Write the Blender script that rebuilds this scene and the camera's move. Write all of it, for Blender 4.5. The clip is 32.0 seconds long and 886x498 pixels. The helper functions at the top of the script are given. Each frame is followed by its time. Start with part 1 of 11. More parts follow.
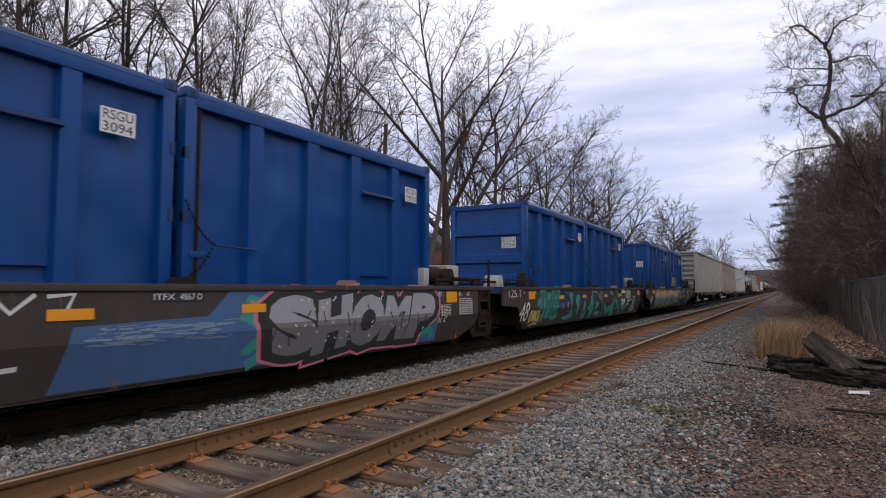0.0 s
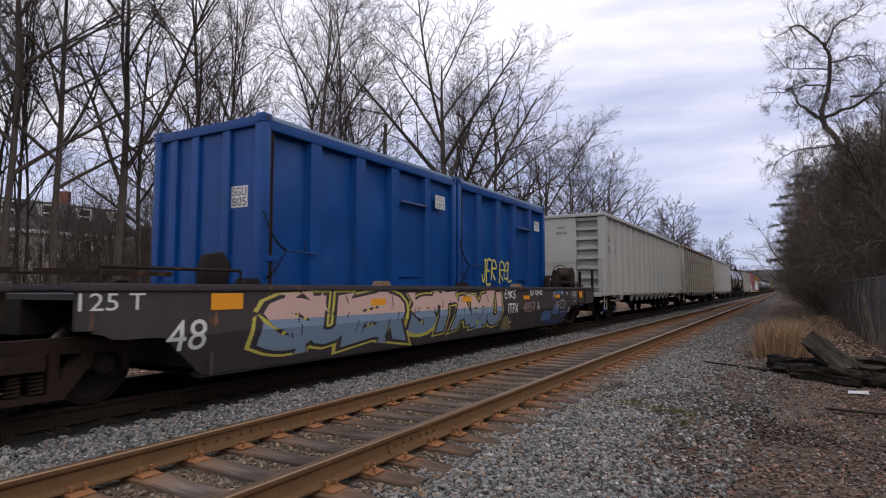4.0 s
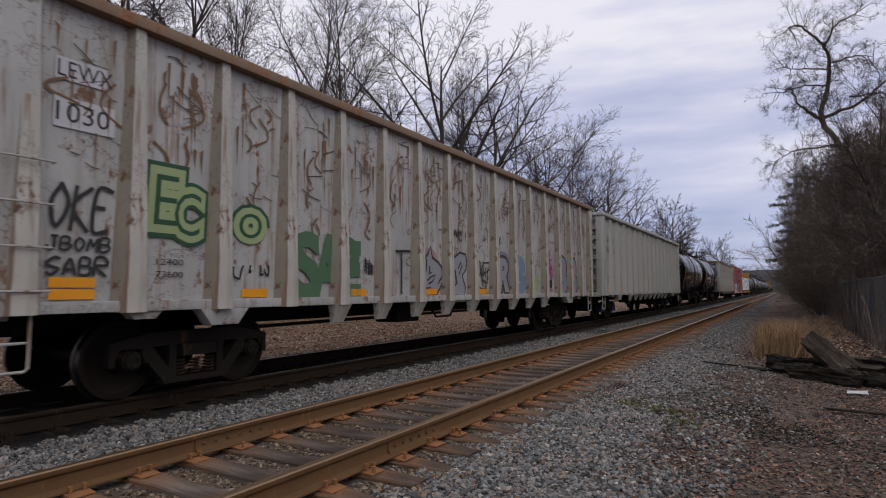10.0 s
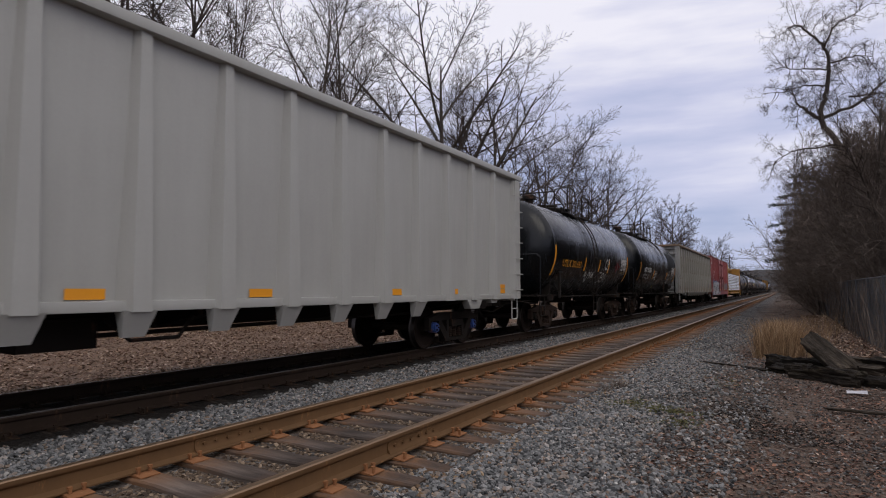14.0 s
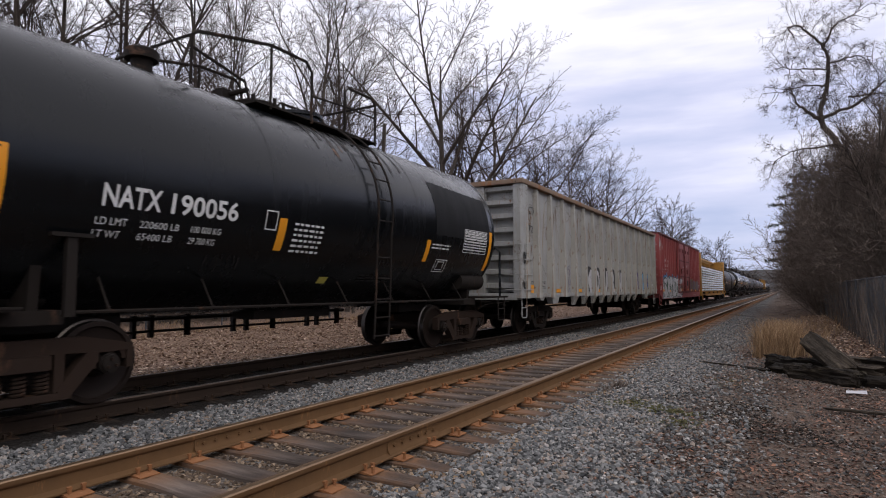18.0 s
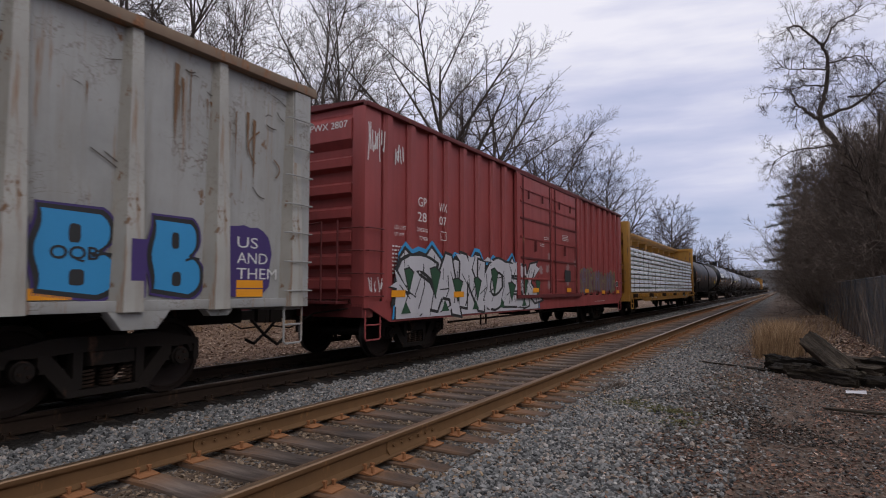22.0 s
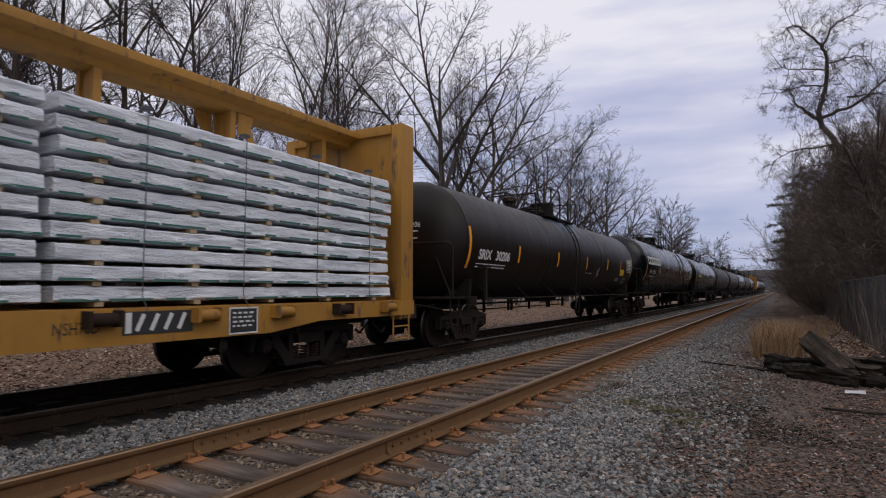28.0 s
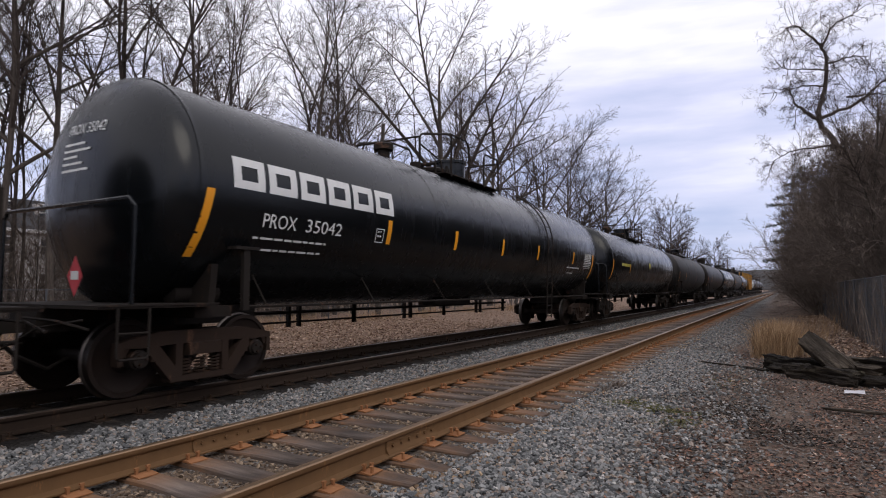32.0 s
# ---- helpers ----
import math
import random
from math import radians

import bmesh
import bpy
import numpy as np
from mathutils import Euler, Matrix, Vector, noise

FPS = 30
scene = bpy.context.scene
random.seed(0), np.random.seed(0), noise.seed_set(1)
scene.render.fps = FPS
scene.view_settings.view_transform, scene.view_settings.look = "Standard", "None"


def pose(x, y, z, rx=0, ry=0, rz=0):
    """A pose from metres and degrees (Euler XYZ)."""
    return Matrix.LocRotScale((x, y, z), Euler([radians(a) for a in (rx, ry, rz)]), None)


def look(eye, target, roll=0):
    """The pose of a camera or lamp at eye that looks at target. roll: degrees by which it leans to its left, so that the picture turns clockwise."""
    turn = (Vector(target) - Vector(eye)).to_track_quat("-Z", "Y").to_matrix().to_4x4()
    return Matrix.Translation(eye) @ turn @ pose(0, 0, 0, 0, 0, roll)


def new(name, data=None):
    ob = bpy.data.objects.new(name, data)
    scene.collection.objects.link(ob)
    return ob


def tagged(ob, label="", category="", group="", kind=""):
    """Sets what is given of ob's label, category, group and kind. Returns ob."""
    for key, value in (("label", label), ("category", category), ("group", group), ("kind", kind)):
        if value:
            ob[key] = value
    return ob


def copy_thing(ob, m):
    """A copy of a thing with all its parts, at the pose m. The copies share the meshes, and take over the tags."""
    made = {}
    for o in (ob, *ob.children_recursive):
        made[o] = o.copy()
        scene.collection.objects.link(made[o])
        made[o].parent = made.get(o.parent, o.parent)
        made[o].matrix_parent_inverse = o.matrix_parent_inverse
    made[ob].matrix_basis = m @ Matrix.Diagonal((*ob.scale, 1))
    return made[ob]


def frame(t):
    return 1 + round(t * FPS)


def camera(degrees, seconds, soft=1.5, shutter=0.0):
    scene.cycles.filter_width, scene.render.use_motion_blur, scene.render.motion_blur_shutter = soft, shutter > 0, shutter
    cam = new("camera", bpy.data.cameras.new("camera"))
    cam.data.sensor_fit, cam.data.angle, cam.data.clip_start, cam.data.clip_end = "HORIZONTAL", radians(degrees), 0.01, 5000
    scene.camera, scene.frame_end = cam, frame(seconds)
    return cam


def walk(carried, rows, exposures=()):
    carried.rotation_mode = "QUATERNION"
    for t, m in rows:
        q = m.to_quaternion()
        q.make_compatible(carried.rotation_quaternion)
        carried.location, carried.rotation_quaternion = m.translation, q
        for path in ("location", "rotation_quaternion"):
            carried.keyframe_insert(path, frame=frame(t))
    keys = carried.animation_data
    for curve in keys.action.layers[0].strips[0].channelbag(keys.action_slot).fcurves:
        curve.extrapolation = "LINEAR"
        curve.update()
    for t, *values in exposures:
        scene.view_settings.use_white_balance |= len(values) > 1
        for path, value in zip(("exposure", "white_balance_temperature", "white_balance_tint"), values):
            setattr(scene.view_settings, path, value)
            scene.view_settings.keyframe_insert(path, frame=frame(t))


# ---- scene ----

# Railway beside a wood. x runs along the track, y across it to the wood, z up. Rail heads lie at z = 0.30.
RAIL = 0.30
NEAR, FAR = 3.80, 7.52          # centre lines of the two tracks
GAUGE = 0.752                   # half the distance of the rail heads' middles


def gone(t):
    """Metres that the train has rolled after t seconds."""
    return 6.74 * t if t < 6 else 40.44 + 6.65 * (t - 6)


# ---- camera ----
cam = camera(73.5, 32.0, soft=1.0, shutter=0.12)
EYE = Vector((0, 0, RAIL + 1.27))
walk(cam, [(0, look(EYE, EYE + Vector((0.86356, 0.49972, 0.06746)))),
           (32, look(EYE, EYE + Vector((0.86593, 0.49560, 0.06746))))],
     exposures=[(0, 0.10), (3, 0.07), (6, -0.05), (9, -0.25), (12, -0.20), (14, -0.18), (17, 0.11), (19, 0.02), (20, -0.24), (21, -0.26), (23, -0.10), (25, -0.08), (28, -0.28), (29, -0.14), (30, 0.04), (31, 0.12), (32, 0.14)])

# ---- sky and sun ----
world = bpy.data.worlds.new("overcast_sky")
scene.world = world
world.use_nodes = True
wn = world.node_tree.nodes
wl = world.node_tree.links
wn.clear()
w_out = wn.new("ShaderNodeOutputWorld")
w_bg = wn.new("ShaderNodeBackground")
w_sky = wn.new("ShaderNodeTexSky")
w_sky.sky_type = "NISHITA"
w_sky.sun_disc = False
w_sky.sun_elevation = radians(42)
w_sky.sun_rotation = radians(215)
w_scale = wn.new("ShaderNodeVectorMath")
w_scale.operation = "SCALE"
w_scale.inputs[3].default_value = 0.09
w_co = wn.new("ShaderNodeTexCoord")
w_map = wn.new("ShaderNodeMapping")
w_map.inputs["Scale"].default_value = (1.5, 1.5, 9.0)
w_map.inputs["Rotation"].default_value = (radians(4), radians(-5), radians(20))
w_noise = wn.new("ShaderNodeTexNoise")
w_noise.inputs["Scale"].default_value = 1.3
w_noise.inputs["Detail"].default_value = 6
w_noise.inputs["Roughness"].default_value = 0.5
w_sep = wn.new("ShaderNodeSeparateXYZ")
w_grad = wn.new("ShaderNodeMapRange")
w_grad.inputs["From Min"].default_value = 0.02
w_grad.inputs["From Max"].default_value = 0.50
w_grad.inputs["To Min"].default_value = -0.13
w_grad.inputs["To Max"].default_value = 0.20
w_add = wn.new("ShaderNodeMath")
w_ramp = wn.new("ShaderNodeValToRGB")
w_ramp.color_ramp.elements[0].position = 0.30
w_ramp.color_ramp.elements[0].color = (0.40, 0.46, 0.68, 1)
w_ramp.color_ramp.elements[1].position = 0.66
w_ramp.color_ramp.elements[1].color = (0.93, 0.91, 1.0, 1)
w_mid = w_ramp.color_ramp.elements.new(0.48)
w_mid.color = (0.62, 0.635, 0.83, 1)
w_mix = wn.new("ShaderNodeMix")
w_mix.data_type = "RGBA"
w_mix.inputs["Factor"].default_value = 0.9
wl.new(w_co.outputs["Generated"], w_map.inputs["Vector"])
wl.new(w_map.outputs["Vector"], w_noise.inputs["Vector"])
wl.new(w_co.outputs["Generated"], w_sep.inputs[0])
wl.new(w_sep.outputs["Z"], w_grad.inputs["Value"])
wl.new(w_noise.outputs["Fac"], w_add.inputs[0])
wl.new(w_grad.outputs[0], w_add.inputs[1])
wl.new(w_add.outputs[0], w_ramp.inputs["Fac"])
wl.new(w_sky.outputs["Color"], w_scale.inputs[0])
wl.new(w_scale.outputs[0], w_mix.inputs["A"])
wl.new(w_ramp.outputs["Color"], w_mix.inputs["B"])
wl.new(w_mix.outputs["Result"], w_bg.inputs["Color"])
w_bg.inputs["Strength"].default_value = 1.15
wl.new(w_bg.outputs[0], w_out.inputs[0])

sun = new("sun", bpy.data.lights.new("sun", "SUN"))
sun.data.energy = 0.6
sun.data.angle = radians(35)
sun.data.color = (1.0, 0.93, 0.82)
sun.matrix_world = look((-20, -34, 40), (0, 0, 0))

# ---- materials ----


def ramp(nt, fac, stops):
    r = nt.nodes.new("ShaderNodeValToRGB")
    while len(r.color_ramp.elements) < len(stops):
        r.color_ramp.elements.new(0.5)
    for e, (p, c) in zip(r.color_ramp.elements, stops):
        e.position, e.color = p, (*c, 1)
    nt.links.new(fac, r.inputs["Fac"])
    return r.outputs["Color"]


def noise_tex(nt, vec, scale, detail=5, rough=0.55, stretch=None):
    if stretch:
        m = nt.nodes.new("ShaderNodeMapping")
        m.inputs["Scale"].default_value = stretch
        nt.links.new(vec, m.inputs["Vector"])
        vec = m.outputs["Vector"]
    n = nt.nodes.new("ShaderNodeTexNoise")
    n.inputs["Scale"].default_value = scale
    n.inputs["Detail"].default_value = detail
    n.inputs["Roughness"].default_value = rough
    nt.links.new(vec, n.inputs["Vector"])
    return n.outputs["Fac"]


def blend(nt, fac, a, b, mode="MIX"):
    m = nt.nodes.new("ShaderNodeMix")
    m.data_type, m.blend_type = "RGBA", mode
    for socket, value in ((m.inputs["Factor"], fac), (m.inputs["A"], a), (m.inputs["B"], b)):
        if hasattr(value, "is_linked"):
            nt.links.new(value, socket)
        elif isinstance(value, (int, float)):
            socket.default_value = value
        else:
            socket.default_value = (*value, 1)
    return m.outputs["Result"]


def math_node(nt, op, a, b=0.0):
    m = nt.nodes.new("ShaderNodeMath")
    m.operation = op
    for socket, value in ((m.inputs[0], a), (m.inputs[1], b)):
        if hasattr(value, "is_linked"):
            nt.links.new(value, socket)
        else:
            socket.default_value = value
    return m.outputs[0]


def start(name, rough=0.6, metal=0.0):
    m = bpy.data.materials.new(name)
    m.use_nodes = True
    nt = m.node_tree
    b = nt.nodes["Principled BSDF"]
    b.inputs["Roughness"].default_value, b.inputs["Metallic"].default_value = rough, metal
    co = nt.nodes.new("ShaderNodeTexCoord")
    return m, nt, b, co.outputs["Object"]


def bumped(nt, b, height, strength=0.3, distance=0.01):
    n = nt.nodes.new("ShaderNodeBump")
    n.inputs["Strength"].default_value, n.inputs["Distance"].default_value = strength, distance
    nt.links.new(height, n.inputs["Height"])
    nt.links.new(n.outputs["Normal"], b.inputs["Normal"])


def paint(name, col, dirt, amount=0.5, rust=0.0, rough=0.5, rust_col=(0.16, 0.075, 0.035), streak=1.0, spec=0.4):
    """Weathered paint on steel: soft stains, streaks that run down, and rust that breaks through."""
    m, nt, b, co = start(name, rough)
    b.inputs["Specular IOR Level"].default_value = spec
    big = noise_tex(nt, co, 0.9, 4)
    run = noise_tex(nt, co, 3.0, 6, 0.6, (1.6, 1.6, 0.16))
    fine = noise_tex(nt, co, 28, 4, 0.6)
    mix = math_node(nt, "MULTIPLY", math_node(nt, "ADD", math_node(nt, "MULTIPLY", big, 0.6), math_node(nt, "MULTIPLY", run, 0.55 * streak)), amount * 1.5)
    fac = math_node(nt, "SUBTRACT", mix, 0.42 * amount)
    fac.node.use_clamp = True
    c = blend(nt, fac, col, dirt)
    c = blend(nt, math_node(nt, "MULTIPLY", fine, 0.14), c, tuple(x * 1.5 for x in col), "MIX")
    if rust:
        r1 = noise_tex(nt, co, 2.1, 8, 0.68, (1.8, 1.8, 0.5))
        rf = ramp(nt, r1, [(0.62 - 0.16 * rust, (0, 0, 0)), (0.70 - 0.14 * rust, (1, 1, 1))])
        rc = ramp(nt, fine, [(0.3, rust_col), (0.7, tuple(x * 2.0 for x in rust_col))])
        c = blend(nt, rf, c, rc)
    nt.links.new(c, b.inputs["Base Color"])
    rr = nt.nodes.new("ShaderNodeMapRange")
    rr.inputs["To Min"].default_value, rr.inputs["To Max"].default_value = rough - 0.1, min(1, rough + 0.2)
    nt.links.new(run, rr.inputs["Value"])
    nt.links.new(rr.outputs[0], b.inputs["Roughness"])
    bumped(nt, b, fine, 0.12, 0.004)
    return m


def grainy(name, stops, scale=8, rough=0.9, stretch=None, bump=0.4, dist=0.01, random_tint=0.0):
    """A rough natural surface whose colours wander at two scales, with an own tint for each piece."""
    m, nt, b, co = start(name, rough)
    b.inputs["Specular IOR Level"].default_value = 0.25
    a = noise_tex(nt, co, scale, 8, 0.65, stretch)
    big = noise_tex(nt, co, scale * 0.13, 3, 0.5)
    f = math_node(nt, "ADD", math_node(nt, "MULTIPLY", a, 0.75), math_node(nt, "MULTIPLY", big, 0.25))
    c = ramp(nt, f, stops)
    if random_tint:
        o = nt.nodes.new("ShaderNodeObjectInfo")
        v = nt.nodes.new("ShaderNodeMapRange")
        v.inputs["To Min"].default_value, v.inputs["To Max"].default_value = 1 - random_tint, 1 + random_tint
        nt.links.new(o.outputs["Random"], v.inputs["Value"])
        h = nt.nodes.new("ShaderNodeHueSaturation")
        nt.links.new(v.outputs[0], h.inputs["Value"])
        nt.links.new(c, h.inputs["Color"])
        c = h.outputs["Color"]
    nt.links.new(c, b.inputs["Base Color"])
    bumped(nt, b, a, bump, dist)
    return m


def rust_wash(m, mid, half, fade, col):
    """Rust washed off a rail into the wood below it: a ragged stain on both sides of y = +-mid."""
    nt = m.node_tree
    b = nt.nodes["Principled BSDF"]
    was = b.inputs["Base Color"].links[0].from_socket
    co = nt.nodes.new("ShaderNodeTexCoord").outputs["Object"]
    sep = nt.nodes.new("ShaderNodeSeparateXYZ")
    nt.links.new(co, sep.inputs[0])
    off = math_node(nt, "ABSOLUTE", math_node(nt, "SUBTRACT", math_node(nt, "ABSOLUTE", sep.outputs["Y"]), mid))
    r = nt.nodes.new("ShaderNodeMapRange")
    r.inputs["From Min"].default_value, r.inputs["From Max"].default_value = half, fade
    r.inputs["To Min"].default_value, r.inputs["To Max"].default_value = 1.0, 0.0
    nt.links.new(off, r.inputs["Value"])
    o = nt.nodes.new("ShaderNodeObjectInfo")
    ragged = math_node(nt, "ADD", noise_tex(nt, co, 5, 6, 0.65), math_node(nt, "MULTIPLY", o.outputs["Random"], 0.25))
    f = math_node(nt, "MULTIPLY", r.outputs[0], ramp(nt, ragged, [(0.42, (0.10, 0.10, 0.10)), (0.72, (0.9, 0.9, 0.9))]))
    nt.links.new(blend(nt, f, was, col), b.inputs["Base Color"])


def battered(name, col, grime, rust_col, rust, scratch, rough=0.6):
    """Old pale paint on sheet steel: two-tone patches, long rust runs, dark grime, and thin scored lines."""
    m, nt, b, co = start(name, rough)
    b.inputs["Specular IOR Level"].default_value = 0.3
    big = noise_tex(nt, co, 0.7, 5, 0.6)
    run = noise_tex(nt, co, 2.6, 7, 0.66, (1.7, 1.7, 0.13))
    run2 = noise_tex(nt, co, 6.5, 7, 0.7, (1.6, 1.6, 0.10))
    spot = noise_tex(nt, co, 3.4, 9, 0.72, (1.2, 1.2, 0.7))
    fine = noise_tex(nt, co, 30, 4, 0.6)
    c = blend(nt, ramp(nt, big, [(0.40, (0, 0, 0)), (0.60, (1, 1, 1))]), col, tuple(x * 0.80 for x in col))
    c = blend(nt, ramp(nt, run, [(0.50, (0, 0, 0)), (0.70, (0.8, 0.8, 0.8))]), c, grime)
    c = blend(nt, ramp(nt, run2, [(0.585 - 0.05 * rust, (0, 0, 0)), (0.69 - 0.05 * rust, (0.85, 0.85, 0.85))]), c, tuple(x * 1.5 for x in rust_col))
    c = blend(nt, ramp(nt, spot, [(0.615 - 0.06 * rust, (0, 0, 0)), (0.655 - 0.06 * rust, (1, 1, 1))]), c, rust_col)
    for sc, st in ((1.9, (1.0, 1.0, 0.6)), (3.3, (0.7, 0.7, 1.4))):
        edge = math_node(nt, "ABSOLUTE", math_node(nt, "SUBTRACT", noise_tex(nt, co, sc, 4, 0.62, st), 0.5))
        line = ramp(nt, edge, [(0.0, (scratch, scratch, scratch)), (0.010, (0, 0, 0))])
        where = ramp(nt, noise_tex(nt, co, 0.9, 3), [(0.48, (0, 0, 0)), (0.60, (1, 1, 1))])
        c = blend(nt, math_node(nt, "MULTIPLY", line, where), c, tuple(x * 0.55 for x in rust_col))
    c = blend(nt, math_node(nt, "MULTIPLY", fine, 0.12), c, tuple(min(1, x * 1.5) for x in col))
    nt.links.new(c, b.inputs["Base Color"])
    bumped(nt, b, math_node(nt, "ADD", fine, math_node(nt, "MULTIPLY", spot, 2.0)), 0.25, 0.006)
    return m


def pieces(name, stops, rough=0.9):
    """Loose pieces in one mesh, each with a tone of its own."""
    m, nt, b, co = start(name, rough)
    b.inputs["Specular IOR Level"].default_value = 0.25
    g = nt.nodes.new("ShaderNodeNewGeometry")
    c = ramp(nt, g.outputs["Random Per Island"], stops)
    fine = noise_tex(nt, co, 40, 4)
    c = blend(nt, math_node(nt, "MULTIPLY", fine, 0.35), c, tuple(x * 0.6 for x in stops[0][1]))
    nt.links.new(c, b.inputs["Base Color"])
    bumped(nt, b, fine, 0.3, 0.005)
    return m


BLUE = paint("blue_container_paint", (0.003, 0.062, 0.255), (0.006, 0.028, 0.095), 1.0, 0.0, 0.32, spec=0.30)
BLUE_WORN = paint("worn_lighter_blue_paint", (0.03, 0.09, 0.24), (0.05, 0.09, 0.17), 0.8, 0.0, 0.5)
BLUE_DARK = paint("dark_blue_paint", (0.008, 0.028, 0.10), (0.015, 0.03, 0.08), 0.6, 0.0, 0.5)
WELL = paint("brown_grey_well_paint", (0.060, 0.048, 0.044), (0.030, 0.024, 0.022), 0.8, 0.06, 0.6, spec=0.25)
WELL_BLUE = paint("faded_blue_well_paint", (0.060, 0.135, 0.29), (0.055, 0.085, 0.15), 0.9, 0.03, 0.45, spec=0.3)
WELL_NAVY = paint("navy_well_paint", (0.046, 0.041, 0.047), (0.040, 0.030, 0.026), 0.95, 0.16, 0.6, rust_col=(0.085, 0.045, 0.028), spec=0.25)
PALE = paint("pale_grey_paint", (0.39, 0.385, 0.355), (0.26, 0.25, 0.225), 0.6, 0.0, 0.45)
DIRTY = battered("dirty_rusted_white_paint", (0.42, 0.415, 0.40), (0.24, 0.20, 0.155), (0.15, 0.068, 0.028), 0.55, 0.9)
CREAM = battered("grimy_cream_paint", (0.335, 0.335, 0.32), (0.25, 0.235, 0.205), (0.16, 0.080, 0.033), -0.05, 0.7)
# webs darker than the post faces: grime, with the grooves' shade painted in
WEBDIRT_SHADE = battered("grimy_shaded_post_web_paint", (0.26, 0.23, 0.185), (0.13, 0.11, 0.085), (0.12, 0.056, 0.026), 0.8, 0.4)
WEBCREAM = battered("grimy_shaded_cream_web_paint", (0.30, 0.285, 0.25), (0.17, 0.15, 0.12), (0.15, 0.075, 0.032), 0.4, 0.3)
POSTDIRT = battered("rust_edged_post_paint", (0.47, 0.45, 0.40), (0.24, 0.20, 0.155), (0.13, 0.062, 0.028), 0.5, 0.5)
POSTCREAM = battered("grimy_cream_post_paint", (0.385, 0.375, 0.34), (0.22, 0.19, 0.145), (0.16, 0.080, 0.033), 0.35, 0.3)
RUSTY_TOP = paint("rusted_top_chord", (0.22, 0.16, 0.11), (0.14, 0.08, 0.05), 0.8, 0.6, 0.7)
RED = paint("faded_red_paint", (0.31, 0.057, 0.053), (0.155, 0.035, 0.034), 1.0, 0.0, 0.5)
RED_DARK = paint("dark_red_paint", (0.12, 0.018, 0.018), (0.06, 0.015, 0.015), 0.7, 0.1, 0.6)
YELLOW = paint("yellow_car_paint", (0.42, 0.205, 0.024), (0.17, 0.085, 0.024), 1.0, 0.40, 0.6, (0.085, 0.045, 0.025))
TANK = paint("black_tank_paint", (0.0024, 0.0033, 0.0042), (0.0045, 0.0052, 0.0060), 0.5, 0.0, 0.20, spec=0.34)
TANK_BROWN = paint("sooty_brown_tank_paint", (0.0065, 0.0042, 0.0030), (0.016, 0.0090, 0.0060), 0.9, 0.0, 0.42, spec=0.26)
TANK_GREY = paint("worn_grey_tank_paint", (0.014, 0.013, 0.013), (0.03, 0.025, 0.022), 0.8, 0.1, 0.55)
STEEL = paint("grimy_dark_steel", (0.012, 0.0105, 0.0095), (0.026, 0.018, 0.013), 0.8, 0.2, 0.75, (0.05, 0.027, 0.017), spec=0.16)
BROWN_STEEL = paint("rust_brown_steel", (0.022, 0.0145, 0.011), (0.038, 0.023, 0.016), 0.8, 0.2, 0.8, (0.07, 0.037, 0.022), spec=0.14)
WHEEL = paint("worn_wheel_steel", (0.012, 0.0085, 0.007), (0.027, 0.0155, 0.0105), 0.8, 0.0, 0.65, spec=0.18)
TREAD = start("bright_wheel_tread", 0.42, 1.0)[0]
TREAD.node_tree.nodes["Principled BSDF"].inputs["Base Color"].default_value = (0.10, 0.088, 0.08, 1)
CAP = paint("blue_bearing_cap", (0.02, 0.075, 0.28), (0.10, 0.05, 0.03), 0.5, 0.2, 0.5)
ORANGE = paint("amber_reflective_tape", (0.75, 0.30, 0.012), (0.5, 0.2, 0.02), 0.3, 0.0, 0.4)
WHITE = paint("white_lettering", (0.68, 0.68, 0.66), (0.35, 0.34, 0.33), 0.6, 0.0, 0.6)
BLACK = paint("black_lettering", (0.018, 0.018, 0.018), (0.05, 0.05, 0.05), 0.5, 0.0, 0.6)
SILVER = paint("silver_spray_paint", (0.34, 0.34, 0.36), (0.20, 0.20, 0.21), 0.6, 0.0, 0.5)
SHADEFILL = paint("shaded_grey_spray_paint", (0.165, 0.165, 0.165), (0.11, 0.11, 0.11), 0.6, 0.0, 0.5)
PALESILVER = paint("pale_silver_spray_paint", (0.52, 0.51, 0.53), (0.36, 0.35, 0.37), 0.8, 0.0, 0.5)
SCRUBBED = paint("scrubbed_grey_paint", (0.105, 0.075, 0.085), (0.16, 0.05, 0.05), 0.9, 0.0, 0.6)
OLDYELLOW = paint("faded_dull_yellow_paint", (0.20, 0.165, 0.065), (0.13, 0.085, 0.055), 0.9, 0.0, 0.6)
SCORE = paint("scored_dark_steel", (0.05, 0.04, 0.035), (0.10, 0.07, 0.05), 0.6, 0.0, 0.8)
RUSTRUN = paint("brown_rust_run", (0.13, 0.065, 0.030), (0.22, 0.14, 0.085), 0.9, 0.0, 0.85)
DEEPBLUE = paint("deep_blue_repaint", (0.012, 0.035, 0.12), (0.02, 0.03, 0.07), 0.7, 0.1, 0.6)
SCRUBBLUE = paint("chalky_grey_blue_paint", (0.15, 0.18, 0.22), (0.2, 0.2, 0.21), 0.6, 0.0, 0.6)
TEAL = paint("teal_spray_paint", (0.035, 0.28, 0.23), (0.03, 0.16, 0.14), 0.5, 0.0, 0.55)
DKTEAL = paint("dark_teal_spray_paint", (0.030, 0.13, 0.115), (0.04, 0.09, 0.08), 0.5, 0.0, 0.6)
SKYBLUE = paint("bright_blue_spray_paint", (0.035, 0.26, 0.52), (0.03, 0.2, 0.4), 0.4, 0.0, 0.55)
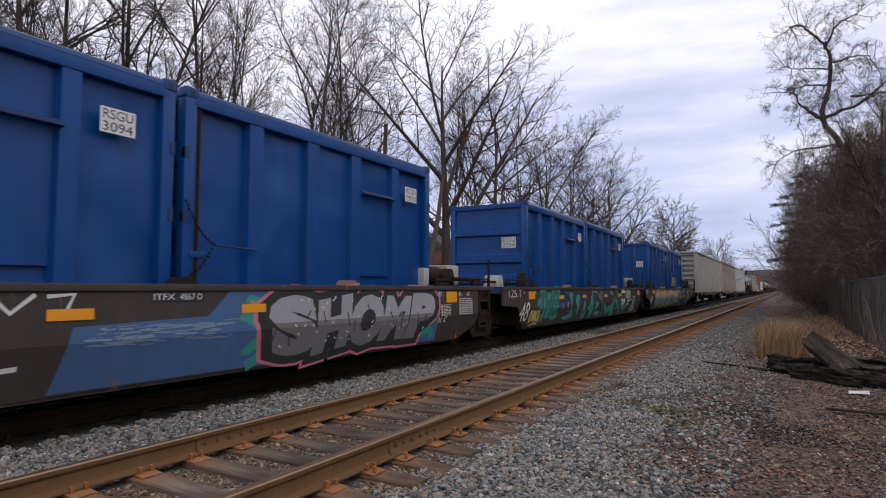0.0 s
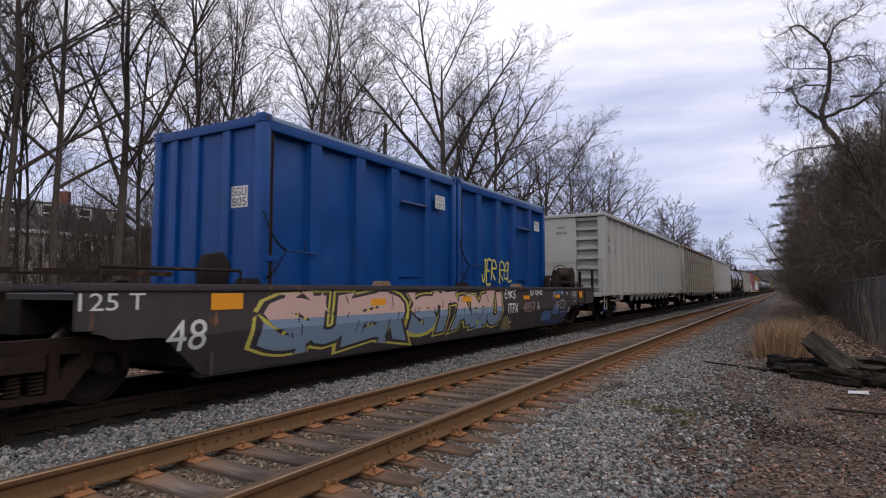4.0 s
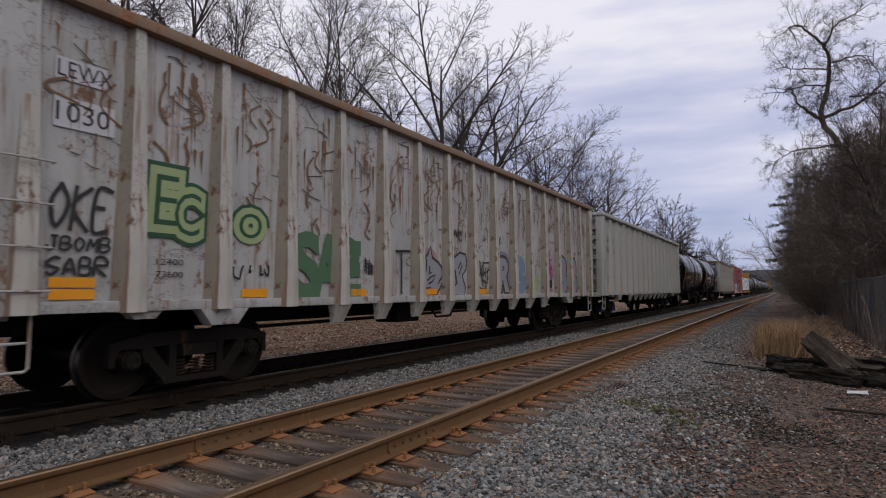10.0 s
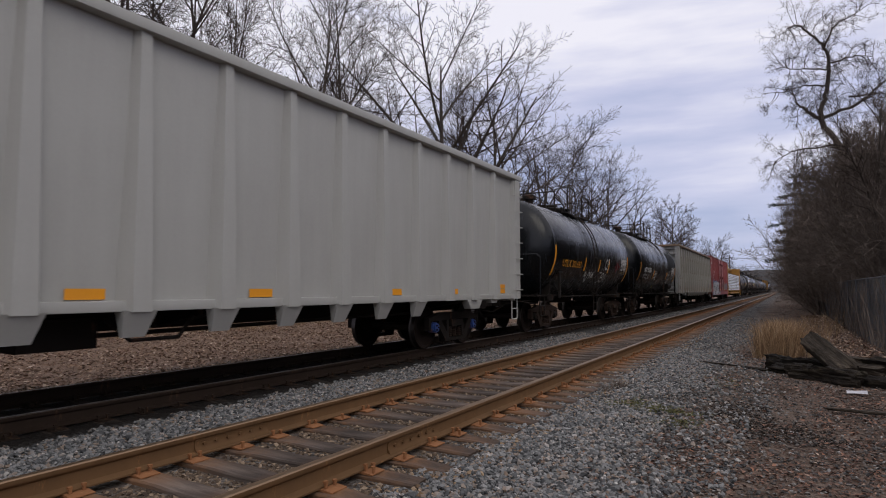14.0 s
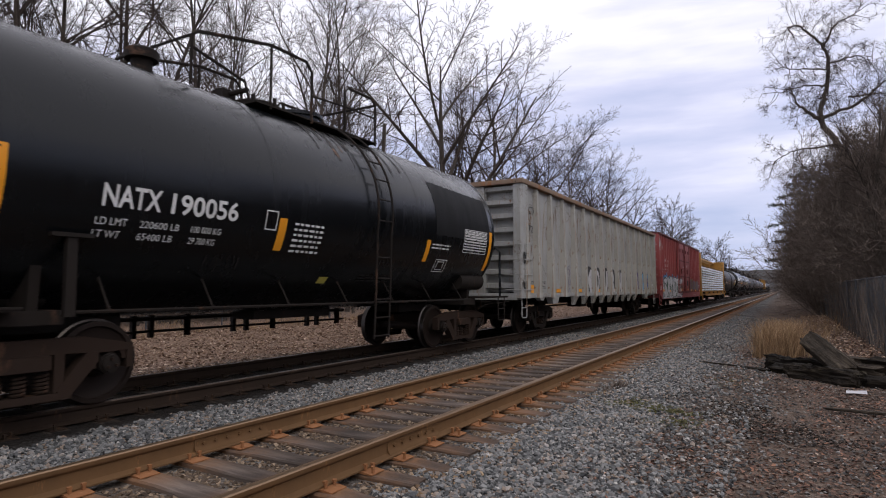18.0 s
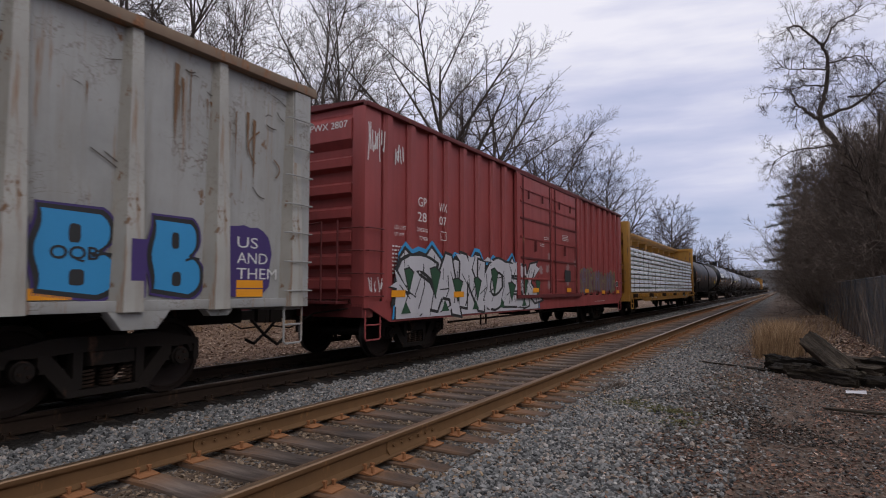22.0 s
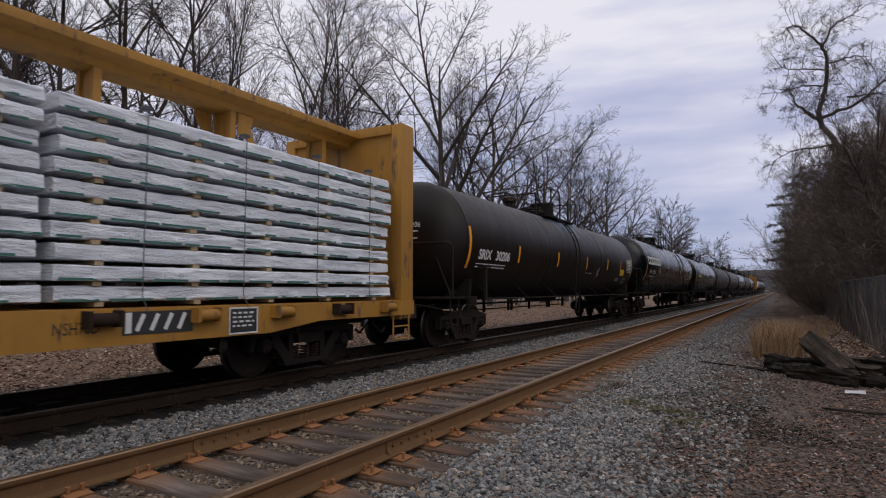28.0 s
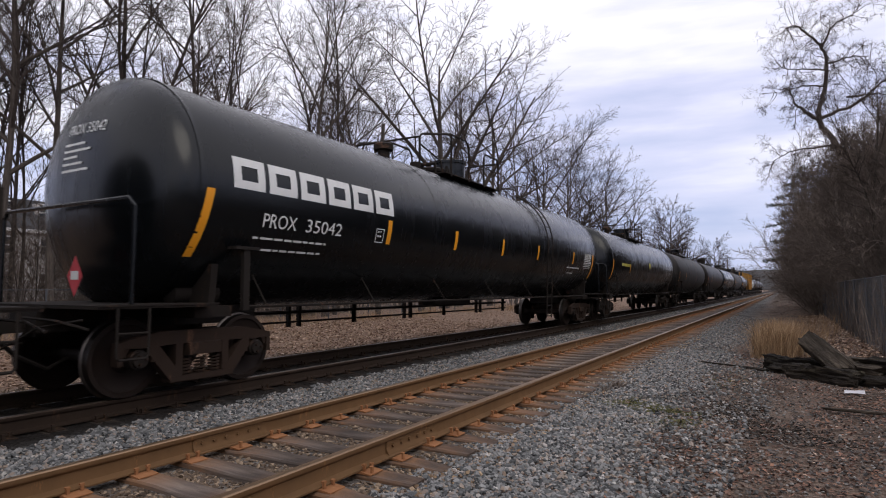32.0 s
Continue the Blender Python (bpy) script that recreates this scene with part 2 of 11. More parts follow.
CYAN = paint("cyan_spray_paint", (0.03, 0.42, 0.58), (0.2, 0.42, 0.45), 0.6, 0.0, 0.55)
PURPLE = paint("purple_spray_paint", (0.055, 0.030, 0.14), (0.04, 0.03, 0.09), 0.5, 0.0, 0.55)
PINK = paint("magenta_spray_paint", (0.35, 0.03, 0.22), (0.3, 0.1, 0.2), 0.5, 0.0, 0.55)
GREEN = paint("dull_green_spray_paint", (0.075, 0.16, 0.08), (0.06, 0.10, 0.06), 0.6, 0.0, 0.6)
DKGREEN = paint("dark_green_spray_paint", (0.022, 0.075, 0.035), (0.02, 0.05, 0.03), 0.6, 0.0, 0.6)
LEMON = paint("yellow_spray_paint", (0.52, 0.46, 0.08), (0.4, 0.34, 0.1), 0.5, 0.0, 0.55)
HAZE = paint("dusty_lilac_spray_paint", (0.145, 0.135, 0.22), (0.085, 0.075, 0.085), 0.9, 0.0, 0.6)
SALMON = paint("faded_pink_spray_paint", (0.33, 0.20, 0.20), (0.25, 0.17, 0.165), 0.5, 0.0, 0.6)
PEACH = paint("faded_peach_spray_paint", (0.55, 0.36, 0.30), (0.45, 0.33, 0.30), 0.5, 0.0, 0.6)
PINKRIM = paint("pink_spray_paint", (0.55, 0.16, 0.22), (0.45, 0.14, 0.18), 0.4, 0.0, 0.55)
LETTERGREY = paint("grey_spray_paint", (0.285, 0.29, 0.32), (0.22, 0.225, 0.24), 0.8, 0.0, 0.6)
PALEBLUE = paint("faded_blue_spray_paint", (0.16, 0.24, 0.33), (0.2, 0.22, 0.26), 0.5, 0.0, 0.6)
SIGNRED = paint("red_placard", (0.45, 0.03, 0.04), (0.3, 0.03, 0.03), 0.3, 0.0, 0.5)
def crinkled(name, col, shade):
    """Thin plastic wrap: tight creases that run along and across, with a soft sheen."""
    m, nt, b, co = start(name, 0.38)
    big = noise_tex(nt, co, 3.0, 5, 0.6, (0.6, 1, 3))
    fold = noise_tex(nt, co, 9, 7, 0.72, (0.8, 1, 2.6))
    nt.links.new(blend(nt, ramp(nt, big, [(0.38, (0, 0, 0)), (0.66, (1, 1, 1))]), col, shade), b.inputs["Base Color"])
    bumped(nt, b, math_node(nt, "ADD", fold, math_node(nt, "MULTIPLY", big, 1.2)), 1.0, 0.05)
    return m


WRAP = crinkled("grey_white_lumber_wrap", (0.90, 0.93, 0.97), (0.62, 0.65, 0.70))
WARNYELLOW = paint("yellow_warning_panel", (0.62, 0.42, 0.01), (0.5, 0.33, 0.02), 0.4, 0.0, 0.5)
OLDGREEN = paint("pale_green_spray_paint", (0.30, 0.38, 0.17), (0.25, 0.29, 0.17), 0.6, 0.0, 0.6)
WRAPGREEN = paint("green_wrap_print", (0.035, 0.13, 0.10), (0.06, 0.14, 0.12), 0.4, 0.0, 0.5)
LUMBER = grainy("raw_lumber", [(0.3, (0.30, 0.21, 0.12)), (0.7, (0.48, 0.36, 0.22))], 5, 0.8, (0.3, 4, 4))
RAILSIDE = paint("rusted_rail_side", (0.150, 0.080, 0.034), (0.072, 0.042, 0.022), 0.8, 0.15, 0.8, (0.19, 0.095, 0.037), spec=0.2)
RAILTOP = start("worn_rail_head", 0.42, 0.85)[0]
RAILTOP.node_tree.nodes["Principled BSDF"].inputs["Base Color"].default_value = (0.25, 0.165, 0.10, 1)
# rails under the train: oil, and the train's shade put into the colour
RAILDARK = paint("oil_and_shade_rail_side", (0.030, 0.019, 0.013), (0.017, 0.012, 0.009), 0.8, 0.2, 0.85, (0.055, 0.031, 0.017), spec=0.15)
RAILWORN = start("used_rail_head", 0.38, 0.9)[0]
RAILWORN.node_tree.nodes["Principled BSDF"].inputs["Base Color"].default_value = (0.12, 0.09, 0.07, 1)
PLATE = paint("orange_rusted_tie_plate", (0.31, 0.135, 0.055), (0.15, 0.070, 0.034), 0.8, 0.2, 0.85, spec=0.2)
TIE = grainy("weathered_creosoted_wood", [(0.30, (0.022, 0.017, 0.015)), (0.5, (0.085, 0.066, 0.055)), (0.70, (0.20, 0.158, 0.130))], 9, 0.92, (0.9, 0.12, 1.2), 0.8, 0.015, 0.35)
# ties under the train: oil-black wood with painted-in shade on top
TIEDARK = grainy("oil_and_shade_tie_wood", [(0.30, (0.010, 0.008, 0.007)), (0.5, (0.026, 0.020, 0.016)), (0.72, (0.060, 0.045, 0.036))], 9, 0.92, (0.9, 0.12, 1.2), 0.8, 0.015, 0.3)
rust_wash(TIE, 0.752, 0.16, 0.62, (0.21, 0.105, 0.048))
STONE = pieces("crushed_grey_stone", [(0.0, (0.045, 0.046, 0.047)), (0.35, (0.140, 0.142, 0.140)), (0.75, (0.29, 0.285, 0.275)), (0.90, (0.24, 0.170, 0.120)), (1.0, (0.50, 0.475, 0.44))])
STONE_DARK = pieces("oily_brown_stone", [(0.0, (0.060, 0.042, 0.030)), (0.6, (0.165, 0.118, 0.080)), (1.0, (0.36, 0.27, 0.185))])
LEAF = pieces("dead_leaves", [(0.0, (0.060, 0.036, 0.028)), (0.4, (0.15, 0.088, 0.066)), (0.8, (0.28, 0.170, 0.125)), (0.95, (0.34, 0.165, 0.10)), (1.0, (0.55, 0.43, 0.34))], 0.8)
BANKLEAF = pieces("pale_dead_leaves", [(0.0, (0.10, 0.06, 0.04)), (0.4, (0.24, 0.15, 0.10)), (0.8, (0.42, 0.29, 0.20)), (1.0, (0.62, 0.49, 0.38))], 0.8)
STRAW = pieces("dry_tan_grass", [(0.0, (0.16, 0.095, 0.05)), (0.6, (0.36, 0.23, 0.125)), (1.0, (0.56, 0.40, 0.24))], 0.8)
BARK = grainy("grey_brown_bark", [(0.3, (0.034, 0.027, 0.023)), (0.7, (0.105, 0.086, 0.072))], 6, 0.95, (3, 3, 0.6), 0.7, 0.02, 0.25)
TWIG = grainy("bare_twigs", [(0.3, (0.026, 0.019, 0.0165)), (0.7, (0.068, 0.051, 0.043))], 3, 0.95, None, 0.2, 0.01, 0.3)
BRUSH = grainy("brown_brush_twigs", [(0.3, (0.070, 0.053, 0.043)), (0.7, (0.185, 0.148, 0.120))], 3, 0.95, None, 0.2, 0.01, 0.3)
NEEDLE = pieces("pine_needles", [(0.0, (0.010, 0.022, 0.014)), (0.6, (0.020, 0.040, 0.022)), (1.0, (0.040, 0.060, 0.030))], 0.7)
LOGWOOD = grainy("rotten_grey_wood", [(0.36, (0.005, 0.0042, 0.0038)), (0.52, (0.016, 0.012, 0.0085)), (0.74, (0.060, 0.050, 0.030))], 9, 0.95, (0.35, 3, 3), 1.0, 0.03, 0.45)
LOGGREY = grainy("weathered_grey_brown_timber", [(0.34, (0.012, 0.009, 0.007)), (0.52, (0.050, 0.039, 0.028)), (0.74, (0.150, 0.120, 0.088))], 9, 0.95, (0.35, 3, 3), 1.0, 0.03, 0.2)
WIRE = start("galvanised_wire", 0.55, 0.3)[0]
WIRE.node_tree.nodes["Principled BSDF"].inputs["Base Color"].default_value = (0.065, 0.068, 0.076, 1)

# ---- building blocks ----


class Geo:
    """Corners and faces of one mesh; m is the slot of its material for what is added next."""

    def __init__(self):
        self.v, self.f, self.mi, self.m = [], [], [], 0
        self.cuts, self.hold = [], False

    def cut(self):
        """What is added from here on is a piece of its own."""
        if not self.hold:
            self.cuts.append((len(self.v), len(self.f)))
        return self

    def add(self, verts, faces):
        o = len(self.v)
        self.v += [tuple(p) for p in verts]
        self.f += [tuple(i + o for i in f) for f in faces]
        self.mi += [self.m] * len(faces)
        return self

    def box(self, x0, x1, y0, y1, z0, z1, m=None):
        p = [(x, y, z) for z in (z0, z1) for y in (y0, y1) for x in (x0, x1)]
        if m is not None:
            p = [m @ Vector(q) for q in p]
        return self.add(p, [(0, 2, 3, 1), (4, 5, 7, 6), (0, 1, 5, 4), (2, 6, 7, 3), (0, 4, 6, 2), (1, 3, 7, 5)])

    def prism(self, poly, axis, a, b):
        """A flat outline, counter-clockwise, pushed along an axis from a to b. Its pairs are (x, z) for y, (y, z) for x, (x, y) for z."""
        put = {"y": lambda p, w: (p[0], w, p[1]), "x": lambda p, w: (w, p[0], p[1]), "z": lambda p, w: (p[0], p[1], w)}[axis]
        n = len(poly)
        v = [put(p, a) for p in poly] + [put(p, b) for p in poly]
        s = [(i, (i + 1) % n, (i + 1) % n + n, i + n) for i in range(n)]
        return self.add(v, s + [tuple(range(n - 1, -1, -1)), tuple(range(n, 2 * n))])

    def tube(self, pts, r, n=6, cap=True):
        pts = [Vector(p) for p in pts]
        rs = r if isinstance(r, (list, tuple)) else [r] * len(pts)
        v, f = [], []
        up = None
        for i, p in enumerate(pts):
            d = (pts[min(i + 1, len(pts) - 1)] - pts[max(i - 1, 0)]).normalized()
            if up is None:
                up = d.orthogonal().normalized()
            up = (up - d * up.dot(d))
            up = up.normalized() if up.length > 1e-6 else d.orthogonal().normalized()
            side = d.cross(up)
            for k in range(n):
                a = 2 * math.pi * k / n
                v.append(p + (up * math.cos(a) + side * math.sin(a)) * rs[i])
        for i in range(len(pts) - 1):
            for k in range(n):
                f.append((i * n + k, i * n + (k + 1) % n, (i + 1) * n + (k + 1) % n, (i + 1) * n + k))
        if cap:
            f += [tuple(range(n - 1, -1, -1)), tuple(range((len(pts) - 1) * n, len(pts) * n))]
        return self.add(v, f)

    def lathe(self, prof, axis, n=24, at=(0, 0, 0), a0=0.0, a1=2 * math.pi):
        """Rings (place along the axis, radius) about x or y through a point."""
        full = abs(a1 - a0 - 2 * math.pi) < 1e-6
        k = n if full else n + 1
        v, f = [], []
        for s, r in prof:
            for j in range(k):
                a = a0 + (a1 - a0) * j / n
                c, d = r * math.cos(a), r * math.sin(a)
                q = (s, c, d) if axis == "x" else (c, s, d)
                v.append((q[0] + at[0], q[1] + at[1], q[2] + at[2]))
        for i in range(len(prof) - 1):
            for j in range(n):
                q = (i * k + j, i * k + (j + 1) % k, (i + 1) * k + (j + 1) % k, (i + 1) * k + j)
                f.append(q if axis == "y" else q[::-1])
        return self.add(v, f)

    def mesh(self, name, mats, smooth=True):
        me = bpy.data.meshes.new(name)
        me.from_pydata(self.v, [], self.f)
        for m in (mats if isinstance(mats, (list, tuple)) else [mats]):
            me.materials.append(m)
        me.polygons.foreach_set("material_index", self.mi)
        if smooth:
            me.shade_smooth()
            me.set_sharp_from_angle(angle=radians(38))
        else:
            me.shade_flat()
        me.update()
        return me


def part(name, shape, material=None, parent=None, label="", at=None, bevel=0.0, smooth=True):
    """One mesh object, from a Geo or from a mesh that alike pieces share, under a thing or a part."""
    me = shape.mesh(name, material, smooth) if isinstance(shape, Geo) else shape
    if bevel and isinstance(shape, Geo):
        bm = bmesh.new()
        bm.from_mesh(me)
        bmesh.ops.remove_doubles(bm, verts=bm.verts, dist=1e-5)
        edges = [e for e in bm.edges if len(e.link_faces) == 2 and e.calc_face_angle(0) > 0.5]
        bmesh.ops.bevel(bm, geom=edges, offset=bevel, segments=2, profile=0.6, affect="EDGES", clamp_overlap=True)
        bm.to_mesh(me)
        bm.free()
        me.shade_smooth()
        me.set_sharp_from_angle(angle=radians(30))
    ob = new(name, me)
    if parent:
        ob.parent = parent
    if at is not None:
        ob.matrix_basis = at if isinstance(at, Matrix) else Matrix.Translation(at)
    if label:
        ob["label"] = label
    return ob


def thing(name, label, category, at=(0, 0, 0), group="", kind=""):
    ob = new(name)
    ob.empty_display_size = 0.3
    ob.matrix_basis = at if isinstance(at, Matrix) else Matrix.Translation(at)
    return tagged(ob, label, category, group, kind)


def text_outline(s, offset=0.0, shear=0.0):
    cu = bpy.data.curves.new("lettering", "FONT")
    cu.body, cu.offset, cu.shear = s, offset, shear
    cu.align_x = "CENTER"
    cu.resolution_u = 3
    cu.fill_mode = "FRONT"
    ob = bpy.data.objects.new("lettering", cu)
    me = bpy.data.meshes.new_from_object(ob)
    v = [tuple(p.co) for p in me.vertices]
    f = [tuple(p.vertices) for p in me.polygons]
    bpy.data.objects.remove(ob)
    bpy.data.meshes.remove(me)
    bpy.data.curves.remove(cu)
    return v, f


def fitted(g, s, x0, x1, z0, z1, y, offset=0.0, shear=0.0, turn=0.0, like=None):
    """Letters laid into the rectangle x0..x1, z0..z1 of a side that faces -y. like: letters that set the scale."""
    g.cut()
    v, f = text_outline(s, offset, shear)
    ref = text_outline(like or s, 0.0, shear)[0] if (offset or like) else v
    if not v:
        return g
    ax, bx = min(p[0] for p in ref), max(p[0] for p in ref)
    az, bz = min(p[1] for p in ref), max(p[1] for p in ref)
    cx, cz = (x0 + x1) / 2, (z0 + z1) / 2
    c, d = math.cos(turn), math.sin(turn)
    out = []
    for p in v:
        x, z = (p[0] - ax) / (bx - ax) * (x1 - x0) + x0 - cx, (p[1] - az) / (bz - az) * (z1 - z0) + z0 - cz
        out.append((cx + x * c - z * d, y, cz + x * d + z * c))
    return g.add(out, f)


def fitted_end(g, s, y0, y1, z0, z1, x):
    """Letters on an end that faces -x, read from y0 down to y1."""
    g.cut()
    v, f = text_outline(s)
    ax, bx = min(p[0] for p in v), max(p[0] for p in v)
    az, bz = min(p[1] for p in v), max(p[1] for p in v)
    return g.add([(x, y0 + (p[0] - ax) / (bx - ax) * (y1 - y0), z0 + (p[1] - az) / (bz - az) * (z1 - z0)) for p in v], f)


def bars(g, x0, x1, z0, z1, y, rows, rng, fill=0.42):
    """Rows of small print that cannot be read."""
    g.cut()
    h = (z1 - z0) / rows
    for i in range(rows):
        x = x0
        while x < x1 - 0.02:
            w = rng.uniform(0.05, 0.16) * (x1 - x0) + 0.02
            g.add([(x, y, z1 - h * (i + fill)), (min(x1, x + w), y, z1 - h * (i + fill)), (min(x1, x + w), y, z1 - h * i), (x, y, z1 - h * i)], [(0, 1, 2, 3)])
            x += w + 0.03
    return g


def patch(g, x0, x1, z0, z1, y):
    g.cut()
    n = max(1, math.ceil((z1 - z0) / 0.06)) if y == 0 else 1
    v = [(x, y, z0 + (z1 - z0) * i / n) for i in range(n + 1) for x in (x0, x1)]
    return g.add(v, [(2 * i, 2 * i + 1, 2 * i + 3, 2 * i + 2) for i in range(n)])


def blob(g, x0, x1, z0, z1, y, rng, n=28, wild=0.12):
    """A sprayed patch with an uneven rim."""
    g.cut()
    cx, cz = (x0 + x1) / 2, (z0 + z1) / 2
    p = []
    for i in range(n):
        a = 2 * math.pi * i / n
        c, s = math.cos(a), math.sin(a)
        k = 1 / max(abs(c) ** 4 + abs(s) ** 4, 1e-6) ** 0.25 * (1 - rng.uniform(0, wild))
        p.append((cx + c * k * (x1 - x0) / 2, y, cz + s * k * (z1 - z0) / 2))
    return g.add(p, [tuple(range(n))])


def scrawl(g, x0, x1, z0, z1, y, rng, strokes=5, w=0.03):
    """A quick tag in loops of a marker or spray can."""
    g.cut()
    for k in range(strokes):
        xa = x0 + (x1 - x0) * k / strokes
        xb = x0 + (x1 - x0) * (k + 1.15) / strokes
        q = [Vector((rng.uniform(xa, xb), 0, rng.uniform(z0, z1))) for _ in range(4)]
        q[0].z, q[2].z = z1 - rng.uniform(0, 0.3) * (z1 - z0), z0 + rng.uniform(0, 0.3) * (z1 - z0)
        line = []
        for i in range(13):
            t = i / 12
            line.append(q[0] * (1 - t) ** 3 + q[1] * 3 * t * (1 - t) ** 2 + q[2] * 3 * t * t * (1 - t) + q[3] * t ** 3)
        vs = []
        for i, p in enumerate(line):
            d = (line[min(i + 1, 12)] - line[max(i - 1, 0)])
            nrm = Vector((-d.z, 0, d.x)).normalized() * w / 2
            vs += [(p.x + nrm.x, y, p.z + nrm.z), (p.x - nrm.x, y, p.z - nrm.z)]
        g.add(vs, [(2 * i, 2 * i + 1, 2 * i + 3, 2 * i + 2) for i in range(12)])
    return g


HAND = {"A": "00 49 90;23 73", "B": "00 09 79 65 05;65 93 60 00", "C": "97 69 26 23 50 92", "D": "00 09 69 95 60 00", "E": "99 09 00 90;05 65", "H": "09 00;99 90;05 95", "I": "49 50", "J": "29 99;69 62 30 03",
        "K": "09 00;99 05 90", "L": "09 00 90", "M": "00 19 54 99 90", "N": "00 09 90 99", "O": "49 05 40 95 49", "P": "00 09 79 95 64 05", "R": "00 09 79 96 05 90", "S": "98 59 06 54 93 40 02",
        "T": "09 99;49 50", "U": "09 02 50 92 99", "Y": "09 55 99;55 50", ".": "40 50", "'": "49 48", "e": "05 85 79 28 02 40 81"}


def smooth_line(pts, k=5):
    out = []
    for i in range(len(pts) - 1):
        a, b, c, d = pts[max(i - 1, 0)], pts[i], pts[i + 1], pts[min(i + 2, len(pts) - 1)]
        for j in range(k):
            t = j / k
            out.append(tuple(0.5 * (2 * b[q] + (c[q] - a[q]) * t + (2 * a[q] - 5 * b[q] + 4 * c[q] - d[q]) * t * t + (3 * b[q] - a[q] - 3 * c[q] + d[q]) * t ** 3) for q in (0, 1)))
    return out + [pts[-1]]


def hand(g, s, x0, x1, z0, z1, y, w, seed, slant=0.12, gap=0.25, jump=0.10, curl=True):
    """Letters drawn by hand with a spray can or marker, stroke by stroke."""
    rng = random.Random(seed)
    pitch = (x1 - x0) / len(s)
    for i, ch in enumerate(s):
        g.cut()
        kept, g.hold = g.hold, True
        lo = z0 + rng.uniform(0, jump) * (z1 - z0)
        hi = z1 - rng.uniform(0, jump) * (z1 - z0)
        a = x0 + pitch * i
        for k, stroke in enumerate(HAND.get(ch, "").split(";")):
            pts = [(a + pitch * (1 - gap) * int(p[0]) / 9, lo + (hi - lo) * int(p[1]) / 9) for p in stroke.split()]
            pts = [(p[0] + slant * (p[1] - z0) + rng.uniform(-0.04, 0.04) * pitch, p[1] + rng.uniform(-0.03, 0.03) * (hi - lo)) for p in pts]
            if len(pts) > 1:
                ribbon(g, smooth_line(pts) if curl and len(pts) > 2 else pts, w, y - 0.0004 * k)
        g.hold = kept
    return g


def ribbon(g, pts, w, y):
    """A flat painted stroke of even width along points (x, z)."""
    g.cut()
    vs = []
    for i, p in enumerate(pts):
        a, b = pts[max(i - 1, 0)], pts[min(i + 1, len(pts) - 1)]
        dx, dz = b[0] - a[0], b[1] - a[1]
        l = math.hypot(dx, dz) or 1
        vs += [(p[0] - dz / l * w / 2, y, p[1] + dx / l * w / 2), (p[0] + dz / l * w / 2, y, p[1] - dx / l * w / 2)]
    return g.add(vs, [(2 * i, 2 * i + 1, 2 * i + 3, 2 * i + 2) for i in range(len(pts) - 1)])


# ---- ground ----


def ground_height(x, y):
    """Ballast shoulders under the tracks, a trodden strip beside them, and a gentle rise to the wood."""
    def ease(a, b, v):
        t = min(1, max(0, (v - a) / (b - a)))
        return t * t * (3 - 2 * t)
    z = 0.02 + 0.042 * ease(1.2, 2.3, y)
    z += 0.03 * ease(5.5, 6.6, y) - 0.20 * ease(9.0, 11.2, y) + 0.35 * ease(12, 19, y) + 0.5 * ease(22, 60, y)
    z += 0.10 * ease(-0.8, -2.5, y) * 1.0 if y < -0.8 else 0
    k = 1 if (y < 1.6 or y > 11) else 0.25
    if abs(x) < 80 and -25 < y < 40:
        z += k * (0.05 * noise.noise((x * 0.45, y * 0.45, 3.1)) + 0.02 * noise.noise((x * 1.7, y * 1.7, 9)))
    return z


def spaced(spans):
    out = []
    for a, b, s in spans:
        n = max(1, round((b - a) / s))
        out += [a + (b - a) * i / n for i in range(n)]
    return out + [spans[-1][1]]


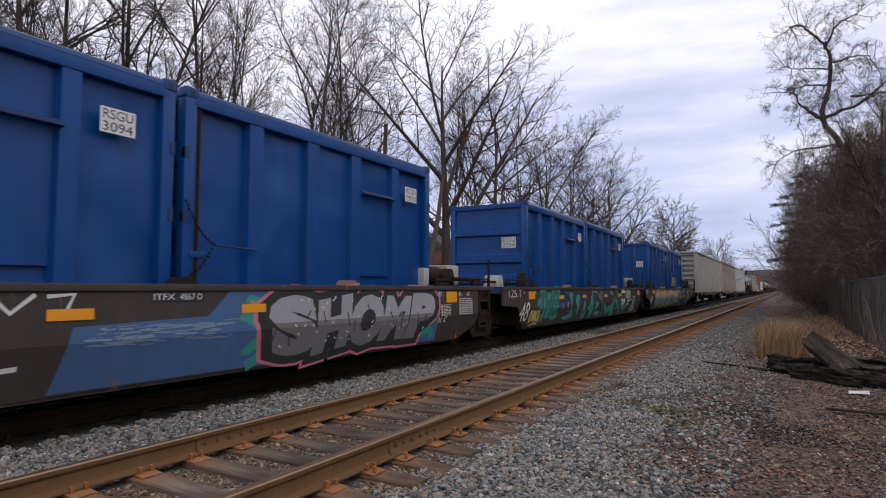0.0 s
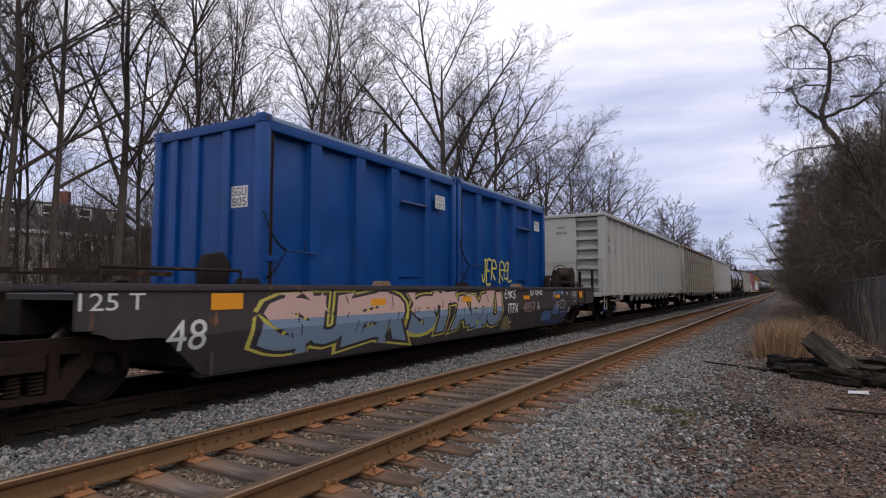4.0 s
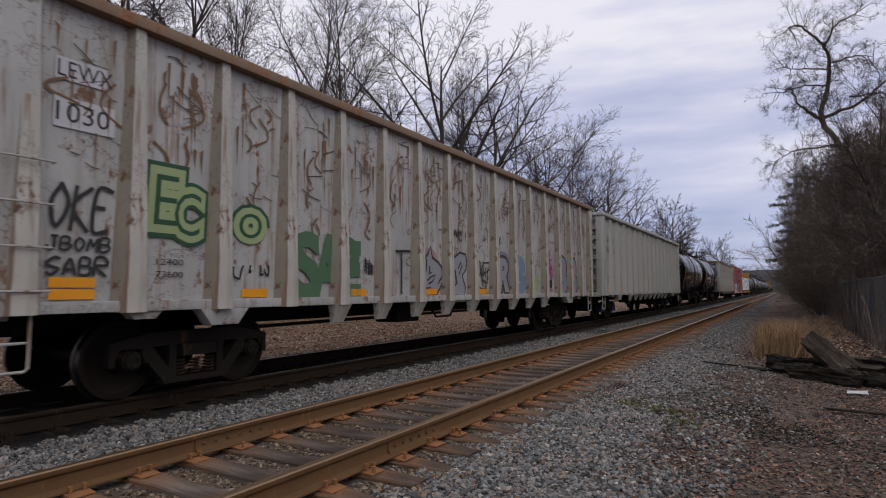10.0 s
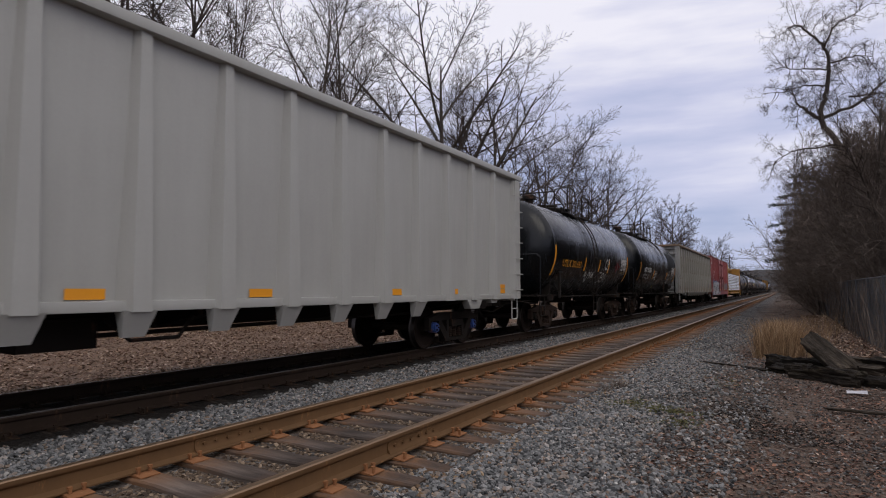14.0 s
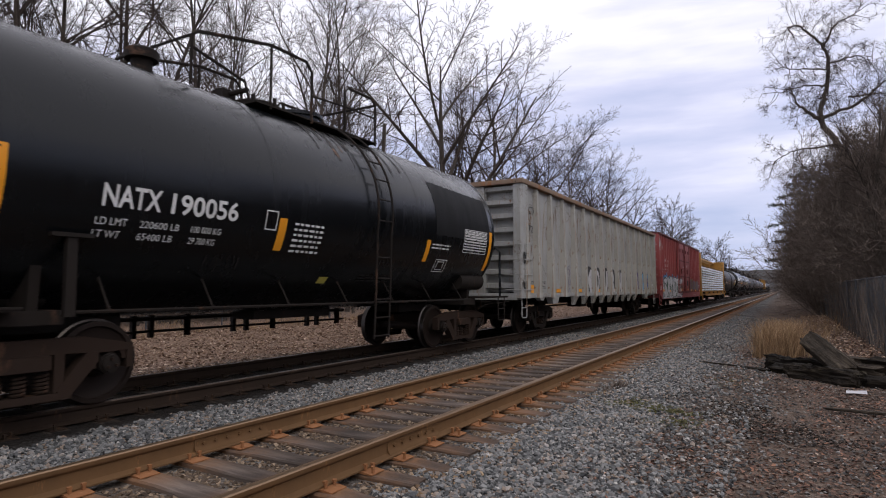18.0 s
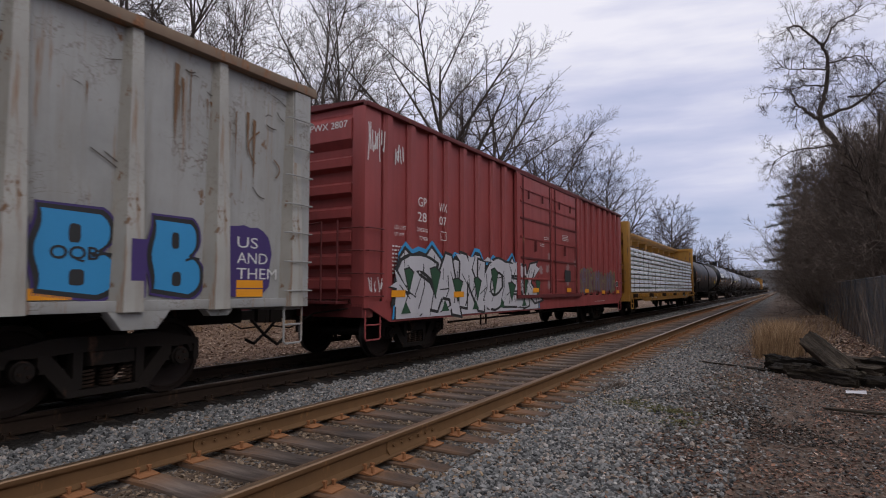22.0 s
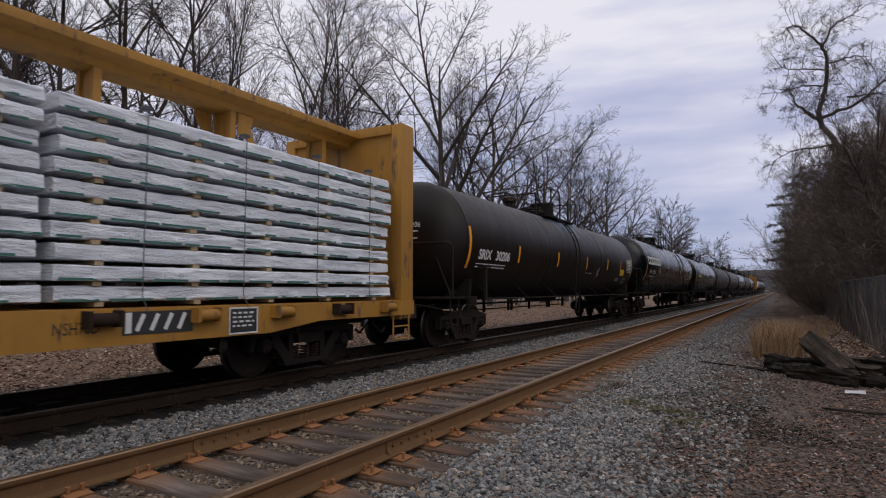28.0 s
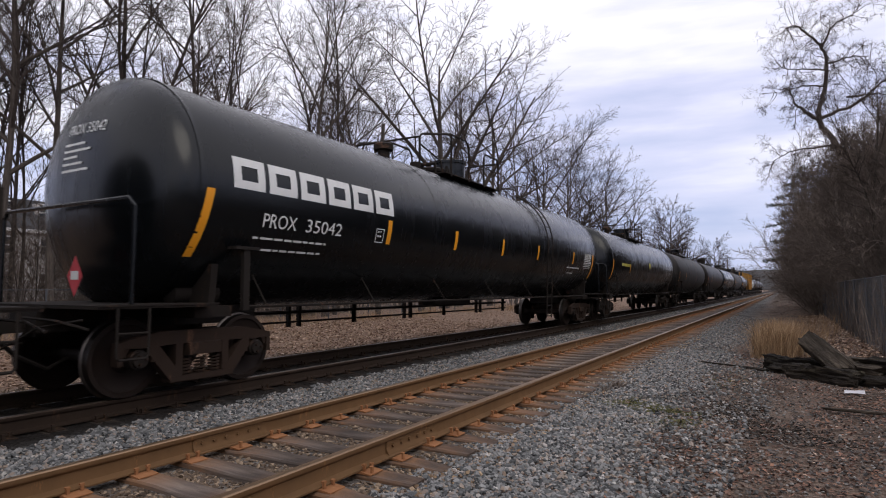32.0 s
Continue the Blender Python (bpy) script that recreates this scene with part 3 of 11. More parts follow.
def ground_material():
    m, nt, b, co = start("gravel_and_leaf_litter_ground", 0.95)
    b.inputs["Specular IOR Level"].default_value = 0.2
    sep = nt.nodes.new("ShaderNodeSeparateXYZ")
    nt.links.new(co, sep.inputs[0])
    wob = noise_tex(nt, co, 0.55, 5, 0.6)
    wob2 = noise_tex(nt, co, 3.0, 5, 0.6)
    yy = math_node(nt, "ADD", sep.outputs["Y"], math_node(nt, "MULTIPLY", math_node(nt, "SUBTRACT", math_node(nt, "ADD", wob, math_node(nt, "MULTIPLY", wob2, 0.5)), 0.75), 2.6))
    vor = nt.nodes.new("ShaderNodeTexVoronoi")
    vor.inputs["Scale"].default_value = 24
    nt.links.new(co, vor.inputs["Vector"])
    fine = noise_tex(nt, co, 18, 6, 0.7)
    # gravel tone goes near black, painting in the shade between loose stones
    grey = ramp(nt, vor.outputs["Color"], [(0.2, (0.022, 0.022, 0.022)), (0.6, (0.085, 0.083, 0.080)), (0.9, (0.22, 0.21, 0.195))])
    soil = ramp(nt, fine, [(0.3, (0.042, 0.029, 0.022)), (0.5, (0.115, 0.082, 0.062)), (0.72, (0.24, 0.18, 0.14))])
    litter = ramp(nt, noise_tex(nt, co, 11, 8, 0.75), [(0.3, (0.08, 0.052, 0.038)), (0.5, (0.20, 0.135, 0.098)), (0.72, (0.38, 0.27, 0.195))])
    # oily ground under the train, its near-black tone partly painted-in shade
    oil_and_shade = ramp(nt, fine, [(0.3, (0.006, 0.005, 0.0045)), (0.7, (0.024, 0.019, 0.0155))])
    near = nt.nodes.new("ShaderNodeMapRange")
    near.inputs["From Min"].default_value, near.inputs["From Max"].default_value = 0.9, 2.0
    nt.links.new(yy, near.inputs["Value"])
    c = blend(nt, near.outputs[0], soil, grey)
    damp = ramp(nt, noise_tex(nt, co, 0.8, 6, 0.62), [(0.50, (1, 1, 1)), (0.62, (0.45, 0.42, 0.40))])
    c = blend(nt, 1.0, c, damp, "MULTIPLY")
    # rust washed from the near track's rails into the stones
    rust = nt.nodes.new("ShaderNodeMapRange")
    rust.inputs["From Min"].default_value, rust.inputs["From Max"].default_value = 0.8, 1.7
    rust.inputs["To Min"].default_value, rust.inputs["To Max"].default_value = 0.50, 0.0
    nt.links.new(math_node(nt, "ABSOLUTE", math_node(nt, "SUBTRACT", sep.outputs["Y"], NEAR)), rust.inputs["Value"])
    c = blend(nt, math_node(nt, "MULTIPLY", rust.outputs[0], ramp(nt, wob2, [(0.38, (0.2, 0.2, 0.2)), (0.62, (1, 1, 1))])), c, ramp(nt, fine, [(0.3, (0.055, 0.035, 0.022)), (0.7, (0.24, 0.155, 0.092))]))
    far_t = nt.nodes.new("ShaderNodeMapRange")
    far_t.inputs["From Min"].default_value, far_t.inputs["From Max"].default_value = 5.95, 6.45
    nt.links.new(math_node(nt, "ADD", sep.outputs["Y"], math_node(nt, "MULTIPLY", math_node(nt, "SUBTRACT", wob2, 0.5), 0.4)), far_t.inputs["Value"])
    c = blend(nt, far_t.outputs[0], c, oil_and_shade)
    edge = nt.nodes.new("ShaderNodeMapRange")
    edge.inputs["From Min"].default_value, edge.inputs["From Max"].default_value = 9.0, 10.0
    nt.links.new(yy, edge.inputs["Value"])
    c = blend(nt, edge.outputs[0], c, grey)
    wood = nt.nodes.new("ShaderNodeMapRange")
    wood.inputs["From Min"].default_value, wood.inputs["From Max"].default_value = 10.6, 11.6
    nt.links.new(yy, wood.inputs["Value"])
    c = blend(nt, wood.outputs[0], c, litter)
    nt.links.new(c, b.inputs["Base Color"])
    bumped(nt, b, math_node(nt, "ADD", fine, vor.outputs["Distance"]), 0.8, 0.03)
    return m


def build_ground():
    xs = spaced([(-900, -60, 120), (-60, -4, 4), (-4, 24, 0.22), (24, 70, 0.8), (70, 260, 6), (260, 3200, 260)])
    ys = spaced([(-2500, -60, 300), (-60, -6, 4), (-6, 12, 0.22), (12, 26, 0.7), (26, 90, 4), (90, 2500, 240)])
    v = [(x, y, ground_height(x, y)) for y in ys for x in xs]
    n = len(xs)
    f = [(j * n + i, j * n + i + 1, (j + 1) * n + i + 1, (j + 1) * n + i) for j in range(len(ys) - 1) for i in range(n - 1)]
    me = bpy.data.meshes.new("ground")
    me.from_pydata(v, [], f)
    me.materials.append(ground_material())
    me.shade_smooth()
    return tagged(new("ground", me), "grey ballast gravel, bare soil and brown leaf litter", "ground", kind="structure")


build_ground()

# ---- tracks ----
TIE_STEP = 0.484


def rail_mesh(length, x0):
    prof = [(-0.070, 0.0), (0.070, 0.0), (0.070, 0.012), (0.016, 0.034), (0.010, 0.060), (0.010, 0.120), (0.030, 0.136), (0.036, 0.146), (0.036, 0.172), (0.028, 0.182), (-0.028, 0.182),
            (-0.036, 0.172), (-0.036, 0.146), (-0.030, 0.136), (-0.010, 0.120), (-0.010, 0.060), (-0.016, 0.034), (-0.070, 0.012)]
    g = Geo()
    n = len(prof)
    xs = [x0, x0 + 15, x0 + 40, x0 + 100, x0 + length]
    v = [(x, p[0], p[1]) for x in xs for p in prof]
    g.add(v, [])
    for i in range(len(xs) - 1):
        for k in range(n):
            g.f.append((i * n + k, i * n + (k + 1) % n, (i + 1) * n + (k + 1) % n, (i + 1) * n + k))
            g.mi.append(1 if 8 <= k <= 10 else 0)
    return g


def tie_mesh(seed, mat):
    rng = random.Random(seed)
    g = Geo()
    n = 9
    v = []
    for i in range(n):
        y = -1.3 + 2.6 * i / (n - 1)
        w = 0.115 + rng.uniform(-0.008, 0.008) - (0.012 if i in (0, n - 1) else 0)
        s = rng.uniform(-0.006, 0.006) - (0.012 if i in (0, n - 1) else 0)
        o = rng.uniform(-0.006, 0.006)
        v += [(-w + o, y, -0.15), (-w + o, y, -0.014 + s), (-w + 0.014 + o, y, s), (-0.004 + o, y, s - 0.002), (0.006 + o, y, s - 0.008), (w - 0.014 + o, y, s), (w + o, y, -0.014 + s), (w + o, y, -0.15)]
    f = [(i * 8 + k, (i + 1) * 8 + k, (i + 1) * 8 + k + 1, i * 8 + k + 1) for i in range(n - 1) for k in range(7)]
    f += [tuple(range(7, -1, -1))[::-1], tuple(range((n - 1) * 8 + 7, (n - 1) * 8 - 1, -1))]
    return g.add(v, f).mesh("tie", mat)


def plate_mesh(seed, mat):
    """A rolled plate under the rail with four cut spikes."""
    rng = random.Random(seed)
    g = Geo()
    g.prism([(-0.175, 0), (0.175, 0), (0.175, 0.008), (0.085, 0.018), (-0.085, 0.018), (-0.175, 0.008)], "x", -0.085, 0.085)
    for sx, sy in ((-0.05, -0.088), (0.05, -0.088), (-0.05, 0.088), (0.05, 0.088), (0.04, 0.155), (-0.04, -0.155)):
        if rng.random() < 0.85:
            h = rng.uniform(0.02, 0.045)
            g.box(sx - 0.010, sx + 0.010, sy - 0.010, sy + 0.010, 0.0, 0.018 + h)
            g.box(sx - 0.015, sx + 0.015, sy - 0.017 * (1 if sy > 0 else 0.6), sy + 0.017 * (0.6 if sy > 0 else 1), 0.018 + h, 0.032 + h)
    return g.mesh("tie_plate", mat)


TIES = [tie_mesh(i, TIE) for i in range(6)]
DARK_TIES = [tie_mesh(i, TIEDARK) for i in range(4)]
PLATES = [plate_mesh(i, PLATE) for i in range(4)]
DARK_PLATES = [plate_mesh(i, RAILDARK) for i in range(4)]


def build_track(name, yc, label, near_ties, seed, side, head, plates, ties):
    rng = random.Random(seed)
    tr = thing(name, label, "railway track", (0, yc, 0), kind="structure")
    top = RAIL - 0.182
    for s in (-1, 1):
        r = part("rail", rail_mesh(700, -12), [side, head], tr, "rust-brown steel rail", at=(0, s * GAUGE, top))
    tie_z = top - 0.020
    first = -22
    far_ties = Geo()
    far_plates = Geo()
    for k in range(first, 420):
        x = 4.92 + (k - 9) * TIE_STEP + rng.uniform(-0.03, 0.03)
        turn = rng.uniform(-1.3, 1.3)
        if k - first < near_ties:
            part("tie", rng.choice(ties), parent=tr, at=pose(x, rng.uniform(-0.05, 0.05), tie_z + rng.uniform(-0.008, 0.0), 0, 0, turn + (180 if rng.random() < 0.5 else 0)))
            for s in (-1, 1):
                part("tie_plate", rng.choice(plates), parent=tr, at=(x + rng.uniform(-0.01, 0.01), s * GAUGE, tie_z))
        else:
            e = rng.uniform(-0.05, 0.05)
            far_ties.box(x - 0.11, x + 0.11, -1.3 + e, 1.3 + e, tie_z - 0.15, tie_z - rng.uniform(0, 0.01))
            if x < 90:
                for s in (-1, 1):
                    far_plates.box(x - 0.09, x + 0.09, s * GAUGE - 0.19, s * GAUGE + 0.19, tie_z, tie_z + 0.016)
    tagged(part("far_ties", far_ties, ties[0].materials[0], tr, smooth=False), kind="stuff")
    tagged(part("far_tie_plates", far_plates, plates[0].materials[0], tr, smooth=False), kind="stuff")
    return tr


near_track = build_track("near_track", NEAR, "rusty unused track on weathered wooden ties", 150, 3, RAILSIDE, RAILTOP, PLATES, TIES)
far_track = build_track("far_track", FAR, "track that carries the train, dark with oil and painted-in shade", 80, 4, RAILDARK, RAILWORN, DARK_PLATES, DARK_TIES)

# bolted joint bars on the near track
for jx, s in ((4.72, -1), (3.93, 1), (16.6, -1), (15.4, 1)):
    jb = Geo()
    for side in (-1, 1):
        jb.prism([(side * 0.012, 0.04), (side * 0.052, 0.022), (side * 0.040, 0.045), (side * 0.024, 0.07), (side * 0.024, 0.11), (side * 0.032, 0.13), (side * 0.012, 0.128)][::-side], "x", jx - 0.42, jx + 0.42)
        for k in (-0.33, -0.2, -0.07, 0.07, 0.2, 0.33):
            jb.lathe([(side * 0.022, 0.0), (side * 0.022, 0.017), (side * 0.044, 0.017), (side * 0.044, 0.0)][::side], "y", 6, (jx + k, 0, 0.09))
    part("joint_bar", jb, RAILSIDE, near_track, "bolted steel joint bar", at=(0, s * GAUGE, RAIL - 0.182))


# ---- loose stone and leaves ----


def scatter(name, spots, size, flat, material, label, category, seed, shape="stone"):
    """Many loose pieces in one mesh. spots: rows of x, y, z."""
    rng = np.random.default_rng(seed)
    n = len(spots)
    if shape == "stone":
        base = np.array([(1, 0, 0), (-1, 0, 0), (0, 1, 0), (0, -1, 0), (0.25, 0.2, 1), (-0.1, -0.2, -1), (0.6, 0.55, 0.5), (-0.6, -0.5, 0.55)])
        tri = np.array([(0, 6, 4), (6, 2, 4), (2, 1, 4), (1, 7, 4), (7, 3, 4), (3, 0, 4), (0, 2, 6), (0, 5, 2), (2, 5, 1), (1, 5, 3), (3, 5, 0), (1, 3, 7)])
    else:
        base = np.array([(-1, 0, 0), (-0.2, -0.5, 0.18), (1, 0.05, 0.05), (-0.1, 0.5, 0.2), (0.0, 0.0, -0.02)])
        tri = np.array([(0, 1, 4), (1, 2, 4), (2, 3, 4), (3, 0, 4)])
    k = len(base)
    v = np.repeat(base[None], n, 0) * (1 + rng.uniform(-0.3, 0.3, (n, k, 3)))
    v *= (size * rng.uniform(0.55, 1.35, (n, 1, 1))) * np.concatenate([rng.uniform(0.75, 1.25, (n, 1, 2)), np.full((n, 1, 1), flat)], 2)
    for a, b in ((0, 1), (0, 2), (1, 2)):
        t = rng.uniform(0, 2 * np.pi, n) if (a, b) == (0, 1) else rng.normal(0, 0.35, n)
        c, s = np.cos(t)[:, None], np.sin(t)[:, None]
        va, vb = v[:, :, a].copy(), v[:, :, b].copy()
        v[:, :, a], v[:, :, b] = va * c - vb * s, va * s + vb * c
    v += np.asarray(spots)[:, None, :]
    f = (tri[None] + (np.arange(n) * k)[:, None, None]).reshape(-1, 3)
    me = bpy.data.meshes.new(name)
    me.vertices.add(n * k)
    me.vertices.foreach_set("co", v.reshape(-1))
    me.loops.add(len(f) * 3)
    me.loops.foreach_set("vertex_index", f.reshape(-1))
    me.polygons.add(len(f))
    me.polygons.foreach_set("loop_start", np.arange(len(f)) * 3)
    me.materials.append(material)
    me.update(calc_edges=True)
    me.shade_flat()
    return tagged(new(name, me), label, category, kind="stuff")


def stone_spots(seed, zones):
    """Places in bands x0..x1, y0..y1 with so many a square metre, denser towards the camera's end of each band, none on a tie."""
    rng = random.Random(seed)
    out = []
    for x0, x1, y0, y1, per, fade in zones:
        for _ in range(int((x1 - x0) * (y1 - y0) * per)):
            x, y = rng.uniform(x0, x1), rng.uniform(y0, y1)
            e = fade(x, y)
            if e < 1 and rng.random() > e:
                continue
            lift = rng.uniform(-0.004, 0.018)
            if abs(y - NEAR) < 1.34 or abs(y - FAR) < 1.34:
                u = ((x - 4.92) / TIE_STEP) % 1
                if u < 0.26 or u > 0.74:
                    continue
                if min(abs(abs(y - NEAR) - GAUGE), abs(abs(y - FAR) - GAUGE)) < 0.09:
                    continue
                lift -= 0.01
            out.append((x, y, ground_height(x, y) + lift))
    return out


def shoulder(x, y):
    """Full on the ballast, thinning into the trodden strip."""
    w = 1.35 + 0.55 * noise.noise((x * 0.5, y * 0.7, 1.3)) + 0.3 * noise.noise((x * 1.9, y * 1.9, 4.0))
    return min(1.0, max(0.16, (y - w + 0.5) / 0.6))


always = lambda x, y: 1.0
scatter("ballast_stones", stone_spots(11, [(-7, 1.2, 1.0, 2.7, 90, shoulder), (-7, 0.5, 5.05, 6.35, 120, always), (1.2, 8, 0.4, 2.7, 1700, shoulder), (8, 16, 0.2, 2.7, 800, shoulder), (16, 36, 0.3, 2.7, 200, shoulder), (0.5, 9, 5.05, 6.35, 1400, always), (9, 20, 5.05, 6.35, 600, always), (22, 45, 5.05, 6.3, 150, always)]),
        0.0235, 0.8, STONE, "crushed grey ballast stones", "ballast", 5)
scatter("rusty_stones", stone_spots(16, [(0.8, 9, 2.15, 2.75, 260, always), (9, 20, 2.2, 2.75, 110, always), (0.8, 9, 4.9, 5.2, 160, always), (20, 40, 2.3, 2.7, 40, always)]),
        0.021, 0.75, pieces("rust_stained_stone", [(0.0, (0.085, 0.055, 0.036)), (0.6, (0.24, 0.155, 0.090)), (1.0, (0.42, 0.31, 0.20))]), "orange-brown rust-stained ballast at the tie ends", "ballast", 26)
scatter("crib_stones", stone_spots(12, [(-7, 0.8, 2.5, 5.1, 100, always), (0.8, 12, 2.5, 5.1, 900, always), (12, 24, 2.5, 5.1, 300, always), (3, 20, 9.4, 11.2, 160, always)]),
        0.020, 0.7, STONE_DARK, "rust-tinted brown ballast between the ties", "ballast", 6)


def litter_zone(x, y):
    k = noise.noise((x * 0.5, y * 0.5, 7.7)) + 0.5 * noise.noise((x * 1.5, y * 1.5, 2.2))
    return min(1, max(0.06, 0.50 + 0.9 * k + (0.35 if y < -0.2 else 0) - (0.4 if y > 1.3 else 0)))


scatter("leaf_litter", stone_spots(13, [(2.5, 12, -3.2, 2.0, 760, litter_zone), (12, 22, -3.2, 1.0, 420, litter_zone), (22, 34, -3.2, 0.6, 240, litter_zone), (34, 70, -2.6, 0.4, 70, litter_zone), (3, 24, 11.2, 18.5, 95, always), (24, 50, 11.2, 18.5, 30, always)]),
        0.024, 0.9, LEAF, "brown fallen leaves on the ground", "leaf litter", 7, "leaf")
scatter("path_pebbles", stone_spots(14, [(2.6, 7.5, -2.2, 1.7, 380, always), (7.5, 13, -2.4, 1.6, 230, always), (13, 24, -2.2, 1.4, 70, always)]),
        0.0165, 0.6, pieces("path_grit", [(0, (0.045, 0.042, 0.040)), (0.4, (0.11, 0.104, 0.098)), (0.7, (0.15, 0.115, 0.092)), (0.93, (0.25, 0.24, 0.225)), (1, (0.42, 0.40, 0.375))]), "small stones trodden into the soil", "gravel", 8)


def bare_soil(x, y):
    """Damp worn hollows in the trodden strip."""
    k = noise.noise((x * 0.9, y * 1.3, 3.1)) + 0.5 * noise.noise((x * 2.7, y * 2.7, 8.2))
    return max(0.0, min(1.0, 1.5 * k + 0.9 - 1.6 * abs(y - 0.55 - 0.42 * (x - 8.0))))


scatter("soil_crumbs", stone_spots(18, [(7.0, 11.5, -0.6, 2.0, 1300, bare_soil)]),
        0.0135, 0.5, pieces("damp_dark_soil", [(0, (0.014, 0.011, 0.009)), (0.6, (0.034, 0.027, 0.021)), (1, (0.075, 0.058, 0.044))]), "damp dark crumbs of bare soil", "soil", 28)
scatter("bank_leaves", stone_spots(15, [(2, 26, 10.9, 18.0, 120, always), (26, 60, 10.9, 18.0, 32, always), (60, 110, 11.5, 18, 8, always), (13, 40, -2.6, -0.7, 170, always)]),
        0.050, 0.9, BANKLEAF, "pale brown fallen leaves on the bank", "leaf litter", 17, "leaf")

# ---- train ----
MOVERS = []          # things that roll, with their place at the clip's start
WHEELS = []          # wheelsets, with their place on the bogie
RNG = random.Random(21)
WHEEL_R = 0.457


def rolling(name, label, category, x0, group=""):
    t = thing(name, label, category, (x0, FAR, RAIL), group)
    MOVERS.append((t, x0))
    return t


def wheelset_mesh(cap):
    g = Geo()
    for s in (-1, 1):
        prof = [(0.60, 0.085), (0.66, 0.13), (0.73, 0.16), (0.745, 0.30), (0.715, 0.385), (0.690, 0.40), (0.688, 0.470), (0.700, 0.484), (0.716, 0.480), (0.730, 0.458), (0.822, 0.452), (0.828, 0.40), (0.800, 0.385),
                (0.770, 0.30), (0.775, 0.17), (0.835, 0.135), (0.845, 0.085)]
        ring = [(s * a, r) for a, r in prof]
        g.m = 0
        g.lathe(ring[:8] if s > 0 else ring[:8][::-1], "y", 36)
        g.m = 1
        g.lathe(ring[7:11] if s > 0 else ring[7:11][::-1], "y", 36)
        g.m = 0
        g.lathe(ring[10:] if s > 0 else ring[10:][::-1], "y", 36)
        g.m = 2
        end = [(s * 0.845, 0.085), (s * 0.93, 0.085), (s * 0.93, 0.115), (s * 1.075, 0.115), (s * 1.075, 0.098), (s * 1.115, 0.092), (s * 1.120, 0.001)]
        g.lathe(end if s > 0 else end[::-1], "y", 20)
        for k in range(3):
            a = 2 * math.pi * k / 3 + 0.4
            b = [(s * 1.11, 0.02), (s * 1.142, 0.018), (s * 1.143, 0.001)]
            g.m = 3
            g.lathe(b if s > 0 else b[::-1], "y", 6, (0.052 * math.cos(a), 0, 0.052 * math.sin(a)))
    g.m = 0
    g.lathe([(-0.62, 0.085), (0, 0.078), (0.62, 0.085)], "y", 14)
    return g.mesh("wheelset", [WHEEL, TREAD, cap, BROWN_STEEL])


def side_frame_mesh(mat):
    g = Geo()
    a, b = -1.075, -0.945
    g.prism([(-0.80, 0.585), (-0.40, 0.605), (0.40, 0.605), (0.80, 0.585), (1.13, 0.60), (1.13, 0.66), (0.95, 0.70), (0.60, 0.765), (-0.60, 0.765), (-0.95, 0.70), (-1.13, 0.66), (-1.13, 0.60)], "y", a, b)
    for s in (-1, 1):
        p = [(s * 0.62, 0.60), (s * 0.74, 0.60), (s * 0.745, 0.50), (s * 0.46, 0.165), (s * 0.34, 0.165), (s * 0.33, 0.25)]
        g.prism(p if s < 0 else p[::-1], "y", a - 0.005, b)
        g.box(s * 0.345 - 0.05, s * 0.345 + 0.05, a, b, 0.22, 0.62)
        g.box(s * 1.095 - 0.035, s * 1.095 + 0.035, a, b, 0.40, 0.62)
        g.box(s * 0.68 - 0.04, s * 0.68 + 0.04, a, b, 0.42, 0.62)
        g.prism([(s * 0.87 + 0.15 * math.cos(t), 0.50 + 0.13 * math.sin(t)) for t in [math.pi * i / 8 for i in range(9)]] + [(s * 0.87 - 0.19, 0.50), (s * 0.87 - 0.19, 0.66), (s * 0.87 + 0.19, 0.66), (s * 0.87 + 0.19, 0.50)], "y", a + 0.02, b)
    g.box(-0.47, 0.47, a - 0.01, b + 0.02, 0.145, 0.215)
    me = g.mesh("side_frame", mat)
    return me


def spring_mesh(mat):
    g = Geo()
    g.tube([(0.062 * math.cos(k * 0.9), 0.062 * math.sin(k * 0.9), 0.2 * k / 35) for k in range(36)], 0.015, 5)
    return g.mesh("spring", mat)


def bolster_geo():
    g = Geo()
    g.prism([(-0.95, 0.44), (-0.3, 0.36), (0.3, 0.36), (0.95, 0.44), (1.13, 0.46), (1.13, 0.60), (0.95, 0.64), (0.4, 0.70), (-0.4, 0.70), (-0.95, 0.64), (-1.13, 0.60), (-1.13, 0.46)], "x", -0.24, 0.24)
    g.box(-0.20, 0.20, -0.20, 0.20, 0.68, 0.80)
    for s in (-1, 1):
        g.tube([(s * 0.52, -0.74, 0.42), (s * 0.52, 0.74, 0.42)], 0.04, 8)
    return g


FRAMES = {"dark": side_frame_mesh(STEEL), "brown": side_frame_mesh(BROWN_STEEL)}
SPRINGS = spring_mesh(BROWN_STEEL)
BOLSTER = {"dark": bolster_geo().mesh("bogie", STEEL), "brown": bolster_geo().mesh("bogie", BROWN_STEEL)}
SETS = {"blue": wheelset_mesh(CAP), "dark": wheelset_mesh(STEEL)}


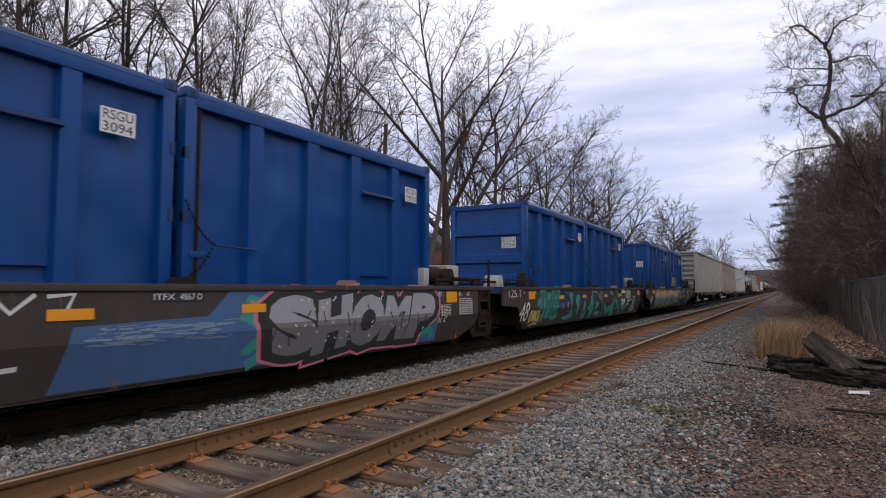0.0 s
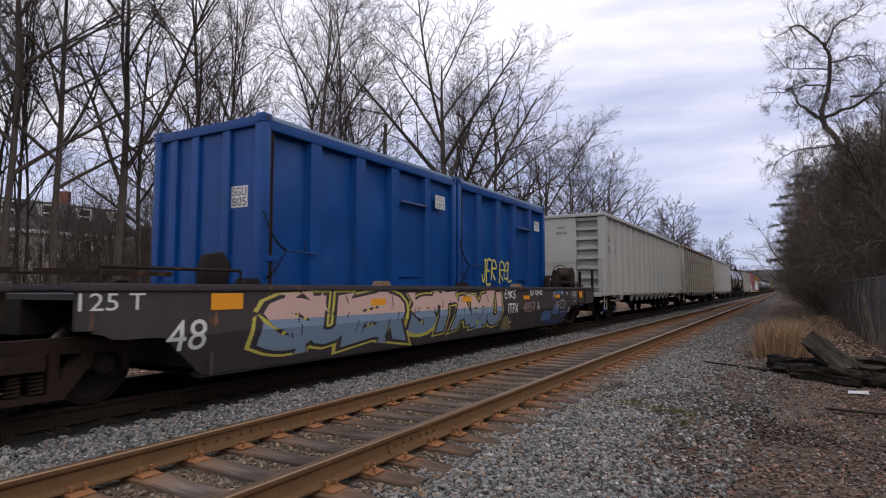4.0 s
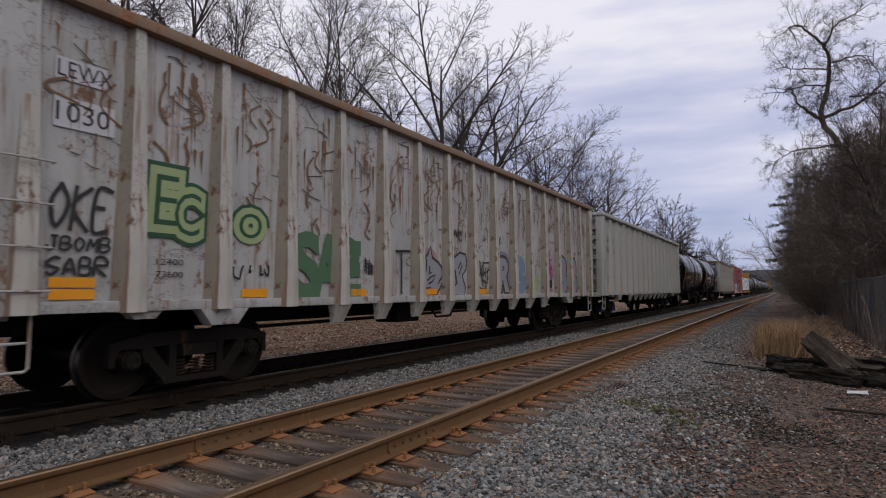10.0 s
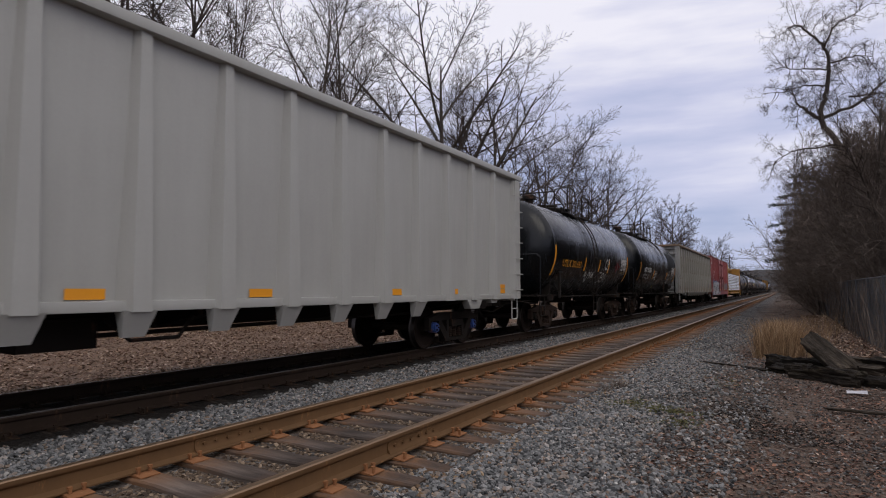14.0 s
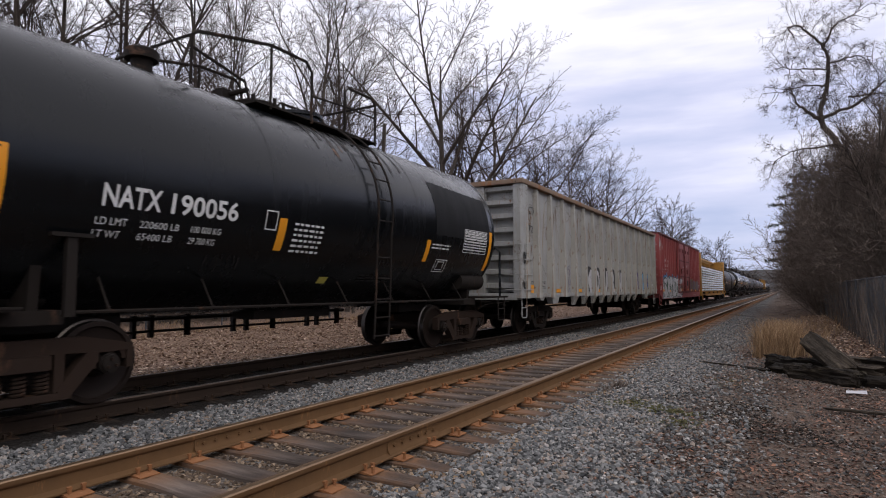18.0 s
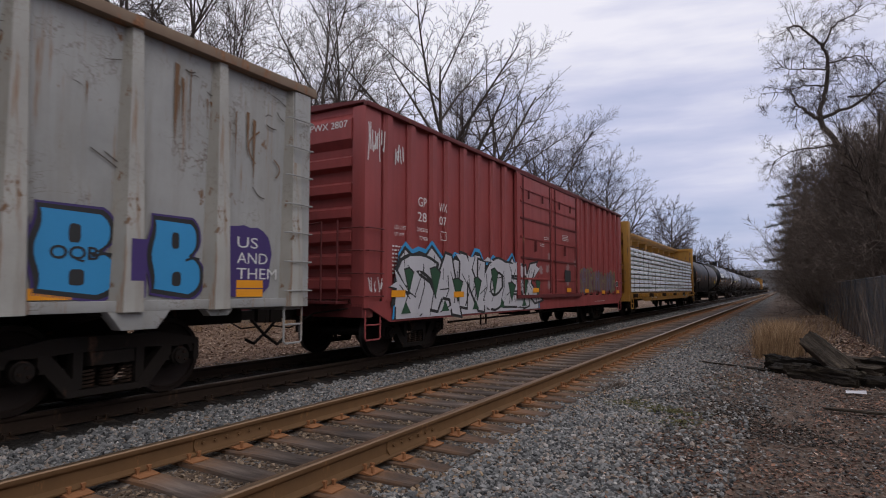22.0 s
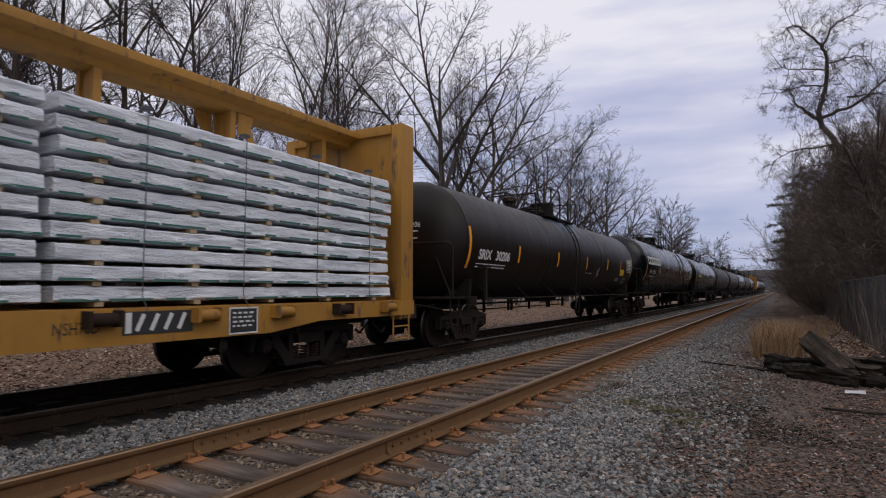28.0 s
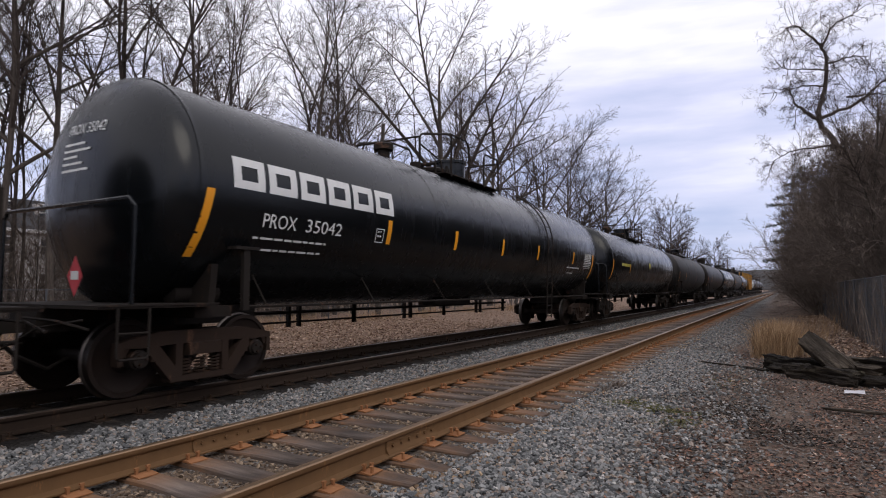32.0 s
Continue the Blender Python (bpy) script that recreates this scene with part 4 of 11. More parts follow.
def bogie(car, x, tone="dark", caps="dark", turning=True, half=0.87):
    b = part("bogie", BOLSTER[tone], parent=car, at=(x, 0, 0), label="cast steel freight bogie")
    for turn in (0, 180):
        part("side_frame", FRAMES[tone], parent=b, at=pose(0, 0, 0, 0, 0, turn))
        for k in (-0.21, 0.0, 0.21):
            part("spring", SPRINGS, parent=b, at=pose(k if turn == 0 else -k, -1.01 if turn == 0 else 1.01, 0.215))
    for k in (-half, half):
        w = part("wheelset", SETS[caps], parent=b, at=(k, 0, WHEEL_R), label="worn steel wheels on an axle")
        if turning:
            WHEELS.append((w, k))
    return b


def coupler_mesh():
    g = Geo()
    g.box(-0.62, 0.25, -0.07, 0.07, 0.78, 0.92)
    g.prism([(-0.62, -0.10), (-0.62, 0.14), (-0.86, 0.15), (-0.93, 0.02), (-0.80, -0.03), (-0.78, -0.14)][::-1], "z", 0.72, 0.98)
    g.prism([(-0.80, -0.15), (-0.95, -0.14), (-0.97, -0.02), (-0.88, -0.02)], "z", 0.74, 0.96)
    g.tube([(-0.1, 0.25, 0.80), (-0.35, 0.28, 0.55), (-0.7, 0.22, 0.36), (-0.98, 0.1, 0.45)], 0.025, 6)
    g.tube([(-0.05, -1.25, 0.95), (-0.15, -0.6, 0.86), (-0.35, -0.25, 0.62), (-0.55, 0.0, 0.66)], 0.014, 5)
    return g.mesh("coupler", STEEL)


COUPLER = coupler_mesh()


def rung_mesh(w, mat, depth=0.07):
    g = Geo()
    g.tube([(-w / 2, 0, 0), (-w / 2, -depth, 0), (w / 2, -depth, 0), (w / 2, 0, 0)], 0.011, 6)
    return g.mesh("grab_iron", mat)


def stirrup_mesh(mat, h=0.52, w=0.34):
    g = Geo()
    g.tube([(-w / 2, 0, h), (-w / 2, 0, 0.03), (-w / 2 + 0.03, 0, 0), (w / 2 - 0.03, 0, 0), (w / 2, 0, 0.03), (w / 2, 0, h)], 0.016, 6)
    g.tube([(-w / 2, 0, h * 0.5), (w / 2, 0, h * 0.5)], 0.014, 6)
    return g.mesh("stirrup_step", mat)


def brake_wheel(car, x, y, z, mat=None):
    g = Geo()
    ring = [(0, 0.28 * math.cos(k * math.pi / 10), 0.28 * math.sin(k * math.pi / 10)) for k in range(21)]
    g.tube(ring, 0.016, 6, False)
    for k in range(5):
        a = k * 2 * math.pi / 5
        g.tube([(0, 0, 0), (0.02, 0.27 * math.cos(a), 0.27 * math.sin(a))], 0.011, 5)
    g.lathe([(-0.03, 0.001), (-0.03, 0.05), (0.12, 0.06), (0.12, 0.001)], "x", 10)
    g.box(0.08, 0.22, -0.14, 0.14, -0.30, 0.18)
    part("brake_wheel", g, mat or STEEL, car, "dark hand-brake wheel and housing", at=(x, y, z))


def decal(car, name, geo, mat, label=""):
    """Paint or lettering a hair's breadth proud of its sheet."""
    ob = None
    cuts = geo.cuts or [(0, 0)]
    for (va, fa), (vb, fb) in zip(cuts, cuts[1:] + [(len(geo.v), len(geo.f))]):
        if fb > fa:
            one = Geo().add(geo.v[va:vb], [tuple(i - va for i in f) for f in geo.f[fa:fb]])
            if car.name.startswith("well_car"):
                one = creased(one)
            ob = part(name, one, mat, car, label, smooth=False)
    return ob


# ---- gondolas ----
GON_L = 18.65
POSTS = [0.36] + [1.42 + 1.13 * i for i in range(15)] + [18.30]


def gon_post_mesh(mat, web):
    """A hat-shaped post: wide and deep at the sill, slim under the top chord, its slanting webs darkened by grime and
    painted-in shade.
    """
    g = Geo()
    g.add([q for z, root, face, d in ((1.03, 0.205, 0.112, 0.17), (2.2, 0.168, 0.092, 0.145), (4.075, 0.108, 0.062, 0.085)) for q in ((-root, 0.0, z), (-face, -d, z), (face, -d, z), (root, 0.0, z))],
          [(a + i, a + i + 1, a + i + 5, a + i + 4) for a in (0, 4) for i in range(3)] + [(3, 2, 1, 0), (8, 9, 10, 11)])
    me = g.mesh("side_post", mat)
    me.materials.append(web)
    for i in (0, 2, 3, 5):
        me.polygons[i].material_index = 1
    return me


def gon_foot_mesh(mat):
    """The tapered foot by which a middle post hangs below the side sill."""
    g = Geo()
    g.add([(-0.19, -0.15, 1.05), (0.19, -0.15, 1.05), (0.13, -0.02, 0.76), (-0.13, -0.02, 0.76), (-0.19, 0.02, 1.05), (0.19, 0.02, 1.05), (0.13, 0.02, 0.76), (-0.13, 0.02, 0.76)],
          [(0, 3, 2, 1), (4, 5, 6, 7), (0, 4, 7, 3), (1, 2, 6, 5), (3, 7, 6, 2)])
    return g.mesh("post_foot", mat)


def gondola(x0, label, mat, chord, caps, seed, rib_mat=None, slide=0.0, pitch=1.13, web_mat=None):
    rng = random.Random(seed)
    car = rolling("gondola_car", label, "gondola car", x0, "gondola cars")
    L = GON_L
    rib_mat = rib_mat or mat
    for s in (-1, 1):
        nm = "side_sheet"
        g = Geo()
        nx = 52
        v, f = [], []
        for i in range(nx + 1):
            for j in range(9):
                x, z = 0.30 + (L - 0.60) * i / nx, 1.12 + 2.98 * j / 8
                bulge = 0.012 * noise.noise((x * 0.8, z * 0.8, seed)) if 0 < i < nx else 0
                v.append((x, s * (1.485 + bulge), z))
        for i in range(nx):
            for j in range(8):
                q = (i * 9 + j, (i + 1) * 9 + j, (i + 1) * 9 + j + 1, i * 9 + j + 1)
                f.append(q if s < 0 else q[::-1])
        g.add(v, f)
        g.box(0.30, L - 0.30, s * 1.455, s * 1.465, 1.12, 4.10)
        part(nm, g, mat, car)
        part("side_sill", Geo().box(0.12, L - 0.12, min(s * 1.44, s * 1.585), max(s * 1.44, s * 1.585), 1.035, 1.15), mat, car, bevel=0.012)
        part("top_chord", Geo().box(-0.02, L + 0.02, min(s * 1.43, s * 1.625), max(s * 1.43, s * 1.625), 4.075, 4.205), chord, car, bevel=0.02)
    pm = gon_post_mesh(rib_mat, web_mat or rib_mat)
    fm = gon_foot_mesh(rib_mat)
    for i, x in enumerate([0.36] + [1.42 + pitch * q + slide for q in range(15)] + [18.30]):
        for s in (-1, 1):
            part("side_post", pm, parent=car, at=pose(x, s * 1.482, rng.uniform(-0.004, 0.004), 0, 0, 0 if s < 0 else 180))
            if 4 < x < L - 4:
                part("post_foot", fm, parent=car, at=pose(x, s * 1.482, 0, 0, 0, 0 if s < 0 else 180))
    part("floor", Geo().box(0.3, L - 0.3, -1.45, 1.45, 1.12, 1.20), STEEL, car)
    part("centre_sill", Geo().box(0.15, L - 0.15, -0.32, 0.32, 0.76, 1.12), STEEL, car)
    for k in (0.16, 0.5, 0.84):
        part("crossbearer", Geo().prism([(-1.45, 1.12), (-1.45, 1.0), (-0.4, 0.80), (0.4, 0.80), (1.45, 1.0), (1.45, 1.12)], "x", L * k - 0.12, L * k + 0.12), STEEL, car)
    part("brake_rigging", Geo().box(7.3, 8.1, -0.9, -0.4, 0.62, 0.95).tube([(3.6, -0.75, 0.72), (15, -0.75, 0.78)], 0.03, 6).tube([(8.0, -1.2, 0.95), (8.3, -1.2, 0.70), (8.9, -1.2, 0.70), (9.1, -1.2, 0.95)], 0.025, 6), STEEL, car)
    for e, sgn in ((0.0, 1), (L, -1)):
        X = lambda d: e + sgn * d
        bx = lambda a, b, y0, y1, z0, z1: Geo().box(min(X(a), X(b)), max(X(a), X(b)), y0, y1, z0, z1)
        part("end_sheet", bx(0.30, 0.33, -1.45, 1.45, 1.05, 4.1), mat, car)
        part("end_panel", bx(0.05, 0.30, -0.47, 1.12, 1.16, 4.07), mat, car, bevel=0.01)
        part("end_chord", bx(-0.02, 0.36, -1.42, 1.42, 4.075, 4.205), chord, car, bevel=0.02)
        part("end_sill", bx(0.0, 0.34, -1.42, 1.42, 0.98, 1.16), mat, car, bevel=0.012)
        for k in range(8):
            z = 1.36 + k * 0.375
            for y0, y1 in ((-1.33, -0.475), (1.125, 1.40)):
                g = Geo().prism([(X(0.295), z - 0.09), (X(0.10), z - 0.055), (X(0.10), z + 0.055), (X(0.295), z + 0.09)][::sgn], "y", y0, y1)
                part("end_rib", g, mat, car)
        for s in (-1, 1):
            g = Geo().prism([(X(0.03), s * 1.33), (X(0.03), s * 1.53), (X(0.09), s * 1.60), (X(0.40), s * 1.60), (X(0.40), s * 1.488), (X(0.30), s * 1.33)][::-sgn * s], "z", 1.03, 4.07)
            part("corner_post", g, mat, car)
        rm = rung_mesh(0.46, mat)
        for k in range(4 if sgn > 0 else 7):
            z = 1.25 + k * 0.40
            part("grab_iron", rm, parent=car, at=pose(X(0.33), -1.60, z))
            if sgn > 0:
                part("grab_iron", rm, parent=car, at=pose(X(0.02), -1.35, z, 0, 0, -90 * sgn))
        part("stirrup_step", stirrup_mesh(mat), parent=car, at=pose(X(0.30), -1.52, 0.52))
        part("end_rail", Geo().tube([(X(0.07), 1.0, 2.35), (X(-0.04), 1.0, 2.35), (X(-0.04), -0.6, 2.35), (X(0.07), -0.6, 2.35)], 0.012, 6), mat, car)
        part("coupler", COUPLER, parent=car, at=pose(e, 0, 0, 0, 0, 0 if sgn > 0 else 180))
        bogie(car, X(2.62), "dark", caps)
        part("bolster_foot", Geo().prism([(X(2.25), 1.05), (X(2.42), 0.84), (X(2.82), 0.84), (X(2.99), 1.05)], "y", -1.58, -1.40), mat, car, bevel=0.01)
        part("jacking_foot", Geo().prism([(X(1.35), 1.05), (X(1.45), 0.95), (X(1.70), 0.95), (X(1.80), 1.05)], "y", -1.55, -1.42), mat, car)
    for i, (x, w) in enumerate(((2.92, 0.43), (5.12, 0.40), (7.42, 0.40), (9.7, 0.40), (12.80, 0.43), (14.93, 0.43))):
        decal(car, "reflector", patch(Geo(), x, x + w, 1.165, 1.275, -1.506), ORANGE, "amber reflective strip")
    for x in (0.62, 17.36):
        decal(car, "reflector", patch(patch(Geo(), x, x + 0.44, 1.170, 1.27, -1.506), x, x + 0.44, 1.285, 1.385, -1.506), ORANGE, "amber reflective strip")
    return car


SHEET = -1.505     # just proud of a gondola's side sheet


def gon_letters(car, number):
    y = SHEET
    g = Geo()
    fitted(g, "WI", 0.90, 1.22, 3.08, 3.33, y)
    fitted(g, "NX", 1.63, 2.02, 3.08, 3.33, y)
    fitted(g, number[:2], 0.86, 1.22, 2.70, 2.93, y)
    fitted(g, number[2:], 1.63, 2.12, 2.70, 2.93, y)
    for k, (a, b) in enumerate((("LD LMT", "213000"), ("LT WT", "73000"), ("CU FT", "6400"))):
        z = 1.72 - 0.135 * k
        fitted(g, a, 0.90, 1.22 if k == 0 else 1.18, z, z + 0.06, y)
        fitted(g, b, 1.66, 2.0 if k == 0 else 1.97, z, z + 0.06, y)
    fitted_end(g, "WINX", 0.30, -0.08, 3.62, 3.74, 0.044)
    fitted_end(g, number, 0.32, -0.12, 3.42, 3.54, 0.044)
    bars(g, 16.95, 17.13, 1.66, 1.90, y, 4, RNG)
    decal(car, "lettering", g, BLACK, "black stencilled reporting marks")
    d = Geo()
    blob(d, 0.66, 0.78, 1.66, 1.78, y, random.Random(3), 16, 0.02)
    decal(car, "emblem", d, DKGREEN, "small round green emblem")


def scrapes(car, seed, dark, rust, arcs=0, x0=0.6, x1=18.1, z0=1.3, z1=3.95):
    """Dents and scratches scored into the sheets by a loader, and rust that runs down from them."""
    rng = random.Random(seed)
    a, b = Geo(), Geo()
    for k in range(dark):
        x, z, l = rng.uniform(x0, x1), z1 - abs(rng.gauss(0, 0.9)), rng.uniform(0.08, 0.4)
        if z < z0 or min(abs(x - p) for p in POSTS) < 0.30:
            continue
        t = rng.gauss(0, 0.25)
        ribbon(a, smooth_line([(x, z), (x + l * 0.5, z + t * l + rng.uniform(-0.03, 0.03)), (x + l, z + t * l * 1.6)], 3), rng.uniform(0.006, 0.018), SHEET + 0.001)
        a.hold = True
    for k in range(rust):
        x, z, l = rng.uniform(x0, x1), z1 - abs(rng.gauss(0, 0.6)), rng.uniform(0.15, 0.7)
        if z - l < z0 or min(abs(x - p) for p in POSTS) < 0.24:
            continue
        w = rng.uniform(0.006, 0.026)
        b.add([(x - w, SHEET + 0.0005, z), (x - w * 0.6, SHEET + 0.0005, z - l * 0.4), (x, SHEET + 0.0005, z - l), (x + w * 0.4, SHEET + 0.0005, z - l * 0.5), (x + w, SHEET + 0.0005, z + rng.uniform(-0.03, 0.05))], [(0, 1, 2, 3, 4)])
    for k in range(arcs):
        x, z, h = rng.uniform(x0, x1), z1 - 0.2 - abs(rng.gauss(0, 0.85)), rng.uniform(0.18, 0.50)
        if z - h < z0 or min(abs(x - q) for q in POSTS) < 0.26:
            continue
        bow, w = rng.choice((-1, 1)) * rng.uniform(0.05, 0.16), rng.uniform(0.014, 0.034)
        ribbon(b, smooth_line([(x - bow * 0.6, z), (x + bow * 0.5, z - h * 0.35), (x + bow * 0.5, z - h * 0.7), (x - bow * (0.2 if k % 3 else 1.3), z - h)], 4), w, SHEET + 0.0002)
    for g, m, lab in ((a, SCORE, "dark scratches scored into the sheet"), (b, RUSTRUN, "brown rust runs")):
        tagged(part("scrape" if g is a else "rust_run", g, m, car, lab, smooth=False), kind="stuff")


gon_a = gondola(49.45, "clean pale grey tall-sided waste gondola with cyan tags", PALE, PALE, "blue", 1, pitch=1.12)
gon_letters(gon_a, "00456")
g = Geo()
for a, b in ((10.54, 11.32), (11.64, 12.44)):
    hand(g, "SHOTER", a, b, 1.44, 1.88, SHEET, 0.042, 5, 0.10, 0.05, 0.22)
    ribbon(g, smooth_line([(a + 0.05, 1.40), (a + 0.25, 1.34), (a + 0.5, 1.36)]), 0.035, SHEET)
    ribbon(g, smooth_line([(b - 0.12, 1.74), (b - 0.02, 1.5), (b - 0.12, 1.32), (b - 0.02, 1.20), (b + 0.02, 1.22)]), 0.045, SHEET)
    ribbon(g, smooth_line([(a + 0.40, 2.02), (a + 0.52, 2.06), (a + 0.62, 2.0), (a + 0.50, 1.95), (a + 0.36, 2.0), (a + 0.46, 1.92)]), 0.03, SHEET)
ribbon(g, smooth_line([(13.91, 1.90), (13.73, 1.92), (13.69, 1.70), (13.89, 1.54), (13.89, 1.20), (13.73, 1.12), (13.65, 1.32), (13.75, 1.44)]), 0.06, SHEET)
ribbon(g, smooth_line([(13.95, 1.16), (13.99, 1.54), (13.97, 1.94), (14.09, 1.98), (14.13, 1.64), (14.15, 1.22), (14.07, 1.14)]), 0.055, SHEET)
ribbon(g, smooth_line([(14.15, 1.58), (14.25, 1.62), (14.27, 1.92), (14.39, 1.92), (14.43, 1.52), (14.41, 1.26), (14.53, 1.24), (14.54, 1.12), (14.39, 1.12)]), 0.055, SHEET)
decal(gon_a, "graffiti", g, CYAN, "cyan sprayed tag")

gon_b = gondola(69.41, "battered rust-streaked white gondola covered in faded tags", DIRTY, RUSTY_TOP, "dark", 2, POSTDIRT, web_mat=WEBDIRT_SHADE)
g = Geo()
fitted(g, "LEWX", 0.62, 1.16, 3.34, 3.50, SHEET)
fitted(g, "1030", 0.62, 1.14, 2.90, 3.09, SHEET)
fitted_end(g, "LEWX 2638", -0.1, -0.55, 3.55, 3.67, 0.044)
fitted(g, "12400", 1.72, 2.06, 1.54, 1.61, SHEET)
fitted(g, "73600", 1.72, 2.06, 1.40, 1.47, SHEET)
for a, b, c, d in ((0.60, 1.20, 2.84, 3.14), (0.60, 1.10, 3.31, 3.53)):
    decal(gon_b, "number_panel", patch(Geo(), a, b, c, d, SHEET + 0.002), PALESILVER, "pale painted number panel")
decal(gon_b, "lettering", g, BLACK, "black stencilled reporting marks")
g = Geo()
rng = random.Random(8)
for a, b, c, d in ((2.75, 3.4, 1.35, 1.6), (5.45, 5.7, 1.4, 1.8), (9.6, 10.2, 1.25, 1.9), (10.5, 10.9, 2.1, 2.6), (8.5, 8.9, 2.2, 2.6)):
    scrawl(g, a, b, c, d, SHEET, rng, 5, 0.028)
hand(g, "OKE", 0.58, 1.22, 1.84, 2.32, SHEET, 0.04, 421)
hand(g, "JBOMB", 0.58, 1.22, 1.64, 1.78, SHEET, 0.026, 422)
hand(g, "SABR", 0.58, 1.2, 1.40, 1.58, SHEET, 0.03, 423)
hand(g, "T", 6.28, 6.9, 1.20, 2.03, SHEET - 0.002, 0.045, 420)
decal(gon_b, "graffiti", g, BLACK, "black marker tags")
g = Geo()
for k in range(3):
    fitted(g, "SAP"[k], 3.85 + 0.45 * k, 4.35 + 0.45 * k, 1.18, 2.05, SHEET - 0.001, 0.05, 0, rng.uniform(-0.2, 0.2))
hand(g, "O", 2.86, 3.22, 1.91, 2.26, SHEET, 0.05, 411)
fitted(g, "E", 4.80, 5.30, 1.18, 1.98, SHEET - 0.001, 0.06)
decal(gon_b, "graffiti", g, GREEN, "faded green bubble letters")
for ch, a, b, lo, hi in (("E", 1.66, 1.98, 1.98, 2.56), ("C", 1.92, 2.28, 1.88, 2.40), ("o", 2.84, 3.24, 1.92, 2.26)):
    for k, (off, m, lab) in enumerate(((0.16, DKGREEN, "dark outline of a green bubble letter"), (0.10, OLDGREEN, "pale green bubble letter"), (-0.01, DKGREEN, "dark inner line of a bubble letter"))):
        g = Geo()
        fitted(g, ch, a, b, lo, hi, SHEET - 0.002 - 0.002 * k, off, 0.05, like=ch)
        decal(gon_b, "graffiti", g, m, lab)
g = Geo()
fitted(g, "B", 11.73, 12.42, 1.20, 2.05, SHEET - 0.001, 0.08)
fitted(g, "B", 15.22, 15.85, 1.2, 2.15, SHEET - 0.001, 0.08)
fitted(g, "B", 16.38, 16.88, 1.2, 2.15, SHEET - 0.001, 0.08)
decal(gon_b, "graffiti", g, PALEBLUE, "faded blue bubble letters")
g = Geo()
for a, b in ((15.22, 15.85), (16.38, 16.88)):
    fitted(g, "B", a, b, 1.2, 2.15, SHEET - 0.003, 0.0)
decal(gon_b, "graffiti", g, SALMON, "faded pink letter fill")
for k, (off, m, lab) in enumerate(((0.20, SCRUBBLUE, "grey-blue ground of a letter"), (0.12, SCORE, "dark outline of a letter"), (0.05, LETTERGREY, "grey letter"))):
    g = Geo()
    fitted(g, "R", 10.74, 11.30, 1.25, 1.98, SHEET - 0.002 - 0.002 * k, off, 0.15, like="R")
    decal(gon_b, "graffiti", g, m, lab)
for a, b in ((15.22, 15.85), (16.38, 16.88)):
    g = Geo()
    fitted(g, "B", a, b, 1.2, 2.15, SHEET - 0.0002, 0.13, like="B")
    decal(gon_b, "graffiti", g, SCORE, "dark outline of a faded letter")
g = Geo()
scrawl(g, 14.05, 14.62, 1.6, 2.05, SHEET, rng, 5, 0.045)
ribbon(g, [(14.2, 2.0), (14.33, 2.38), (14.45, 1.9)], 0.04, SHEET)
ribbon(g, [(14.1, 2.12), (14.6, 2.14)], 0.04, SHEET)
scrawl(g, 14.0, 14.6, 1.15, 1.28, SHEET, rng, 6, 0.03)
for dx in (0.0, -3.62):
    ribbon(g, smooth_line([(14.12 + dx, 1.62), (14.22 + dx, 1.95), (14.33 + dx, 2.42), (14.40 + dx, 1.95), (14.5 + dx, 1.62)]), 0.045, SHEET - 0.001)
    ribbon(g, smooth_line([(14.02 + dx, 1.66), (14.2 + dx, 1.58), (14.36 + dx, 1.74), (14.5 + dx, 1.56), (14.62 + dx, 1.74), (14.66 + dx, 1.60)]), 0.045, SHEET - 0.001)
decal(gon_b, "graffiti", g, PINK, "magenta tag")
g = Geo()
fitted(g, "cr", 12.88, 13.52, 1.2, 1.62, SHEET, 0.06)
decal(gon_b, "graffiti", g, OLDGREEN, "pale yellow-green letters")
LETTER_A = [(7.24, 1.36), (7.41, 1.65), (7.42, 1.85), (7.3, 1.86), (7.44, 1.92), (7.58, 2.1), (7.64, 1.89), (7.88, 1.8), (8.03, 1.69), (8.03, 1.53), (7.86, 1.38), (8.03, 1.38), (7.8, 1.14), (7.45, 1.14), (7.57, 1.31), (7.38, 1.27)]
LETTER_P = [(8.44, 1.14), (8.49, 1.32), (8.65, 1.39), (8.58, 1.64), (8.41, 1.78), (8.54, 1.94), (8.78, 2.05), (9.04, 2.02), (9.09, 1.89), (9.06, 1.69), (8.88, 1.56), (9.03, 1.32), (9.0, 1.12)]
g = Geo()
for line in (LETTER_A, LETTER_P):
    g.cut()
    g.add([(x, SHEET + 0.004, z) for x, z in line], [tuple(range(len(line)))])
decal(gon_b, "graffiti", g, LETTERGREY, "grey letter fill")
g = Geo()
g.add([(x, SHEET + 0.005, z) for x, z in [(7.26, 2.04), (7.41, 2.07), (7.65, 2.06), (7.8, 1.95), (7.83, 1.84), (7.74, 1.86), (7.57, 1.98), (7.31, 1.85)]], [tuple(range(8))])
decal(gon_b, "graffiti", g, SALMON, "faded pink cloud behind a letter")
g = Geo()
g.add([(x, SHEET + 0.005, z) for x, z in [(8.38, 1.68), (8.51, 1.67), (8.63, 1.45), (8.52, 1.36), (8.42, 1.33)]], [tuple(range(5))])
g.cut()
g.add([(x, SHEET + 0.005, z) for x, z in [(8.41, 1.11), (9.01, 1.1), (9.06, 1.0), (8.4, 0.99)]], [tuple(range(4))])
decal(gon_b, "graffiti", g, OLDGREEN, "pale green patch behind a letter")
g = Geo()
